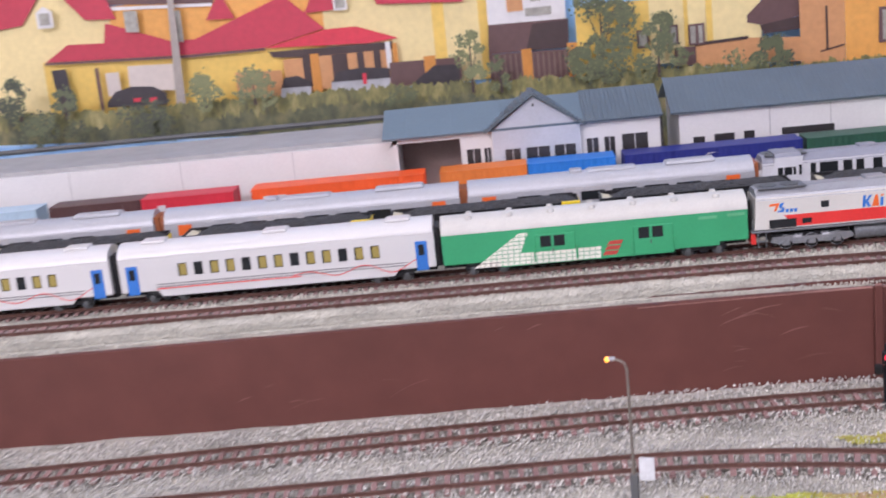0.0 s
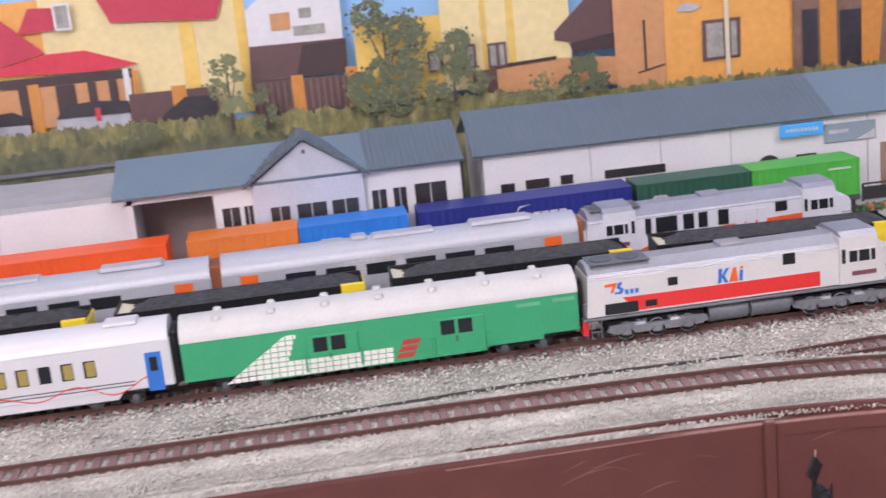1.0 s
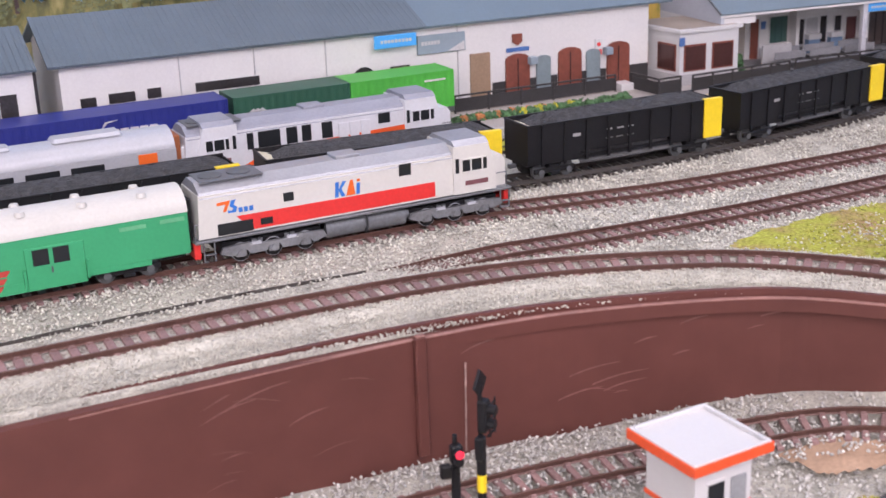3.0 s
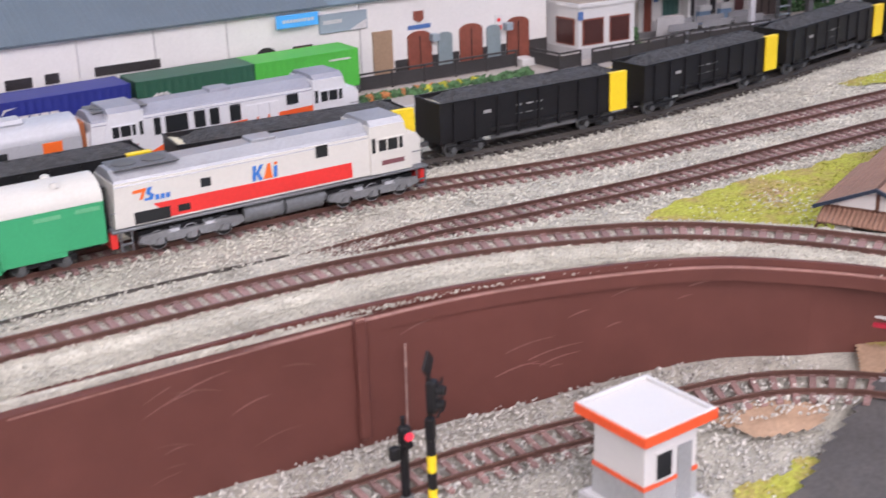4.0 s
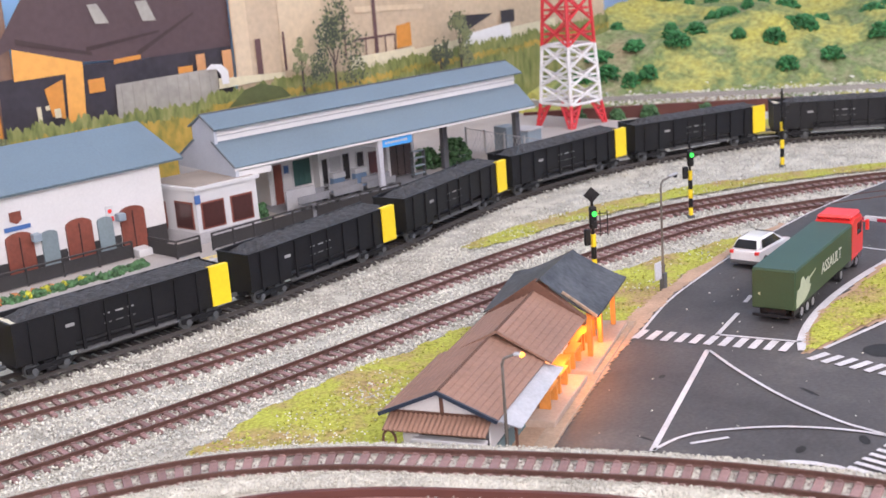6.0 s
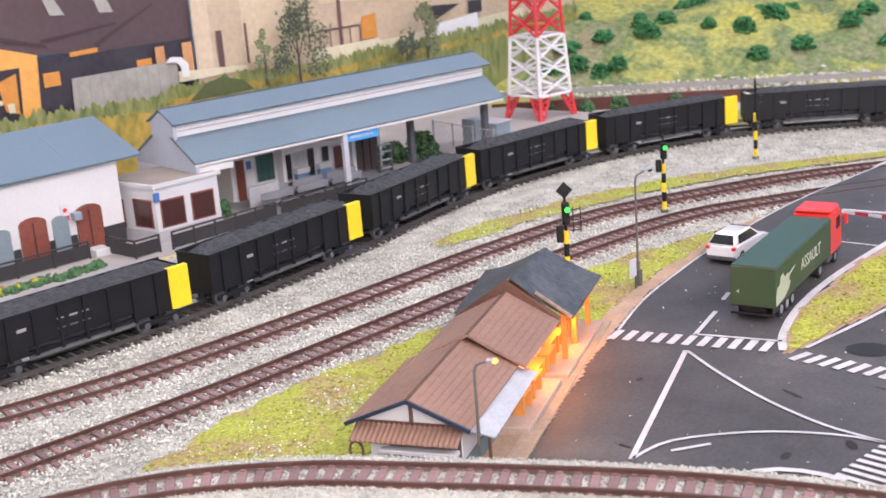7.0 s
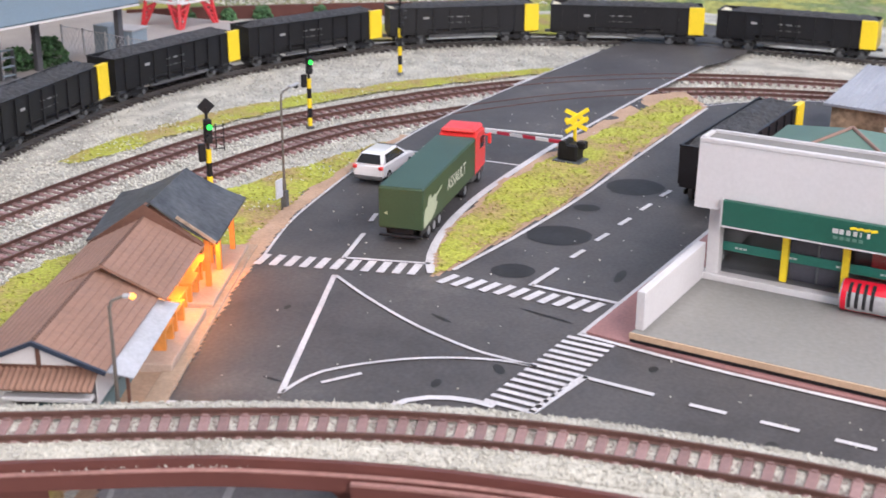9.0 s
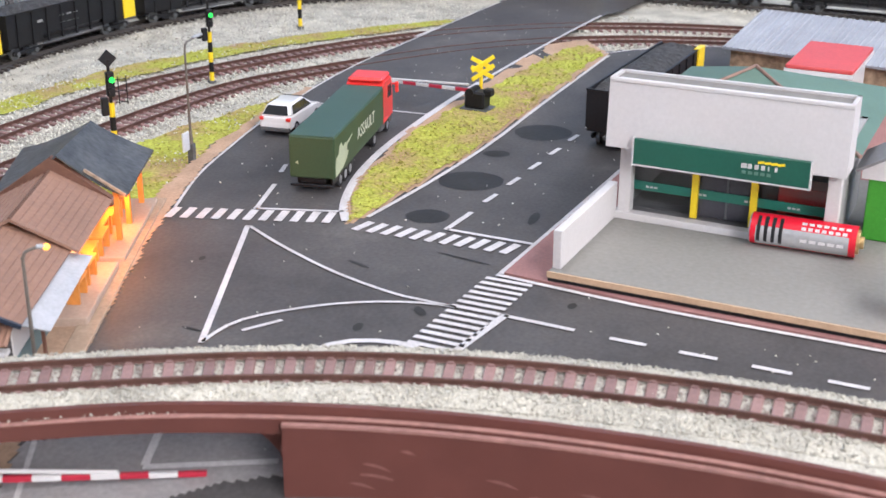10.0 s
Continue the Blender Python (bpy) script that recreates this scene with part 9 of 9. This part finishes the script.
track("track_hill", HLINE, 1.05, "grey railway track along the foot of the hill", pm("rail_grey", (0.3, 0.28, 0.26), 0.5), pm("sleeper_grey", (0.3, 0.28, 0.25), 0.8))
struct("hill_wall", sweep(spline([(92, 33), (98, 26.5), (103.5, 19.5), (109, 12), (116, 3)]), [(0, -0.4), (0, 0.95), (0.5, 0.95), (0.5, -0.4)]), BROWNW, "low brown retaining wall below the hill track", "retaining wall")
clumps("wall_shrubs", [(94, 27, 0, 1.0, 1.3), (97, 24, 0, 0.8, 1.0), (99.5, 21.5, 0, 1.0, 1.2), (103.5, 17, 0, 0.8, 0.9)], LEAF, "small green shrubs below the brown wall")
tp = thing("trackside_tower", 135, -3, 5.2, -40, "small white signal tower with red band on the hill", "building")
part("wall", Geo().box(-1.6, 1.6, -1.6, 1.6, 0, 3.6, 0.05), WHITE, tp)
part("band", Geo().box(-1.65, 1.65, -1.65, 1.65, 2.6, 3.0), REDP, tp)
part("window", Geo().box(-1.1, -0.3, -1.66, -1.55, 1.2, 2.2).box(0.3, 1.1, -1.66, -1.55, 1.2, 2.2), GLASS, tp)
part("roof", Geo().box(-1.9, 1.9, -1.9, 1.9, 3.6, 3.9, 0.05), WHITE, tp)

# ---- room round the layout; unseen white walls and ceiling added to bounce light ----
RW = pm("room_wall", (0.72, 0.72, 0.70), 0.8, var=0.04, fine=0.2, coarse=0.02, bump=0)
struct("wall_east", Geo().box(186, 190, -260, 120, -90, 170), pm("sky_blue_wall", (0.36, 0.56, 0.86), 0.7, var=0.06, fine=0.1, coarse=0.02, bump=0), "sky blue painted wall behind the hill", "wall")
struct("wall_north", Geo().box(-260, 186, 120, 124, -90, 170), RW, "unseen white room wall added to bounce light", "wall")
struct("wall_west", Geo().box(-264, -260, -260, 120, -90, 170), RW, "unseen white room wall added to bounce light", "wall")
struct("wall_south", Geo().box(-260, 186, -264, -260, -90, 170), RW, "unseen white room wall added to bounce light", "wall")
struct("floor", Geo().box(-264, 190, -264, 124, -94, -90), pm("room_floor", (0.35, 0.33, 0.31), 0.6, var=0.1, fine=0.2, coarse=0.02), "unseen grey floor closing the room", "floor")
struct("ceiling", Geo().box(-264, 190, -264, 124, 170, 174), RW, "unseen white ceiling added to bounce light", "ceiling")
struct("baseboard", Geo().box(-116, 184, -83, 119, -6, -3.2), pm("plywood", (0.42, 0.28, 0.16), 0.7), "plywood table top under the layout", "table")
struct("table_legs", Geo().box(-110, -104, -80, -74, -90, -6).box(172, 178, -80, -74, -90, -6).box(-110, -104, 108, 114, -90, -6).box(172, 178, 108, 114, -90, -6), pm("plywood", (0.42, 0.28, 0.16), 0.7), "square wooden table legs", "table leg")
